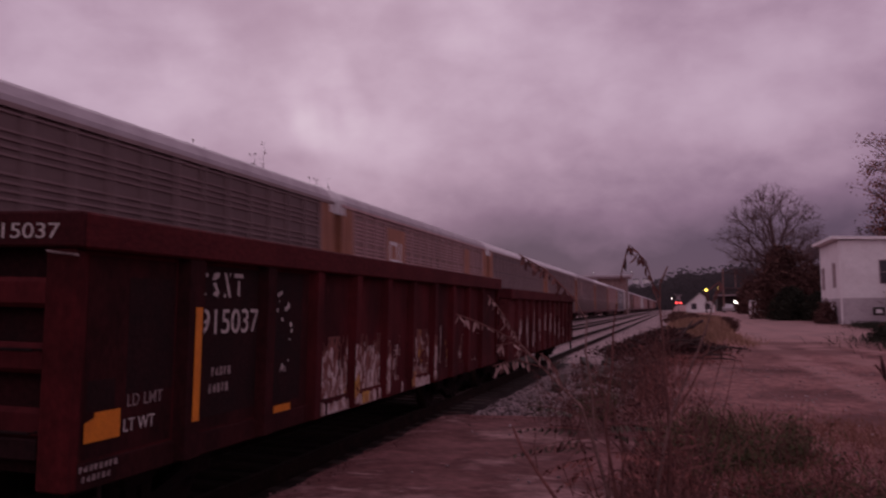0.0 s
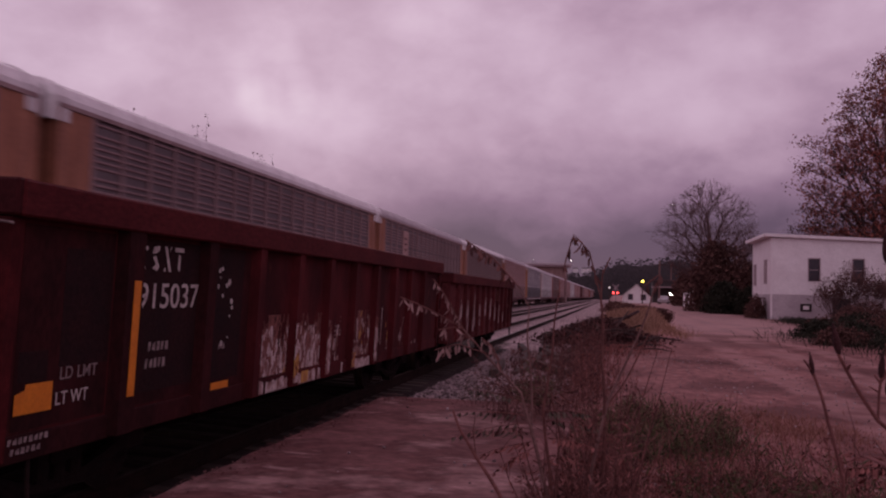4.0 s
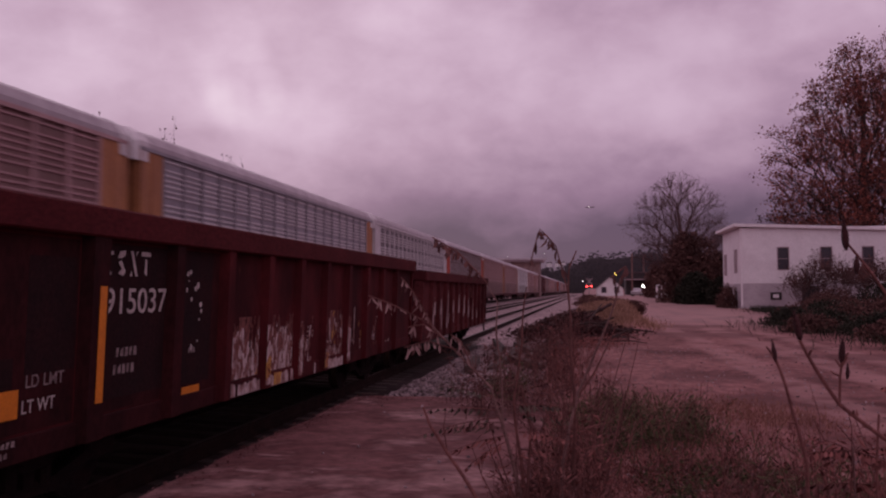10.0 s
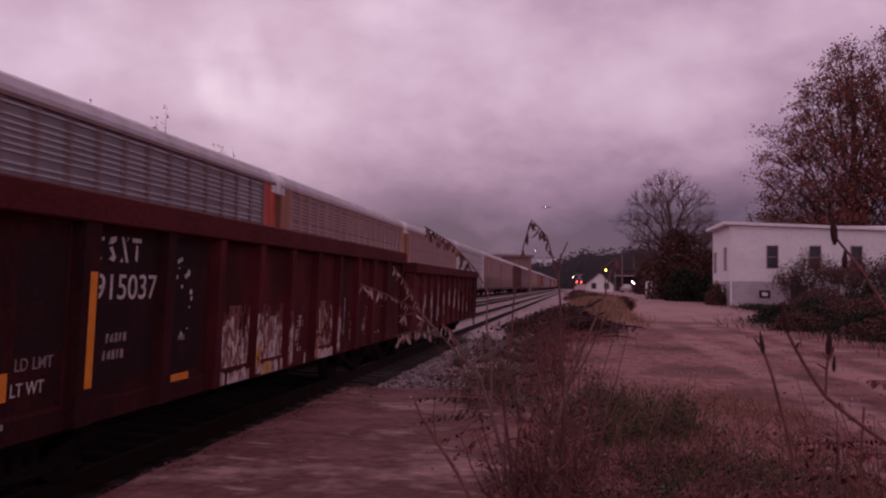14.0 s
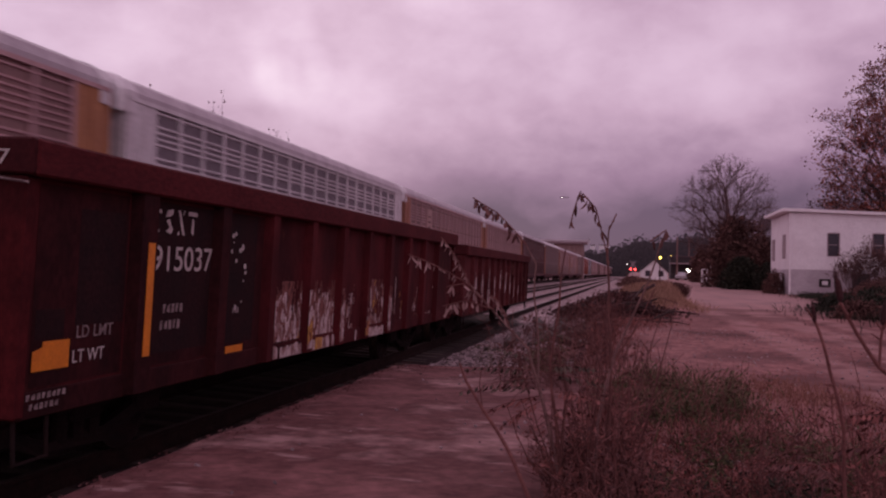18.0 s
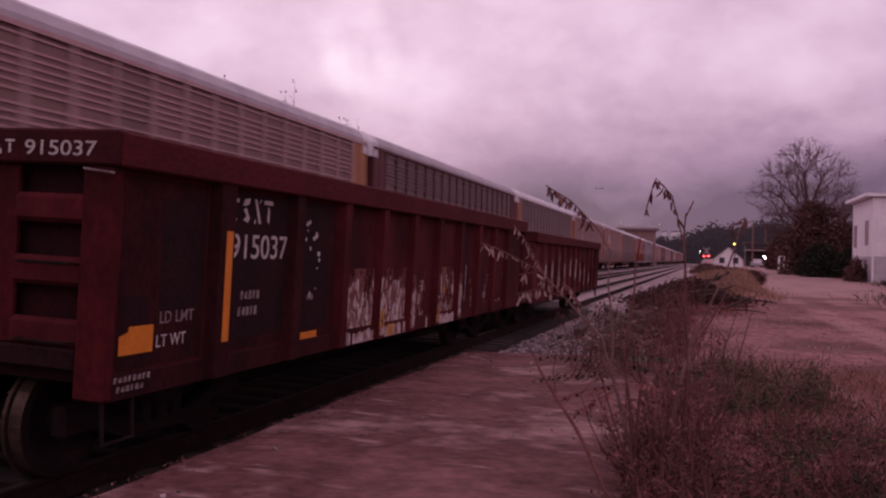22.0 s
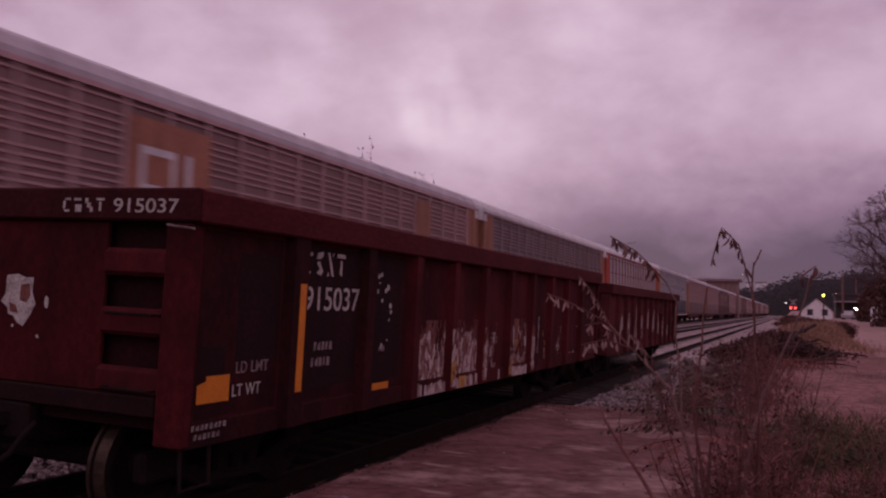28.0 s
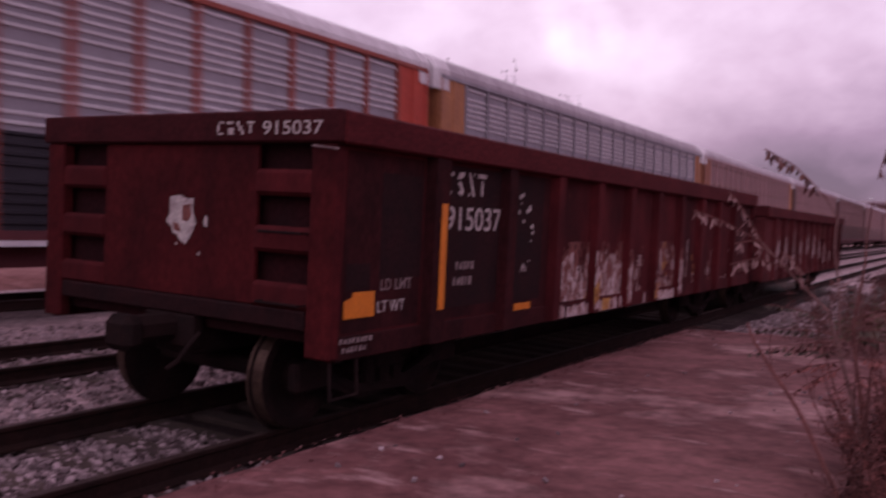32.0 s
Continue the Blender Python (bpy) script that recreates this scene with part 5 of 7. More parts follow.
for y, z0, z1 in ((70.6, 3.1, 5.0), (75.6, 3.0, 4.8)):
    w = part("window", quick("s", (BX0 - 0.01, BX0 + 0.03, y, y + 0.9, z0, z1)), M["frame"], bld, "shuttered side window")
    part("window_frame", quick("s", (BX0 - 0.04, BX0 + 0.03, y - 0.08, y, z0, z1), (BX0 - 0.04, BX0 + 0.03, y + 0.9, y + 0.98, z0, z1)), M["frame"], w)
part("doorway", quick("s", (16.3, 17.6, BY0 - 0.01, BY0 + 0.03, gz, 2.05)), M["dark_metal"], bld, "dark basement doorway")

hz = ground_z(4, 150) + 0.02
hou = thing("small_house", pose(0, 0, hz), "small white gabled house beside the crossing", "house")
bm = bmesh.new()
prof = ((1.85, 0), (6.35, 0), (6.35, 1.35), (4.15, 3.3), (1.85, 1.35))
a, b = [bm.verts.new((x, 150, z)) for x, z in prof], [bm.verts.new((x, 157, z)) for x, z in prof]
bm.faces.new(a)
bm.faces.new(b[::-1])
for i in range(5):
    bm.faces.new((a[i], a[(i + 1) % 5], b[(i + 1) % 5], b[i]))
part("wall", bm, M["siding"], hou)
bm = bmesh.new()
for s in (-1, 1):
    x = 4.12 + s * 2.5
    v = [bm.verts.new(p) for p in ((4.12, 149.7, 3.42), (x, 149.7, 1.22), (x, 157.3, 1.22), (4.12, 157.3, 3.42), (4.12, 149.7, 3.52), (x, 149.7, 1.32), (x, 157.3, 1.32), (4.12, 157.3, 3.52))]
    for f in ((0, 1, 2, 3), (4, 5, 6, 7), (0, 1, 5, 4), (1, 2, 6, 5), (2, 3, 7, 6)):
        bm.faces.new([v[i] for i in f])
part("roof", bm, M["shingle"], hou, "dark shingled gable roof")
for x in (2.7, 4.9):
    w = part("window", quick("s", (x, x + 0.75, 149.95, 150.02, 0.55, 1.5)), M["glass"], hou, "dark window")
    part("window_frame", quick("s", (x - 0.08, x, 149.93, 150, 0.5, 1.55), (x + 0.75, x + 0.83, 149.93, 150, 0.5, 1.55), (x, x + 0.75, 149.93, 150, 1.5, 1.58)), M["frame"], w)

shed = thing("roadside_shed", pose(10.5, 120, ground_z(10.5, 120)), "narrow pale shed with a door beside the lane", "shed")
part("wall", quick("s", (-0.8, 0.9, 0, 2.5, 0, 2.3)), M["siding"], shed)
part("roof", quick("s", (-0.95, 1.05, -0.15, 2.65, 2.3, 2.45)), M["shingle"], shed)
part("door", quick("s", (-0.1, 0.7, -0.04, 0.01, 0, 1.95)), M["roof_trim"], shed, "white door")
shop = thing("garage_building", pose(9.3, 170, ground_z(9.3, 170)), "dim garage with a lit canopy across the lane", "building")
part("wall", quick("s", (-1.5, 9, 0, 8, 0, 4.2)), M["asphalt"], shop)
part("roof", quick("s", (-1.8, 9.3, -0.3, 8.3, 4.2, 4.5)), M["shingle"], shop)
part("canopy", quick("s", (-1.8, 3.2, -3.0, 0, 2.9, 3.1)), M["frame"], shop, "dull canopy")
part("door", quick("s", (0.2, 2.6, -0.05, 0, 0, 2.5)), M["dark_metal"], shop, "dark roller door")

# highway overpass in the distance, behind the train
ov = thing("overpass", pose(-14, 235, 0), "pale concrete overpass crossing above the tracks", "bridge")
part("deck", quick("s", (-40, 2.4, 0, 9, 9.75, 10.3)), M["frame"], ov, "dull girders under the deck")
part("parapet", quick("s", (-40, 3.4, -0.45, -0.1, 10.25, 10.75)), M["block"], ov, "pale parapet")
part("abutment", quick("s", (-6.6, 1.4, 1, 8, 0, 9.75)), BROWN, ov, "rust-stained abutment")
for x in (-7.5, 2.9):
    bm = bmesh.new()
    tube(bm, [(x, -0.3, 10.7), (x, -0.3, 11.5)], 0.07, 6)
    k = part("lamp_stem", bm, M["galvanised"], ov)
    bm = bmesh.new()
    bmesh.ops.create_icosphere(bm, subdivisions=1, radius=0.055, matrix=pose(x, -0.3, 11.5))
    part("bulb", bm, M["lamp_white"], k, "glowing lamp head")


# ---------------------------------------------------------------- lamps, signal, parked car
def lamp_post(name, x, y, h, head, label, arm=0.6, r=0.21):
    z = ground_z(x, y)
    t = thing(name, pose(x, y, z), label, "street lamp")
    bm = bmesh.new()
    tube(bm, [(0, 0, 0), (0, 0, h)], [0.11, 0.07], 8)
    part("pole", bm, M["bark"], t)
    bm = bmesh.new()
    tube(bm, [(0, 0, h - 0.1), (0, -arm, h + 0.05)], 0.03, 6)
    part("arm", bm, M["galvanised"], t)
    bm = bmesh.new()
    bmesh.ops.create_icosphere(bm, subdivisions=1, radius=r, matrix=pose(0, -arm, h))
    part("bulb", bm, head, t, "glowing lamp head")
    return t


lamp_post("street_lamp", 4.95, 146, 3.75, M["lamp_warm"], "small warm street lamp beside the house")
lamp_post("street_lamp", 9.75, 152, 1.75, M["lamp_white"], "bright white lamp by the parked car")
lamp_post("street_lamp", 10.1, 152.4, 1.7, M["lamp_white"], "bright white lamp by the parked car")
lamp_post("street_lamp", -0.6, 190, 3.3, M["lamp_white"], "distant white lamp beside the lane", r=0.07)
lamp_post("street_lamp", 8.1, 175, 4.6, M["lamp_warm"], "distant dim lamp above the lane", r=0.06)

for x, y, h in ((7.9, 150, 7.4), (12.5, 190, 8.5)):
    pole = thing("utility_pole", pose(x, y, ground_z(x, y)), "weathered wooden utility pole with a crossarm", "utility pole", "utility poles")
    bm = bmesh.new()
    tube(bm, [(0, 0, 0), (0, 0, h)], [0.17, 0.12], 8)
    part("pole", bm, M["pale_stalk"], pole)
    part("crossarm", quick("s", (-1.1, 1.1, -0.06, 0.06, h - 0.75, h - 0.6)), M["bark"], pole)

sig = thing("crossing_signal", pose(0.5, 138, ground_z(0.5, 138)), "level crossing signal mast with red lights lit", "signal")
bm = bmesh.new()
tube(bm, [(0, 0, 0), (0, 0, 3.1)], 0.06, 8)
part("mast", bm, M["galvanised"], sig)
part("crossarm", quick("s", (-0.45, 0.45, -0.06, 0.0, 1.75, 1.85)), M["dark_metal"], sig)
for x in (-0.33, 0.33):
    bm = bmesh.new()
    tube(bm, [(x, -0.05, 1.8), (x, -0.09, 1.8)], 0.3, 16)
    k = part("target", bm, M["dark_metal"], sig, "black round backing")
    bm = bmesh.new()
    tube(bm, [(x, -0.09, 1.8), (x, -0.14, 1.8)], 0.13, 12)
    part("lens", bm, M["lamp_red"], k, "glowing red lens")
bm = bmesh.new()
for s in (-1, 1):
    v = [bm.verts.new((s * a * 0.5, -0.1 - 0.01 * s, 2.6 + a * 0.5 + o)) for a, o in ((-1, -0.1), (1, -0.1), (1, 0.1), (-1, 0.1))]
    bm.faces.new(v)
part("crossbuck", bm, M["frame"], sig, "weathered grey crossbuck")

auto = thing("parked_car", pose(8.75, 151, ground_z(8.75, 151), 0, 0, 80), "pale grey car parked under the lamps", "car")
bm = bmesh.new()
prof = ((-2.1, 0.3), (-2.15, 0.75), (-1.3, 0.9), (-0.6, 1.38), (0.9, 1.4), (1.6, 0.95), (2.15, 0.85), (2.15, 0.3))
a, b = [bm.verts.new((x, -0.82, z)) for x, z in prof], [bm.verts.new((x, 0.82, z)) for x, z in prof]
bm.faces.new(a)
bm.faces.new(b[::-1])
for i in range(8):
    bm.faces.new((a[i], a[(i + 1) % 8], b[(i + 1) % 8], b[i]))
part("body", bm, M["car_paint"], auto)
part("side_window", quick("s", (-0.55, 0.95, -0.84, 0.84, 0.95, 1.32)), M["glass"], auto)
for x in (-1.35, 1.35):
    for y in (-0.75, 0.75):
        bm = bmesh.new()
        tube(bm, [(x, y - 0.1, 0.32), (x, y + 0.1, 0.32)], 0.32, 14)
        part("wheel", bm, M["rubber"], auto)


# ---------------------------------------------------------------- trees
def branchy(bm, rr, p, d, length, r, depth, tips, spread=0.6, up=0.15, seg=6):
    pts, rad = [Vector(p)], [r]
    steps = 3
    for i in range(steps):
        d = (d + Vector((rr.uniform(-1, 1), rr.uniform(-1, 1), rr.uniform(-0.6, 1) + up)) * 0.16).normalized()
        pts.append(pts[-1] + d * length / steps)
        rad.append(r * (1 - 0.45 * (i + 1) / steps))
    tube(bm, pts, rad, seg, cap=False)
    if depth == 0:
        tips += pts[1:]
        return
    n = rr.choice((2, 3, 3)) if depth > 1 else 3
    for k in range(n):
        q = pts[rr.choice((1, 2, 3))] if k else pts[-1]
        e = (d + Vector((rr.uniform(-1, 1), rr.uniform(-1, 1), rr.uniform(-0.5, 0.8) + up)) * spread).normalized()
        branchy(bm, rr, q, e, length * rr.uniform(0.6, 0.85), max(0.010, r * 0.55), depth - 1, tips, spread, up, max(3, seg - 1))


def leaf_cards(points, rr, per, size, spread, droop=0.3):
    """Small bent leaves in clumps round the twig ends."""
    vs, fs = [], []
    for p in points:
        for _ in range(per):
            c = p + Vector((rr.gauss(0, spread), rr.gauss(0, spread), rr.gauss(0, spread * 0.8)))
            a = Vector((rr.uniform(-1, 1), rr.uniform(-1, 1), rr.uniform(-1, 1) - droop)).normalized()
            b = a.cross(Vector((rr.uniform(-1, 1), rr.uniform(-1, 1), rr.uniform(-1, 1)))).normalized()
            s = size * rr.uniform(0.6, 1.4)
            o = len(vs)
            n = a.cross(b) * s * 0.25
            vs += [c, c + a * s * 0.5 + b * s * 0.4 + n, c + a * s, c + a * s * 0.5 - b * s * 0.4 + n]
            fs += [(o, o + 1, o + 2), (o, o + 2, o + 3)]
    return vs, fs


def tree(name, x, y, h, r, limbs, depth, leaf, per, size, spread, seed, label, category="tree", up=0.15, open_=0.6, base=0.25, bark="bark"):
    rr = random.Random(seed)
    t = thing(name, pose(x, y, ground_z(x, y) - 0.05), label, category)
    bm = bmesh.new()
    tips = []
    top = h * base
    tube(bm, [(0, 0, 0), (rr.uniform(-0.1, 0.1), 0, top * 0.5), (rr.uniform(-0.2, 0.2), 0, top)], [r * 1.25, r, r * 0.85], 9)
    for k in range(limbs):
        a = 2 * math.pi * (k + rr.random() * 0.5) / limbs
        e = Vector((math.cos(a) * open_, math.sin(a) * open_, 1.0)).normalized()
        branchy(bm, rr, (0, 0, top * rr.uniform(0.75, 1.0)), e, h * 0.30, r * 0.6, depth, tips, open_, up)
    part("trunk", bm, M[bark], t, "bare forking trunk and limbs")
    if per:
        vs, fs = leaf_cards(tips, rr, per, size, spread)
        part("crown", polys("crown", vs, fs, leaf), None, t, "thin crown of withered leaves", kind="stuff")
    return t


def bush(name, x, y, w, d, h, n, leaf, size, seed, label):
    rr = random.Random(seed)
    t = thing(name, pose(x, y, ground_z(x, y)), label, "bush")
    bm = bmesh.new()
    pts = []
    for k in range(14):
        a = rr.uniform(0, 6.28)
        q = Vector((math.cos(a) * w * rr.uniform(0.2, 0.9), math.sin(a) * d * rr.uniform(0.2, 0.9), h * rr.uniform(0.5, 0.95)))
        tube(bm, [(q.x * 0.15, q.y * 0.15, 0), (q.x * 0.6, q.y * 0.6, q.z * 0.55), q], [0.04, 0.025, 0.008], 4, cap=False)
    part("tangle", bm, M["bark"], t, kind="stuff")
    for _ in range(n):
        a, u = rr.uniform(0, 6.28), rr.random() ** 0.5
        z = rr.random()
        k = math.sqrt(max(0.05, 1 - (max(0, z - 0.35) / 0.66) ** 2))
        lump = 1 + 0.22 * math.sin(3 * a + seed) + 0.15 * math.sin(7 * a + 5 * z)
        pts.append(Vector((math.cos(a) * w * u * k * lump, math.sin(a) * d * u * k * lump, z * h * (0.85 + 0.2 * math.sin(4 * a + seed)) + 0.05)))
    vs, fs = leaf_cards(pts, rr, 3, size, size * 0.8)
    part("foliage", polys("foliage", vs, fs, leaf), None, t, kind="stuff")
    return t


def grow(bm, rr, pts, start, r_tip, tips, power, lean=0.38):
    """Limbs that fork again and again until each twig end is reached; thickness follows the number of twigs carried."""
    n = len(pts)
    if n == 1:
        mid = start.lerp(pts[0], 0.5) + Vector((rr.gauss(0, 0.05), rr.gauss(0, 0.05), rr.gauss(0.02, 0.05)))
        tube(bm, [start, mid, pts[0]], [r_tip * 1.1, r_tip * 0.8, r_tip * 0.4], 3, cap=False)
        tips.extend((mid, pts[0]))
        return
    c = sum(pts, Vector()) / n
    end = start.lerp(c, lean * rr.uniform(0.8, 1.2))
    reach = (end - start).length
    end += Vector((rr.gauss(0, 0.07), rr.gauss(0, 0.07), rr.gauss(0, 0.05))) * reach
    mid = start.lerp(end, 0.5) + Vector((rr.gauss(0, 0.05), rr.gauss(0, 0.05), rr.gauss(0, 0.04))) * reach
    r = r_tip * n ** power
    tube(bm, [start, mid, end], [r, r * 0.95, r * 0.88], 6 if n > 60 else 4 if n > 6 else 3, cap=False)
    spread = [max(p[k] for p in pts) - min(p[k] for p in pts) for k in range(3)]
    spread[2] *= 0.7
    k = max(range(3), key=lambda i: spread[i] * rr.uniform(0.7, 1.0))
    pts = sorted(pts, key=lambda p: p[k])
    cut = min(n - 1, max(1, int(n * rr.uniform(0.35, 0.65))))
    grow(bm, rr, pts[:cut], end, r_tip, tips, power, lean)
    grow(bm, rr, pts[cut:], end, r_tip, tips, power, lean)
    if n > 40 and rr.random() < 0.5:
        tips.append(end)


def crowned_tree(x, y, rings, fork, twigs, r_tip, leaf, per, size, spread, seed, label, bark="bark", power=0.38, gaps=-0.06):
    """A tree whose crown fills rings of (height, radius); the trunk forks at the given height."""
    rr = random.Random(seed)
    t = thing("tree", pose(x, y, ground_z(x, y) - 0.05), label, "tree")
    lo, hi = rings[0][0], rings[-1][0]
    pts = []
    while len(pts) < twigs:
        z = rr.uniform(lo, hi)
        i = next(k for k in range(1, len(rings)) if rings[k][0] >= z)
        (za, ra), (zb, rb) = rings[i - 1], rings[i]
        rad = ra + (rb - ra) * (z - za) / (zb - za)
        if rr.random() > (rad / max(r for _, r in rings)) ** 1.2:
            continue
        a = rr.uniform(0, 6.283)
        lump = 1 + 0.42 * noise.noise((2.2 * math.cos(a) + seed, 2.2 * math.sin(a), z * 0.42))
        q = Vector((math.cos(a), math.sin(a), 0)) * rad * lump * rr.random() ** 0.42
        if noise.noise((q.x * 0.45, q.y * 0.45, z * 0.75 + seed)) < gaps:
            continue
        pts.append(q + Vector((0, 0, z)))
    bm = bmesh.new()
    r = r_tip * twigs ** (power + 0.04)
    tube(bm, [(0, 0, 0), (0.05, 0, fork * 0.5), (0, 0.05, fork)], [r * 1.4, r * 1.1, r], 9)
    tips = []
    turn = rr.uniform(0, 6.28)
    bands = 5
    starts = []
    for k in range(bands):
        zc = lo + (k + 0.5) * (hi - lo) / bands
        rad = next(ra + (rb - ra) * (zc - za) / (zb - za) for (za, ra), (zb, rb) in zip(rings, rings[1:]) if zb >= zc)
        starts.append(max(fork * 0.85, zc - 0.62 * rad - 0.1 * (hi - lo)))
    lead = [Vector((0.02 * z * math.sin(z), 0.02 * z * math.cos(1.3 * z), z)) for z in [fork] + starts[1:]]
    tube(bm, lead, [r * (1 - 0.15 * k) for k in range(bands)], 7)
    limbs = {}
    for q in pts:
        k = min(bands - 1, int((q.z - lo) / (hi - lo) * bands))
        limbs.setdefault((k, int(((math.atan2(q.y, q.x) + turn + 0.7 * k) % 6.283) / 6.284 * 5)), []).append(q)
    for (k, _), group in sorted(limbs.items()):
        z = starts[k] - rr.uniform(0, 0.12) * (hi - lo) * (k > 0)
        z = max(fork * 0.8, z)
        i = next((j for j in range(1, bands) if lead[j].z >= z), bands - 1)
        p, q = lead[i - 1], lead[i]
        grow(bm, rr, group, p.lerp(q, min(1, max(0, (z - p.z) / max(0.01, q.z - p.z)))), r_tip, tips, power)
    part("trunk", bm, M[bark], t, "forking trunk, limbs and fine twigs")
    held = [q for q in tips if noise.noise((q.x * 0.55 + seed, q.y * 0.55, q.z * 0.8)) > -0.26]
    vs, fs = leaf_cards(held, rr, per, size, spread)
    part("crown", polys("crown", vs, fs, leaf), None, t, "thin crown of withered leaves", kind="stuff")
    return t


crowned_tree(25.8, 85, ((5.0, 5.5), (8, 8.4), (12, 9.0), (16, 7.8), (20, 5.6), (23, 3.2), (25.6, 0.6)), 2.5, 2100, 0.020, M["leaf_rust"], 8, 0.20, 0.34, 21, "tall autumn tree with thinning rust-red leaves")
crowned_tree(31.5, 88, ((6, 5.5), (10, 8.5), (16, 9.0), (21, 7.2), (25, 4.0), (28, 0.8)), 4.5, 1700, 0.020, M["leaf_rust"], 8, 0.20, 0.34, 22, "tall autumn tree with thinning rust-red leaves")
crowned_tree(23.5, 93, ((2.5, 4.0), (6, 7.0), (9.5, 6.0), (12.5, 2.0)), 1.8, 650, 0.015, M["leaf_brown"], 6, 0.22, 0.30, 23, "low spreading tree with dense brown leaves")
crowned_tree(10.3, 97, ((3.6, 3.4), (6.0, 5.3), (8.8, 5.6), (11.5, 4.6), (13.5, 2.8), (14.7, 0.7)), 2.4, 3600, 0.0125, M["leaf_brown"], 1, 0.10, 0.2, 31, "bare broad-crowned tree behind the bushes", bark="twig", power=0.37, gaps=-0.35)
tree("tree", 14.0, 108, 9.5, 0.22, 6, 5, M["leaf_brown"], 1, 0.12, 0.3, 33, "small bare tree behind the building", up=0.15, open_=0.8, base=0.2, bark="twig")
bush("thicket", 10.6, 93, 2.9, 2.5, 7.2, 3200, M["leaf_brown"], 0.30, 41, "dense brown thicket under the bare tree")
bush("thicket", 10.4, 128, 1.6, 2.0, 5.0, 1400, M["leaf_brown"], 0.34, 42, "brown thicket along the lane")
bush("thicket", 14.5, 96, 2.6, 2.0, 5.2, 1500, M["leaf_brown"], 0.30, 43, "brown thicket beside the building")
bush("evergreen_bush", 10.2, 84, 1.6, 1.5, 2.9, 2400, M["leaf_dark"], 0.20, 44, "dark evergreen bush beside the lane")
bush("evergreen_bush", 12.4, 82, 1.5, 1.3, 2.4, 1500, M["leaf_dark"], 0.18, 45, "dark evergreen bush beside the lane")
bush("evergreen_bush", 11.2, 71, 0.9, 0.8, 1.6, 700, M["leaf_brown"], 0.14, 46, "low brown bush at the building's corner")
for i, (x, y, w, h) in enumerate(((16.8, 62, 1.9, 1.5), (19.5, 60, 2.4, 1.8), (22.5, 58, 2.6, 2.0), (9.6, 41, 1.3, 0.6), (11.4, 43, 1.8, 0.95), (13.8, 42, 2.2, 1.15), (12.8, 47.5, 2.4, 1.1), (16.5, 46, 2.6, 1.3), (20, 48, 3, 1.5))):
    bush("bush", x, y, w, w * 0.7, h, 1000, M["leaf_dark"] if i % 3 == 1 else M["leaf_brown"], 0.12, 50 + i, "dark brown scrub beside the lane")
for i, (x, y, w, h) in enumerate(((8.0, 33, 0.9, 0.55), (9.3, 35.5, 1.2, 0.75), (10.6, 38, 1.4, 0.85), (9.9, 31, 1.2, 0.7), (11.4, 34, 1.4, 0.85), (8.9, 40, 1.0, 0.7), (8.4, 21.5, 0.9, 0.5), (9.6, 23.5, 1.2, 0.7), (10.6, 21.5, 1.2, 0.7), (11.2, 26.5, 1.5, 0.9), (9.2, 27.5, 1.0, 0.6), (12.6, 24, 1.5, 0.9), (12.6, 29, 1.2, 0.8), (14.2, 32, 1.3, 0.9), (16.2, 30, 1.5, 1.0), (13.0, 36, 1.4, 0.8), (15.6, 37, 1.7, 1.0), (18.6, 35, 2.0, 1.2))):
    bush("bush", x, y, w, w * 0.8, h, 800, M["leaf_dark"] if i % 2 else M["leaf_brown"], 0.10, 90 + i, "low dark scrub beside the lane")
for i, (x, y, h) in enumerate(((15.6, 65.5, 3.6), (17.2, 64.5, 4.4), (18.4, 62.5, 3.9), (19.6, 63, 4.2), (21.0, 61.5, 4.0), (22.2, 62, 4.6), (23.4, 60, 4.2), (24.6, 61, 4.3))):
    tree("shrub", x, y, h, 0.05, 9, 4, M["leaf_brown"], 1, 0.11, 0.2, 60 + i, "leggy bare shrub with grey-brown twigs", "shrub", up=0.2, open_=0.8, base=0.08, bark="twig")
for i, (x, y) in enumerate(((-20, 30), (-20.5, 33), (-19.8, 36.2), (-20.2, 39), (-20.6, 41.5), (-19.9, 44))):
    tree("sapling", x, y, 7.25 + 0.3 * (i % 3), 0.05, 5, 2, M["leaf_brown"], 2, 0.12, 0.10, 70 + i, "slender bare sapling behind the tracks", "tree", up=0.6, open_=0.28, base=0.5)

for i, (x, y, w, h) in enumerate(((0.3, 40.5, 0.8, 0.2), (1.3, 41.5, 0.9, 0.22), (0.7, 44, 1.0, 0.24), (1.6, 46, 0.8, 0.22), (0.2, 47.5, 0.8, 0.24), (2.1, 40, 0.5, 0.4), (2.3, 43.5, 0.5, 0.4))):
    bush("bush", x, y, w, w * 1.2, h, 700, M["leaf_brown"], 0.07, 130 + i, "brown dead scrub on the earth mound")

# wooded hills
rr = random.Random(77)
vs, fs = [], []
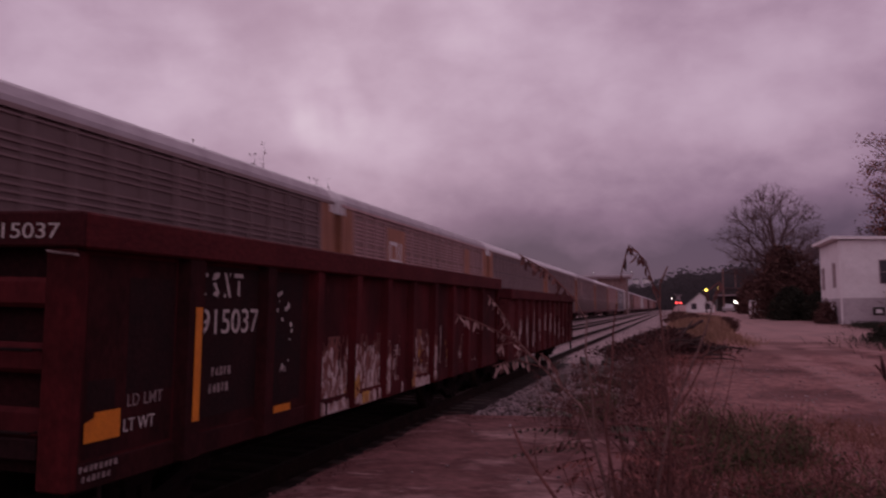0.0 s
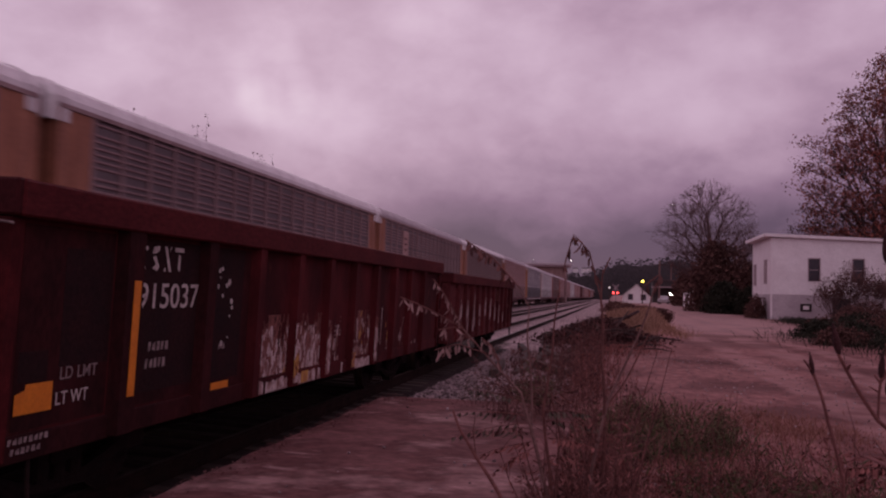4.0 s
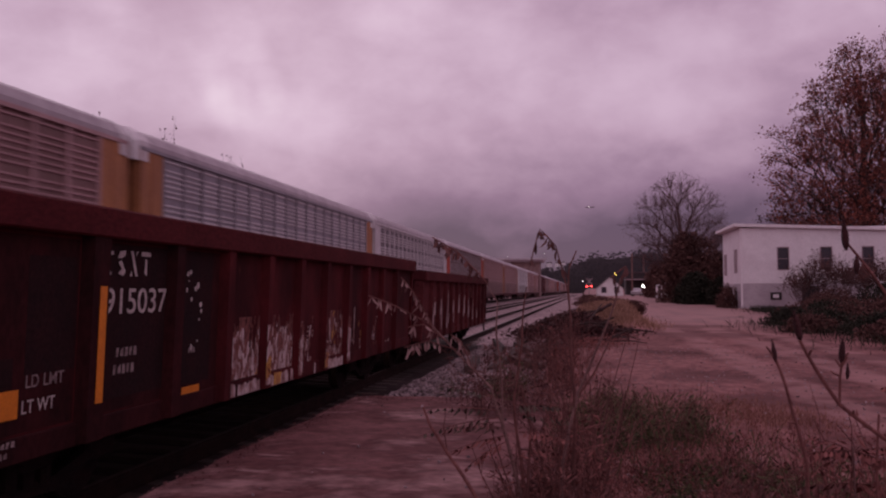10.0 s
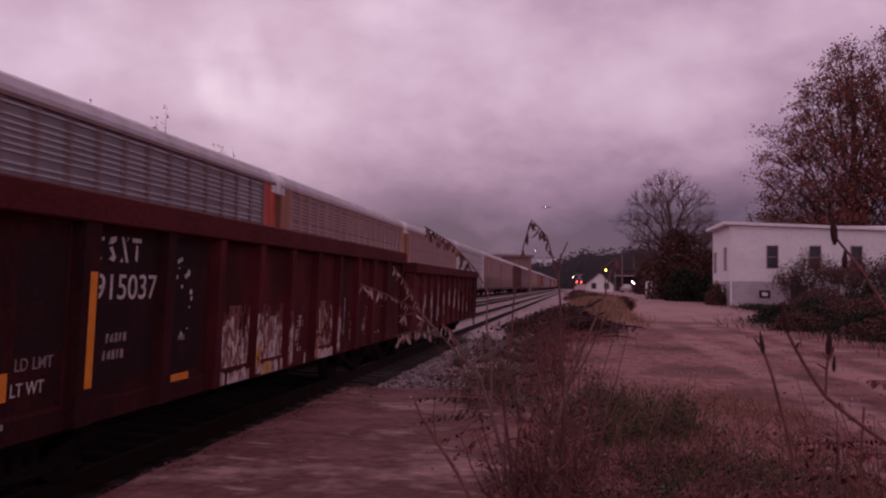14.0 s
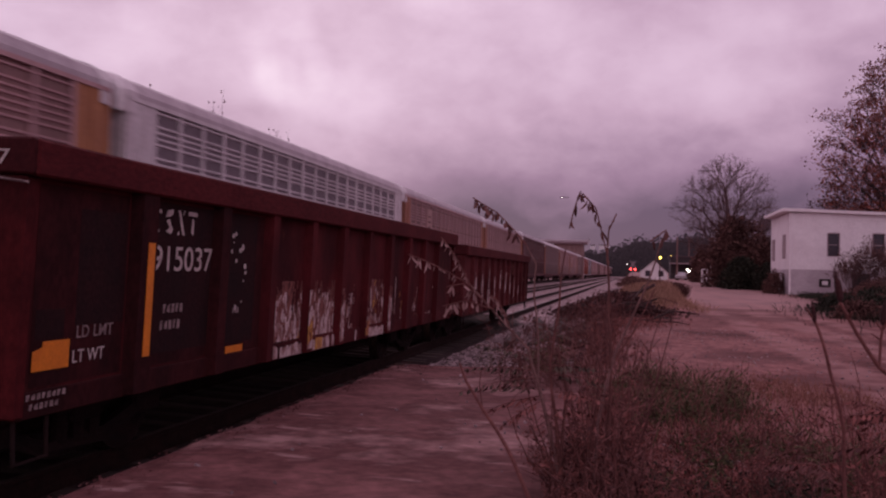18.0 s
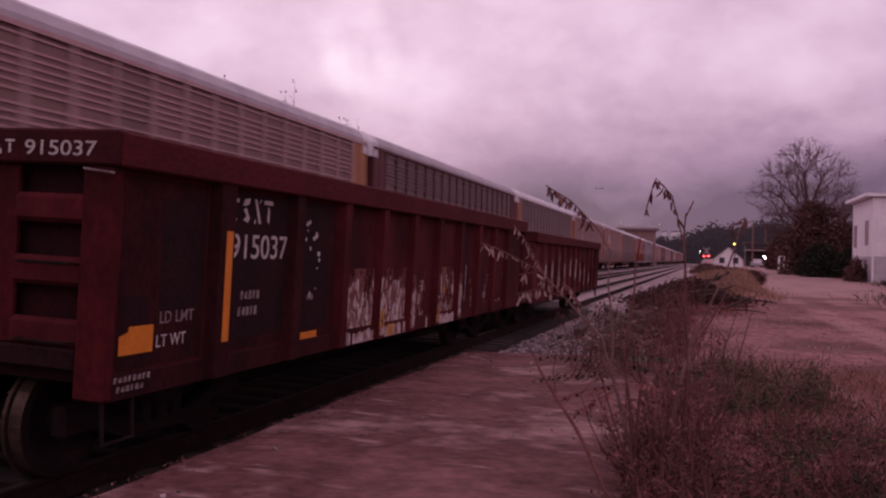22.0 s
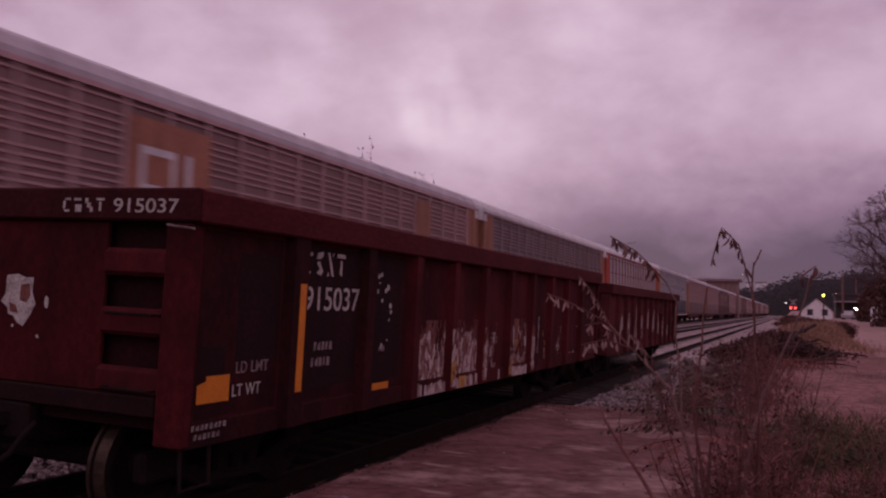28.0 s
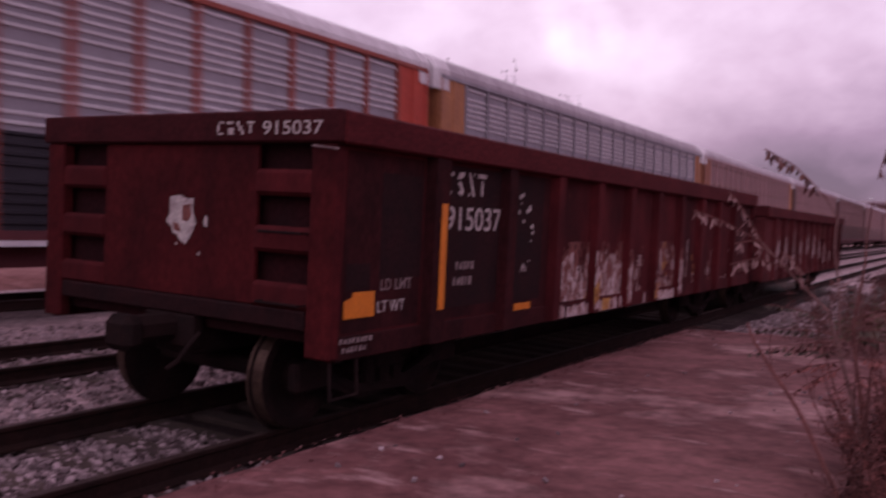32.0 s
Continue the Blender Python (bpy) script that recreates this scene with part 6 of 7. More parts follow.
for _ in range(26000):
    x = rr.uniform(-260, 420)
    y = rr.uniform(560, 760)
    ridge = 20.4 + 8 * smooth(-60, 60, x) + 3 * math.sin(x * 0.045) + 2.2 * math.sin(x * 0.13 + 1)
    z = rr.uniform(0, 1) ** 0.6 * ridge
    s = rr.uniform(0.4, 1.05)
    o = len(vs)
    n = 7
    vs += [(x + s * rr.uniform(0.7, 1.2) * math.cos(6.28 * k / n), y + 1.2 * s * math.sin(6.28 * k / n) + rr.uniform(-0.3, 0.3), z + s * 0.8 * rr.uniform(0.6, 1.15) * math.sin(6.28 * k / n)) for k in range(n)]
    vs.append((x, y - 0.12, z + 0.1))
    fs += [(o + k, o + (k + 1) % n, o + n) for k in range(n)]
tagged(new("wooded_hill", polys("wooded_hill", vs, fs, M["hill"])), "dark wooded ridge along the horizon", "hill", kind="stuff")
bm = bmesh.new()
prev = None
for i in range(260):
    x = -300 + i * 3
    z = 19.9 + 8 * smooth(-60, 60, x) + 3 * math.sin(x * 0.045) + 2.2 * math.sin(x * 0.13 + 1) + 0.5 * noise.noise((x * 0.3, 0, 0))
    cur = [bm.verts.new((x, 640, -2)), bm.verts.new((x, 700, z)), bm.verts.new((x, 900, z * 0.9))]
    if prev:
        for k in range(2):
            bm.faces.new((prev[k], prev[k + 1], cur[k + 1], cur[k]))
    prev = cur
tagged(new("backdrop_hill", to_mesh("backdrop_hill", bm, M["hill"])), "bare ground of the wooded ridge", "hill", kind="structure")
for i, x in enumerate((-46, -40, -31, -24, -20)):
    h = thing("hilltop_house", pose(x, 690, 21.3 + 0.2 * i), "tiny pale house on the ridge", "house", "hilltop houses")
    part("wall", quick("s", (0, 3.6, 0, 3, -1, 2.4)), M["siding"], h)
    part("roof", quick("s", (-0.3, 3.9, -0.3, 3.3, 2.4, 3.0)), M["shingle"], h)


# ---------------------------------------------------------------- weeds of the foreground
def bend(p, q, rr, n=5, sag=0.05):
    p, q = Vector(p), Vector(q)
    off = Vector((rr.uniform(-1, 1), rr.uniform(-1, 1), rr.uniform(-0.3, 0.3))) * sag * (q - p).length
    return [p.lerp(q, i / n) + off * math.sin(math.pi * i / n) for i in range(n + 1)]


def leaflet(vs, fs, c, a, b, ln, wd):
    o = len(vs)
    n = a.cross(b).normalized() * wd * 0.3
    vs += [c, c + a * ln * 0.45 + b * wd * 0.5 + n, c + a * ln, c + a * ln * 0.45 - b * wd * 0.5 + n]
    fs += [(o, o + 1, o + 2), (o, o + 2, o + 3)]


def frond(vs, fs, pts, rr, n, ln, wd):
    """Withered leaflets hanging along a stalk, curled and with gaps."""
    for i in range(n):
        k = min(0.999, 0.2 + 0.8 * (i + rr.uniform(-0.35, 0.35)) / n) * (len(pts) - 1)
        j = min(int(k), len(pts) - 2)
        c = pts[j].lerp(pts[j + 1], k - j)
        for s in (-1, 1):
            if rr.random() < 0.3:
                continue
            a = Vector((s * rr.uniform(-0.05, 0.45), rr.uniform(-0.4, 0.4), -rr.uniform(0.5, 1.2))).normalized()
            b = a.cross(Vector((rr.uniform(-1, 1), 1, rr.uniform(-0.3, 0.3)))).normalized()
            le = ln * rr.uniform(0.55, 1.55)
            w = wd * rr.uniform(0.6, 1.3)
            curl = Vector((rr.uniform(-0.35, 0.35), rr.uniform(-0.35, 0.35), rr.uniform(-0.1, 0.3))) * le
            o = len(vs)
            vs += [c, c + a * le * 0.35 + b * w * 0.5, c + a * le * 0.35 - b * w * 0.5, c + a * le * 0.72 + b * w * 0.42 + curl * 0.4, c + a * le * 0.72 - b * w * 0.42 + curl * 0.4, c + a * le + curl]
            fs += [(o, o + 1, o + 2), (o + 1, o + 3, o + 4, o + 2), (o + 3, o + 5, o + 4)]


def spray(vs, fs, bm, p, d, rr, n, ln):
    """A feather-shaped leaf: a drooping rib with leaflets out to both sides."""
    pts = [Vector(p)]
    d = Vector(d)
    for i in range(6):
        d = d + Vector((rr.gauss(0, 0.03), rr.gauss(0, 0.03), -0.05)) * d.length
        pts.append(pts[-1] + d / 6)
    tube(bm, pts, [0.0035 - 0.0004 * i for i in range(7)], 4, cap=False)
    side = Vector((-d.y, d.x, 0)).normalized()
    for i in range(n):
        k = (0.15 + 0.85 * i / n) * 6
        j = min(int(k), 5)
        c = pts[j].lerp(pts[j + 1], k - j)
        for sgn in (-1, 1):
            if rr.random() < 0.12:
                continue
            a = (side * sgn + d.normalized() * 0.5 + Vector((0, 0, rr.uniform(-1.0, -0.15)))).normalized()
            leaflet(vs, fs, c, a, a.cross(Vector((rr.gauss(0, 0.3), rr.gauss(0, 0.3), 1))).normalized(), ln * rr.uniform(0.7, 1.2) * (1.1 - 0.5 * i / n), ln * 0.3)


def sapling(name, base, stems, fronds, seed, label, sprays=()):
    """A leggy sapling: named stems from its base, some with a frond of leaflets."""
    rr = random.Random(seed)
    t = thing(name, pose(*base), label, "sapling")
    o = Vector(base)
    for k, (pts, r0, r1) in enumerate(stems):
        bm = bmesh.new()
        ps = []
        for a, b in zip(pts, pts[1:]):
            seg = bend(Vector(a) - o, Vector(b) - o, rr, 4, 0.03)
            ps += seg if not ps else seg[1:]
        tube(bm, ps, [r0 + (r1 - r0) * i / (len(ps) - 1) for i in range(len(ps))], 6)
        part("stem", bm, M["stalk"] if k % 4 else M["pale_stalk"], t)
    for pts, n, ln in fronds:
        bm = bmesh.new()
        ps = []
        for a, b in zip(pts, pts[1:]):
            seg = bend(Vector(a) - o, Vector(b) - o, rr, 4, 0.03)
            ps += seg if not ps else seg[1:]
        tube(bm, ps, 0.004, 4)
        vs, fs = [], []
        frond(vs, fs, ps, rr, n, ln, ln * 0.28)
        f = part("frond_stalk", bm, M["stalk"], t)
        part("foliage", polys("leaflets", vs, fs, M["leaflet"] if pts[0][0] < -0.7 else M["wither"]), None, f, "withered hanging leaflets", kind="stuff")
    for p, d, key in sprays:
        bm = bmesh.new()
        vs, fs = [], []
        spray(vs, fs, bm, Vector(p) - o, d, rr, 9, 0.075)
        f = part("leaf_rib", bm, M["stalk"], t)
        part("foliage", polys("leaflets", vs, fs, M[key]), None, f, "dull feathery leaflets", kind="stuff")
    return t


Y = 5.0
ROOT = (-0.40, Y, 0.15)
sapling("sumac_sapling", (-0.40, Y, 0.2),
        [([ROOT, (-0.40, Y, 0.40), (-0.54, Y, 0.96), (-0.60, Y, 1.15), (-0.95, Y, 1.51)], 0.017, 0.005),
         ([ROOT, (-0.43, Y, 0.75), (-0.47, Y, 1.07), (-0.42, Y, 1.42), (-0.39, Y, 1.74)], 0.013, 0.004),
         ([ROOT, (-0.37, Y, 0.92), (-0.43, Y, 1.16)], 0.010, 0.005),
         ([(-0.17, Y, 0.15), (-0.12, Y, 0.94), (-0.14, Y, 1.36), (-0.15, Y, 1.70), (-0.14, Y, 1.88)], 0.012, 0.004),
         ([(-0.22, Y, 0.15), (-0.19, Y, 0.72), (-0.10, Y, 1.13), (0.02, Y, 1.41), (0.12, Y, 1.67), (0.147, Y, 1.79)], 0.012, 0.003),
         ([(-0.12, Y, 1.09), (0.0, Y, 1.26), (0.12, Y, 1.52)], 0.007, 0.003),
         ([(-0.40, 4.5, 0.15), (-0.62, 4.5, 0.62), (-0.78, 4.5, 0.86), (-0.87, 4.5, 1.0), (-0.91, 4.5, 1.10)], 0.014, 0.006),
         ([(-0.24, Y, 0.15), (-0.20, Y, 0.83), (-0.18, Y, 1.08)], 0.009, 0.004),
         ([(-0.54, Y, 0.91), (-0.57, Y, 1.46), (-0.56, Y, 1.65), (-0.62, Y, 1.76)], 0.007, 0.003),
         ([(-0.78, 4.5, 0.86), (-0.80, 4.5, 1.0), (-0.79, 4.5, 1.08)], 0.004, 0.002),
         ([(0.05, Y, 0.2), (0.06, Y, 0.4), (0.08, Y, 0.62)], 0.007, 0.003)],
        [([(-0.14, Y, 1.66), (-0.22, Y, 1.98), (-0.31, Y, 2.08), (-0.37, Y, 1.86)], 13, 0.070),
         ([(-0.62, Y, 1.76), (-0.80, Y, 1.95), (-0.95, Y, 2.04)], 14, 0.070),
         ([(0.147, Y, 1.75), (0.18, Y, 1.86), (0.09, Y, 1.79)], 6, 0.055),
         ([(-0.14, Y, 1.86), (-0.10, Y, 1.95)], 2, 0.045),
         ([(-0.95, Y, 1.51), (-1.18, Y, 1.63), (-1.34, Y, 1.69)], 14, 0.05),
         ([(-0.95, Y, 1.51), (-1.04, Y, 1.67), (-1.14, Y, 1.80)], 14, 0.054),
         ([(-0.80, Y, 1.37), (-0.98, Y, 1.42), (-1.12, Y, 1.38)], 9, 0.075),
         ([(-0.86, Y, 1.42), (-1.0, Y, 1.52), (-1.10, Y, 1.50)], 8, 0.06), ([(-0.72, Y, 1.28), (-0.78, Y, 1.42), (-0.84, Y, 1.46)], 7, 0.06)],
        3, "leggy sumac sapling with withered hanging leaflets",
        [((-0.56, Y, 1.02), (-0.42, 0.05, 0.06), "dull_leaf"), ((-0.58, Y, 1.10), (-0.36, -0.12, 0.14), "dull_leaf"), ((-0.55, Y, 0.98), (-0.46, -0.15, -0.02), "dull_leaf"),
         ((-0.52, Y, 0.92), (-0.34, 0.2, 0.02), "dull_leaf"), ((-0.54, Y, 0.95), (-0.30, -0.25, 0.05), "wither"), ((-0.47, Y, 1.05), (0.26, -0.1, 0.06), "dull_leaf"),
         ((-0.46, Y, 1.0), (0.30, 0.15, 0.0), "dull_leaf"), ((-0.50, Y, 0.85), (-0.30, -0.05, -0.12), "russet"), ((-0.45, Y, 1.12), (0.2, 0.1, 0.1), "wither"),
         ((-0.44, Y, 0.9), (0.28, -0.15, 0.04), "russet"), ((-0.43, Y, 0.8), (0.3, 0.1, 0.0), "russet"), ((-0.50, Y, 0.88), (-0.42, 0.12, -0.08), "russet")])


def seed_head(bm, p, q, r):
    pts = [Vector(p).lerp(Vector(q), k / 6) for k in range(7)]
    tube(bm, pts, [r * 0.3, r * 0.85, r, r * 0.95, r * 0.75, r * 0.45, r * 0.1], 8)
    rr = random.Random(int(p[0] * 1000))
    for _ in range(50):
        k = rr.random()
        c = Vector(p).lerp(Vector(q), k)
        d = Vector((rr.uniform(-1, 1), rr.uniform(-1, 1), rr.uniform(-0.2, 0.6))).normalized()
        rad = r * (0.95 - 0.6 * abs(k - 0.4))
        tube(bm, [c + d * rad * 0.7, c + d * (rad + r * 0.3)], [r * 0.16, r * 0.05], 3)


def sumac(name, base, stems, heads, seed, label):
    rr = random.Random(seed)
    t = thing(name, pose(*base), label, "sumac")
    o = Vector(base)
    for pts, r0, r1 in stems:
        bm = bmesh.new()
        ps = []
        for a, b in zip(pts, pts[1:]):
            seg = bend(Vector(a) - o, Vector(b) - o, rr, 4, 0.025)
            ps += seg if not ps else seg[1:]
        tube(bm, ps, [r0 + (r1 - r0) * i / (len(ps) - 1) for i in range(len(ps))], 6)
        for _ in range(5):
            j = rr.randrange(1, len(ps))
            tube(bm, [ps[j], ps[j] + Vector((rr.uniform(-0.05, 0.05), rr.uniform(-0.03, 0.03), rr.uniform(0, 0.05)))], [r1, r1 * 0.6], 4)
        part("stem", bm, M["stalk"], t)
    for p, q, r in heads:
        bm = bmesh.new()
        seed_head(bm, Vector(p) - o, Vector(q) - o, r * 0.82)
        part("seed_head", bm, M["seed"], t, "dark fuzzy seed head")
    return t


W = 4.0
sumac("staghorn_sumac", (1.34, W, 0.2),
      [([(1.36, W, 0.2), (1.30, W, 1.02), (1.04, W, 1.22), (0.88, W, 1.50)], 0.012, 0.007),
       ([(1.04, W, 1.22), (1.045, W, 1.34), (1.055, W, 1.42)], 0.006, 0.005)],
      [((0.885, W, 1.495), (0.858, W, 1.63), 0.020), ((1.052, W, 1.40), (1.060, W, 1.51), 0.017), ((1.075, W, 1.33), (1.078, W, 1.40), 0.010)], 7,
      "leaning staghorn sumac with dark fuzzy seed heads")
sumac("staghorn_sumac", (0.93, W, 0.2),
      [([(0.95, W, 0.2), (0.90, W, 0.95), (0.84, W, 1.20), (0.775, W, 1.42)], 0.009, 0.006)],
      [((0.778, W, 1.40), (0.765, W, 1.50), 0.013)], 8, "upright staghorn sumac with one dark seed head")
sumac("staghorn_sumac", (2.25, 4.6, 0.2),
      [([(2.25, 4.6, 0.2), (1.78, 4.6, 1.12), (1.46, 4.6, 1.66), (1.265, 4.6, 1.95)], 0.012, 0.006), ([(1.36, 4.6, 1.80), (1.33, 4.6, 1.78), (1.30, 4.6, 1.82)], 0.005, 0.004)],
      [((1.255, 4.6, 1.92), (1.245, 4.6, 2.08), 0.022), ((1.30, 4.6, 1.80), (1.305, 4.6, 1.90), 0.017)], 9, "tall leaning staghorn sumac with two dark seed heads")
sumac("staghorn_sumac", (1.20, W, 0.2),
      [([(1.20, W, 0.2), (1.19, W, 0.7), (1.20, W, 1.18)], 0.008, 0.005), ([(1.33, W, 0.2), (1.31, W, 0.6), (1.42, W, 1.25)], 0.008, 0.005)], [], 10, "bare upright sumac stems")


def leafy_shoot(base, stems, sprays, seed):
    sapling("sumac_shoot", base, stems, [], seed, "young sumac shoot with drooping russet leaves", sprays)


leafy_shoot((1.15, 4.1, 0.2), [([(1.15, 4.1, 0.15), (1.14, 4.1, 0.6), (1.12, 4.1, 1.02)], 0.008, 0.004)],
            [((1.12, 4.1, 1.0), d, k) for d, k in (((-0.22, -0.05, 0.03), "russet"), ((0.2, 0.05, 0.05), "russet"), ((-0.1, 0.15, -0.02), "wither"), ((0.13, -0.12, 0.0), "russet"), ((-0.16, 0.1, 0.08), "russet"))]
            + [((1.13, 4.1, 0.86), d, k) for d, k in (((-0.24, 0.06, 0.0), "wither"), ((0.22, -0.06, 0.02), "russet"), ((0.1, 0.16, -0.03), "russet"))], 12)
leafy_shoot((1.38, 4.1, 0.2), [([(1.38, 4.1, 0.15), (1.36, 4.1, 0.8), (1.40, 4.1, 1.36)], 0.008, 0.004)],
            [((1.39, 4.1, 1.27), d, k) for d, k in (((-0.14, 0.02, 0.04), "russet"), ((0.14, 0.05, 0.0), "wither"), ((-0.08, -0.12, -0.03), "russet"))]
            + [((1.37, 4.1, 0.95), d, k) for d, k in (((-0.2, 0.04, 0.04), "russet"), ((0.2, -0.05, 0.0), "russet"), ((-0.1, -0.14, 0.0), "wither"))], 13)
leafy_shoot((0.86, 4.3, 0.2), [([(0.86, 4.3, 0.15), (0.88, 4.3, 0.5), (0.86, 4.3, 0.74)], 0.007, 0.004)],
            [((0.86, 4.3, 0.72), d, k) for d, k in (((-0.2, 0.0, 0.02), "wither"), ((0.18, 0.06, 0.04), "russet"), ((0.02, -0.18, 0.0), "wither"), ((-0.08, 0.16, 0.0), "russet"))], 14)


def clump(name, x, y, w, d, h, n, leaf, seed, label, stems=14, ln=0.05, stalk="stalk", lean=0.14):
    """A tangle of stalks with small leaves up their length."""
    rr = random.Random(seed)
    z = ground_z(x, y)
    t = thing(name, pose(x, y, z - 0.03), label, "weeds")
    bm = bmesh.new()
    vs, fs = [], []
    for k in range(stems):
        bx, by = rr.gauss(0, w * 0.4), rr.gauss(0, d * 0.4)
        hh = h * rr.uniform(0.5, 1.1)
        ps = bend((bx, by, 0), (bx + rr.gauss(0, lean) * hh, by + rr.gauss(0, lean) * hh, hh), rr, 4, 0.08)
        tube(bm, ps, [0.006, 0.005, 0.004, 0.003, 0.002], 4, cap=False)
        for _ in range(2):
            j = rr.randrange(2, 5)
            q = ps[j] + Vector((rr.gauss(0, 0.09), rr.gauss(0, 0.09), rr.uniform(0.03, 0.16)))
            tube(bm, [ps[j], q], [0.003, 0.0015], 3, cap=False)
        for _ in range(n):
            j = rr.uniform(0.6, 4)
            i = min(3, int(j))
            c = ps[i].lerp(ps[i + 1], j - i)
            a = Vector((rr.uniform(-1, 1), rr.uniform(-1, 1), rr.uniform(-0.6, 0.8))).normalized()
            b = a.cross(Vector((rr.uniform(-1, 1), rr.uniform(-1, 1), 1))).normalized()
            leaflet(vs, fs, c + a * 0.02, a, b, ln * rr.uniform(0.6, 1.5), ln * rr.uniform(0.16, 0.32))
    part("tangle", bm, M[stalk], t, kind="stuff")
    if vs:
        part("foliage", polys("foliage", vs, fs, leaf), None, t, kind="stuff")
    return t


rr = random.Random(101)
# the shrub round the sapling
for i in range(9):
    clump("weed_clump", rr.gauss(-0.20, 0.16), rr.uniform(4.7, 6.2), 0.16, 0.3, rr.uniform(0.55, 0.95), 24, M["russet"] if i % 3 else M["wither"], 110 + i, "russet dry weed stalks beside the platform", 7, 0.05, lean=0.2)
for i in range(7):
    clump("weed_clump", rr.uniform(-0.34, 0.25), rr.uniform(4.4, 5.8), 0.16, 0.25, rr.uniform(0.35, 0.7), 30, M["wither"] if i % 2 else M["russet"], 360 + i, "low dark tangle of dead weeds", 12, 0.05, lean=0.35)
for i in range(6):
    clump("weed_clump", rr.uniform(-0.36, 0.06), rr.uniform(5.0, 6.6), 0.14, 0.25, rr.uniform(0.7, 1.05), 30, M["russet"] if i % 2 else M["wither"], 380 + i, "dense russet weeds with withered leaves", 9, 0.048, lean=0.25)
for i in range(4):
    clump("weed_clump", rr.uniform(-0.42, 0.0), rr.uniform(4.9, 5.6), 0.15, 0.2, rr.uniform(1.0, 1.25), 5, M["wither"], 330 + i, "tall thin dry stalks beside the platform", 4, 0.035, lean=0.2)
for i in range(5):
    clump("weed_clump", rr.uniform(-1.35, -0.6), rr.uniform(9.6, 12.4), 0.35, 0.4, rr.uniform(0.5, 0.95), 26, M["green"] if i % 2 else M["wither"], 130 + i, "dull green weeds at the platform's corner", 11, 0.085, lean=0.25)
for i in range(6):
    clump("weed_clump", rr.uniform(0.3, 1.7), rr.uniform(5.2, 8.2), 0.3, 0.35, rr.uniform(0.2, 0.45), 14, M["green"] if i % 3 == 0 else M["russet"], 150 + i, "tangled low weeds on the dirt", 11, 0.045, lean=0.3)
for i in range(8):
    clump("broad_weed", rr.uniform(0.7, 2.0), rr.uniform(4.0, 6.6), 0.25, 0.3, rr.uniform(0.3, 0.6), 15, M["green"] if i % 3 else M["wither"], 270 + i, "broad-leaved dark weeds on the dirt", 8, 0.065, lean=0.25)
for i in range(9):
    clump("sumac_shoot", 0.98 + 0.08 * i, 4.1 + 0.12 * (i % 3), 0.05, 0.08, rr.uniform(0.78, 1.0), 30, M["russet"], 290 + i, "young sumac shoots with drooping russet leaves", 3, 0.055)
for i in range(9):
    clump("weed_clump", rr.gauss(0.4, 0.4), rr.uniform(8.2, 11.6), 0.3, 0.45, rr.uniform(0.22, 0.55), 26, M["green"], 170 + i, "low dull green weeds beside the dirt", 14, 0.055, lean=0.3)
for i in range(8):
    clump("weed_clump", rr.uniform(1.1, 1.9), rr.uniform(4.2, 5.4), 0.16, 0.25, rr.uniform(0.5, 0.95), 12, M["russet"], 190 + i, "russet weed stalks round the sumac", 6)
for i in range(13):
    clump("weed_clump", rr.uniform(-0.30, 0.9), rr.uniform(3.2, 5.3), 0.22, 0.3, rr.uniform(0.2, 0.42), 30, (M["leaf_dark"], M["green"], M["russet"])[i % 3], 250 + i, "low dark green weeds beside the platform", 16, 0.045)
for i in range(6):
    clump("weed_clump", rr.uniform(-2.4, -1.0), rr.uniform(12.2, 15.5), 0.4, 0.5, rr.uniform(0.4, 0.8), 20, M["green"], 210 + i, "weeds growing out of the ballast", 12)
for i in range(20):
    clump("weed_clump", rr.uniform(-1.5, -0.2), rr.uniform(12.5, 24), 0.4, 0.5, rr.uniform(0.5, 1.3), 14, (M["russet"], M["wither"], M["rotten"])[i % 3], 230 + i, "dry stalks with withered leaves beside the siding", 11, 0.07)


def grass_field(name, spots, n, h, leaf, seed, label):
    rr = random.Random(seed)
    vs, fs = [], []
    for _ in range(n):
        cx, cy, sx, sy = rr.choice(spots)
        x, y = rr.gauss(cx, sx), rr.gauss(cy, sy)
        if x < -0.5 and y < 11.6:
            continue
        z = ground_z(x, y) - 0.01
        hh = h * rr.uniform(0.4, 1.3)
        a = rr.uniform(0, 6.28)
        w = 0.0016 + 0.002 * rr.random() + 0.00035 * y
        dx, dy = math.cos(a) * w, math.sin(a) * w
        lx, ly = rr.gauss(0, 0.35) * hh, rr.gauss(0, 0.35) * hh
        o = len(vs)
        vs += [(x - dx, y - dy, z), (x + dx, y + dy, z), (x + lx * 0.5 + dx * 0.6, y + ly * 0.5 + dy * 0.6, z + hh * 0.6), (x + lx, y + ly, z + hh)]
        fs += [(o, o + 1, o + 2), (o, o + 2, o + 3)]
    tagged(new(name, polys(name, vs, fs, leaf)), label, "grass", kind="stuff")


grass_field("dry_grass", [(0.2, 7, 0.5, 1.5), (1.4, 7.5, 0.7, 1.5), (0.8, 5, 0.5, 0.8), (0.4, 9.5, 0.6, 1.5)], 1600, 0.13, M["russet"], 301, "short russet grass along the platform")
grass_field("tan_grass", [(1.75, 11.4, 0.35, 0.8), (2.2, 10.8, 0.35, 0.7)], 2600, 0.075, M["tan_tuft"], 306, "tan patch of short dry grass")
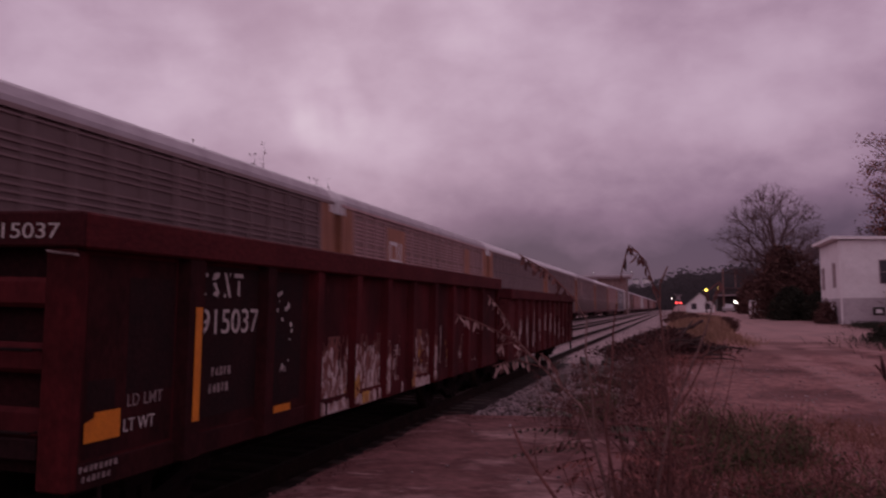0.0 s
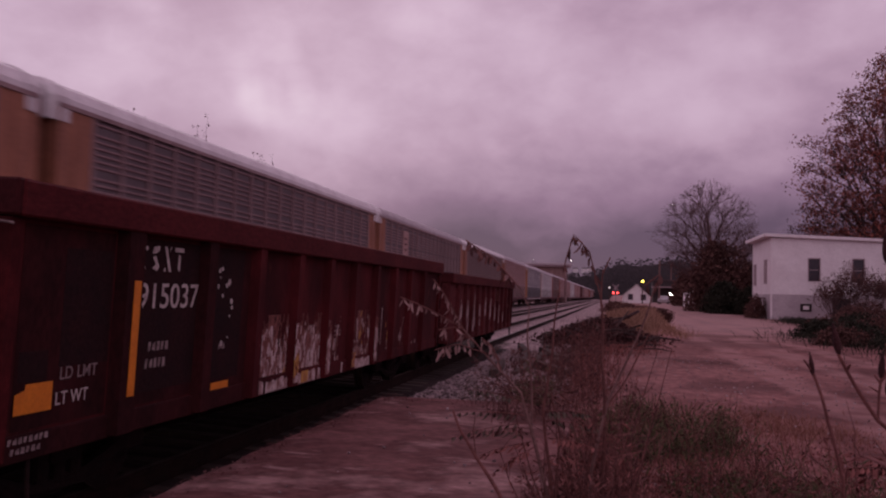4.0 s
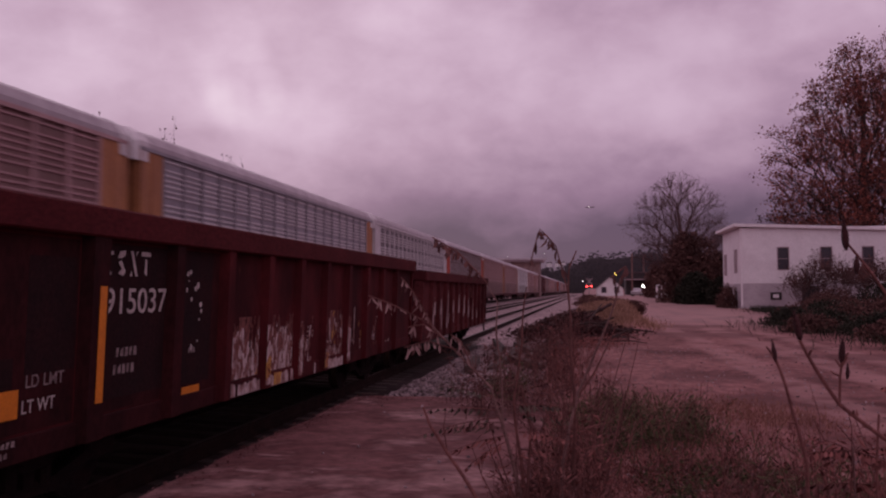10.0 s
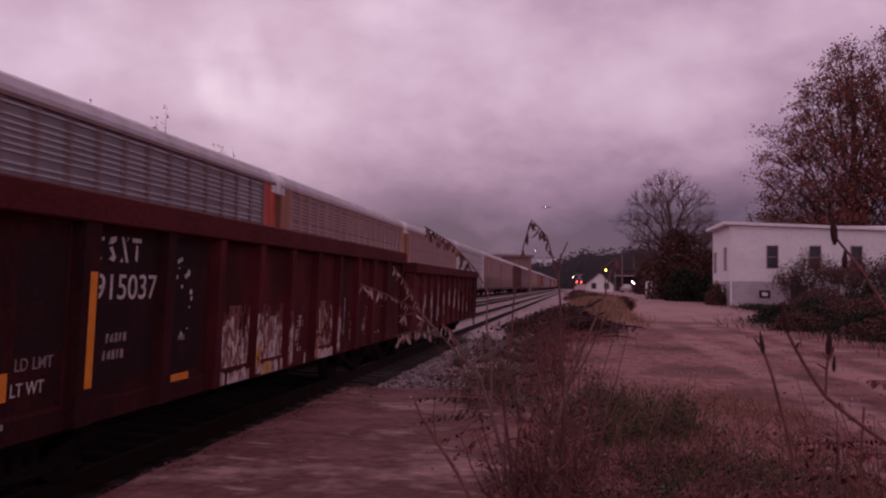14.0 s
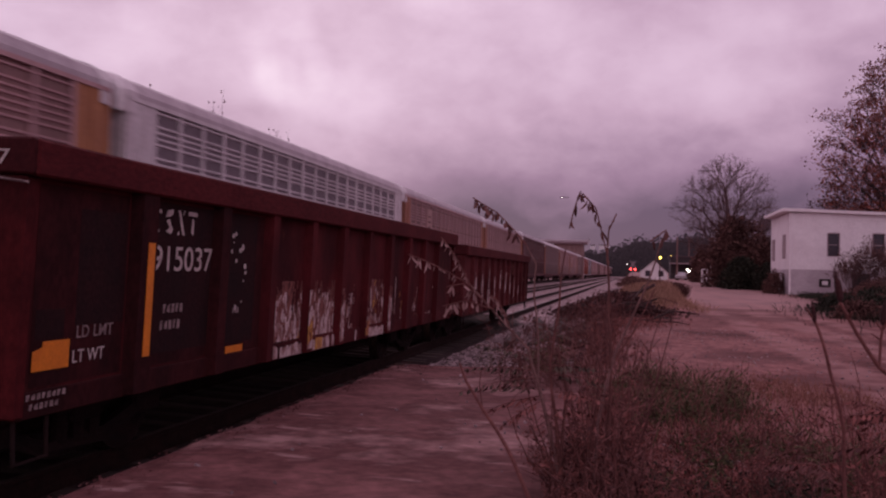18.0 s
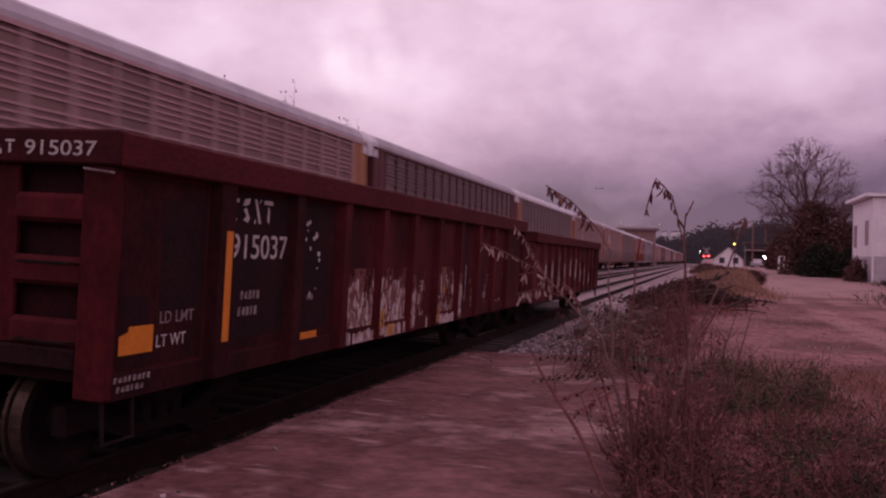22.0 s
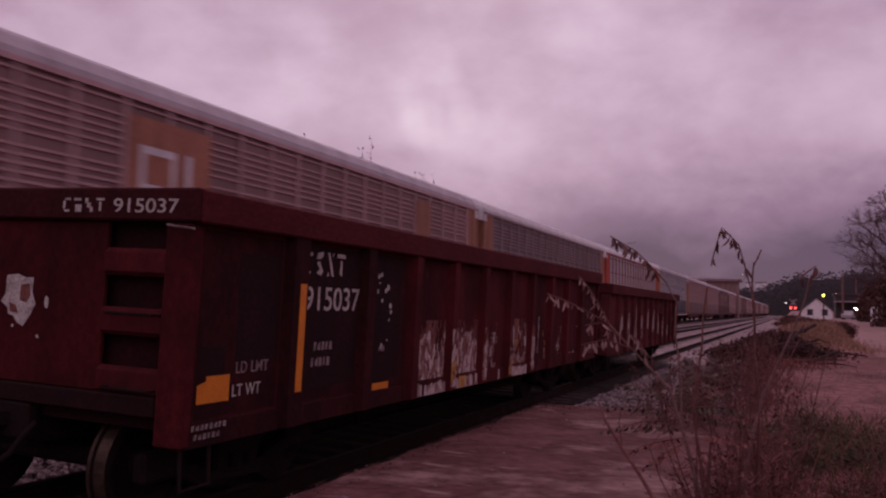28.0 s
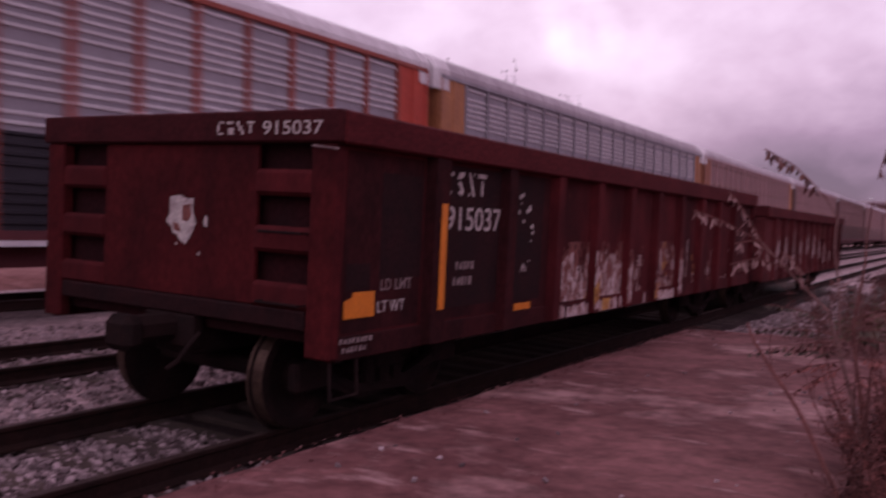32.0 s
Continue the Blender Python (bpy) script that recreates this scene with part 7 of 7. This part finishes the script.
grass_field("stubble", [(-0.5, 15, 0.35, 1.5), (-0.5, 19, 0.4, 2.0), (-0.4, 24, 0.5, 2.0), (0.4, 27, 0.6, 1.5)], 2600, 0.14, M["russet"], 305, "dry stubble between the platform and the heap")
grass_field("green_grass", [(0.5, 11.0, 0.45, 1.2), (0.9, 8.2, 0.6, 0.9), (0.2, 9.6, 0.4, 1.0), (1.7, 6.5, 0.5, 0.8)], 2200, 0.15, M["green"], 302, "patchy dull green grass")
grass_field("mound_grass", [(0.6, 36.5, 0.9, 1.0), (0.9, 38, 0.9, 1.6), (1.2, 43, 0.8, 3.0), (0.2, 35.5, 0.7, 0.8)], 12000, 0.24, M["grass"], 303, "tall tan grass on the earth mound")
grass_field("verge_grass", [(10.4, 24, 1.4, 2.0), (9.4, 35, 1.2, 3.0), (14.5, 32, 1.8, 3), (14, 44, 2, 2), (18, 46, 3, 3), (12.8, 60, 0.8, 3), (19, 55, 3, 4)], 14000, 0.35, M["leaf_dark"], 304, "dark rough grass before the building")

def litter(name, spots, n, size, leaf, seed, label):
    """Fallen leaves and low sprouts that cover the soil in drifts."""
    rr = random.Random(seed)
    pts = []
    while len(pts) < n:
        cx, cy, sx, sy = rr.choice(spots)
        x, y = rr.gauss(cx, sx), rr.gauss(cy, sy)
        if (x < -0.44 and y < 11.5) or y < 2.4 or noise.noise((x * 1.3, y * 0.9, seed)) < 0.0:
            continue
        pts.append(Vector((x, y, ground_z(x, y) + abs(rr.gauss(0, 0.035)))))
    vs, fs = leaf_cards(pts, rr, 1, size, 0.01)
    tagged(new(name, polys(name, vs, fs, leaf)), label, "leaf litter", kind="stuff")


litter("leaf_litter", [(0.2, 4.6, 0.45, 1.0), (1.2, 5.2, 0.7, 1.0), (0.5, 7.5, 0.6, 1.4), (2.2, 6.0, 0.7, 1.2)], 8000, 0.024, M["wither"], 501, "dark withered leaves over the soil")
litter("leaf_litter", [(0.3, 5.0, 0.5, 1.1), (1.3, 6.2, 0.7, 1.2), (1.6, 8.6, 0.8, 1.2), (0.4, 9.0, 0.6, 1.4)], 9000, 0.022, M["russet"], 502, "russet fallen leaves over the soil")
litter("leaf_litter", [(0.9, 5.6, 0.8, 1.2), (1.6, 7.4, 0.8, 1.2), (0.3, 4.2, 0.5, 0.7)], 3200, 0.02, M["leaflet"], 505, "pale dry leaves scattered over the soil")
litter("ground_cover", [(0.6, 8.4, 0.5, 1.2), (0.4, 10.3, 0.4, 0.9), (0.3, 3.9, 0.5, 0.6), (1.5, 4.6, 0.6, 0.8), (1.1, 6.6, 0.5, 0.6)], 7000, 0.034, M["green"], 503, "low dull green sprouts among the litter")
litter("ground_cover", [(0.2, 3.7, 0.5, 0.5), (1.3, 4.2, 0.7, 0.6), (0.9, 5.4, 0.6, 0.6)], 3000, 0.034, M["leaf_dark"], 504, "dark low weeds matted on the soil")

# heap of cut branches and old ties at the end of the mound
rr = random.Random(404)
heap = thing("brush_heap", pose(-0.4, 31, ground_z(-0.4, 31)), "dark heap of branches and broken timbers", "brush heap")
for i in range(74):
    bm = bmesh.new()
    c = Vector((rr.gauss(-0.1, 0.95), rr.gauss(0.5, 1.9), rr.uniform(0.03, 0.70)))
    c.z *= max(0.12, 1 - abs(c.x + 0.1) / 2.3)
    far = i % 5 == 0
    d = Vector((rr.uniform(-1, 1), rr.uniform(-0.6, 0.6), rr.uniform(-0.16, 0.16))).normalized() * (rr.uniform(0.9, 1.6) if far else rr.uniform(0.3, 0.85))
    r = rr.uniform(0.035, 0.07) if far else rr.uniform(0.015, 0.05)
    tube(bm, [c - d, c + d * 0.1 + Vector((0, 0, 0.05)), c + d], [r, r * 0.9, r * 0.5], 5)
    part("branch", bm, M["bark"] if i % 6 else M["twig"], heap)
spots = [(rr.gauss(-0.1, 0.85), rr.gauss(0.5, 1.6), rr.random()) for _ in range(3600)]
vs, fs = leaf_cards([Vector((x, y, z * 0.80 * max(0.12, 1 - abs(x + 0.1) / 2.2))) for x, y, z in spots], rr, 3, 0.10, 0.10)
part("dead_leaves", polys("dead_leaves", vs, fs, M["rotten"]), None, heap, kind="stuff")
for i, (x, y, a, ln) in enumerate(((-2.0, 27.5, 12, 4.2), (-1.4, 30, -8, 4.8), (-2.6, 25, 6, 3.6), (-1.2, 26, -20, 3.0), (-2.9, 21.5, 4, 3.2), (-2.2, 23, -6, 3.8), (-3.0, 29, 9, 4.4), (-2.3, 33, -5, 4.6), (-1.7, 35, 14, 4.0), (-2.8, 36, 3, 4.8), (-1.6, 22, 22, 2.8))):
    log = thing("old_tie", pose(x, y, ground_z(x, y) + 0.10, 4 * (i % 2), 0, a), "discarded weathered railway timber", "timber", "old ties")
    part("timber", quick("s", (-0.11, 0.11, -ln / 2, ln / 2, -0.1, 0.1), bevel=0.02), M["tie"], log)
for i in range(14):
    x, y = rr.uniform(-1.6, 1.3), rr.uniform(22, 29)
    bm = bmesh.new()
    d = Vector((rr.uniform(-1, 1), rr.uniform(-1, 1), 0)).normalized() * rr.uniform(0.2, 0.7)
    tube(bm, [-d, Vector((0, 0, 0.05)), d], [0.02, 0.025, 0.01], 5)
    b = thing("fallen_branch", pose(x, y, ground_z(x, y) + 0.03), "short broken branch on the dirt", "branch", "fallen branches")
    part("stick", bm, M["bark"], b)

# aircraft crossing the sky
plane = thing("aircraft", pose(0, 2500, 250), "distant aircraft with its landing light on", "aircraft")
bm = bmesh.new()
tube(bm, [(-14, 0, 0), (-12, 0, 0.3), (12, 0, 0.3), (14, 0, 0.8)], [0.6, 1.8, 1.8, 0.3], 8)
part("fuselage", bm, M["galvanised"], plane)
part("wing", quick("s", (-3, 2, -13, 13, -0.3, 0.1)), M["galvanised"], plane)
bm = bmesh.new()
bmesh.ops.create_icosphere(bm, subdivisions=2, radius=0.6, matrix=pose(-4, -14, 0))
part("landing_light", bm, M["lamp_white"], plane, "bright landing light")

# ---------------------------------------------------------------- tracks, sleepers last
track("track_siding", -5.256, -0.01, 2, -12, 420, 85, "rusty siding track on creosoted ties")
track("track_middle", -9.4, -0.02, 0, -12, 420, 85, "empty rusty middle track")
track("track_main", MAIN_X, MAIN_Z - 0.02, 0, -650, 640, 0, "main line track with polished rails")


def motions():
    for k, c in enumerate(TRAIN):
        walk(c, [(t, pose(MAIN_X, y + (k - 3) * PITCH + 0.75, MAIN_Z)) for t, y in JOINT])
    rows = ((0, 0.105, 0.115), (6, 0.0482, 0.1046), (9, 0.0161, 0.0996), (13, -0.024, 0.0945), (19, -0.0866, 0.0882), (23, -0.1262, 0.0822), (28, -0.172, 0.0796), (32, -0.205, 0.077))
    walk(plane, [(t, pose(x * 2500, 2500, z * 2500)) for t, x, z in rows])


motions()
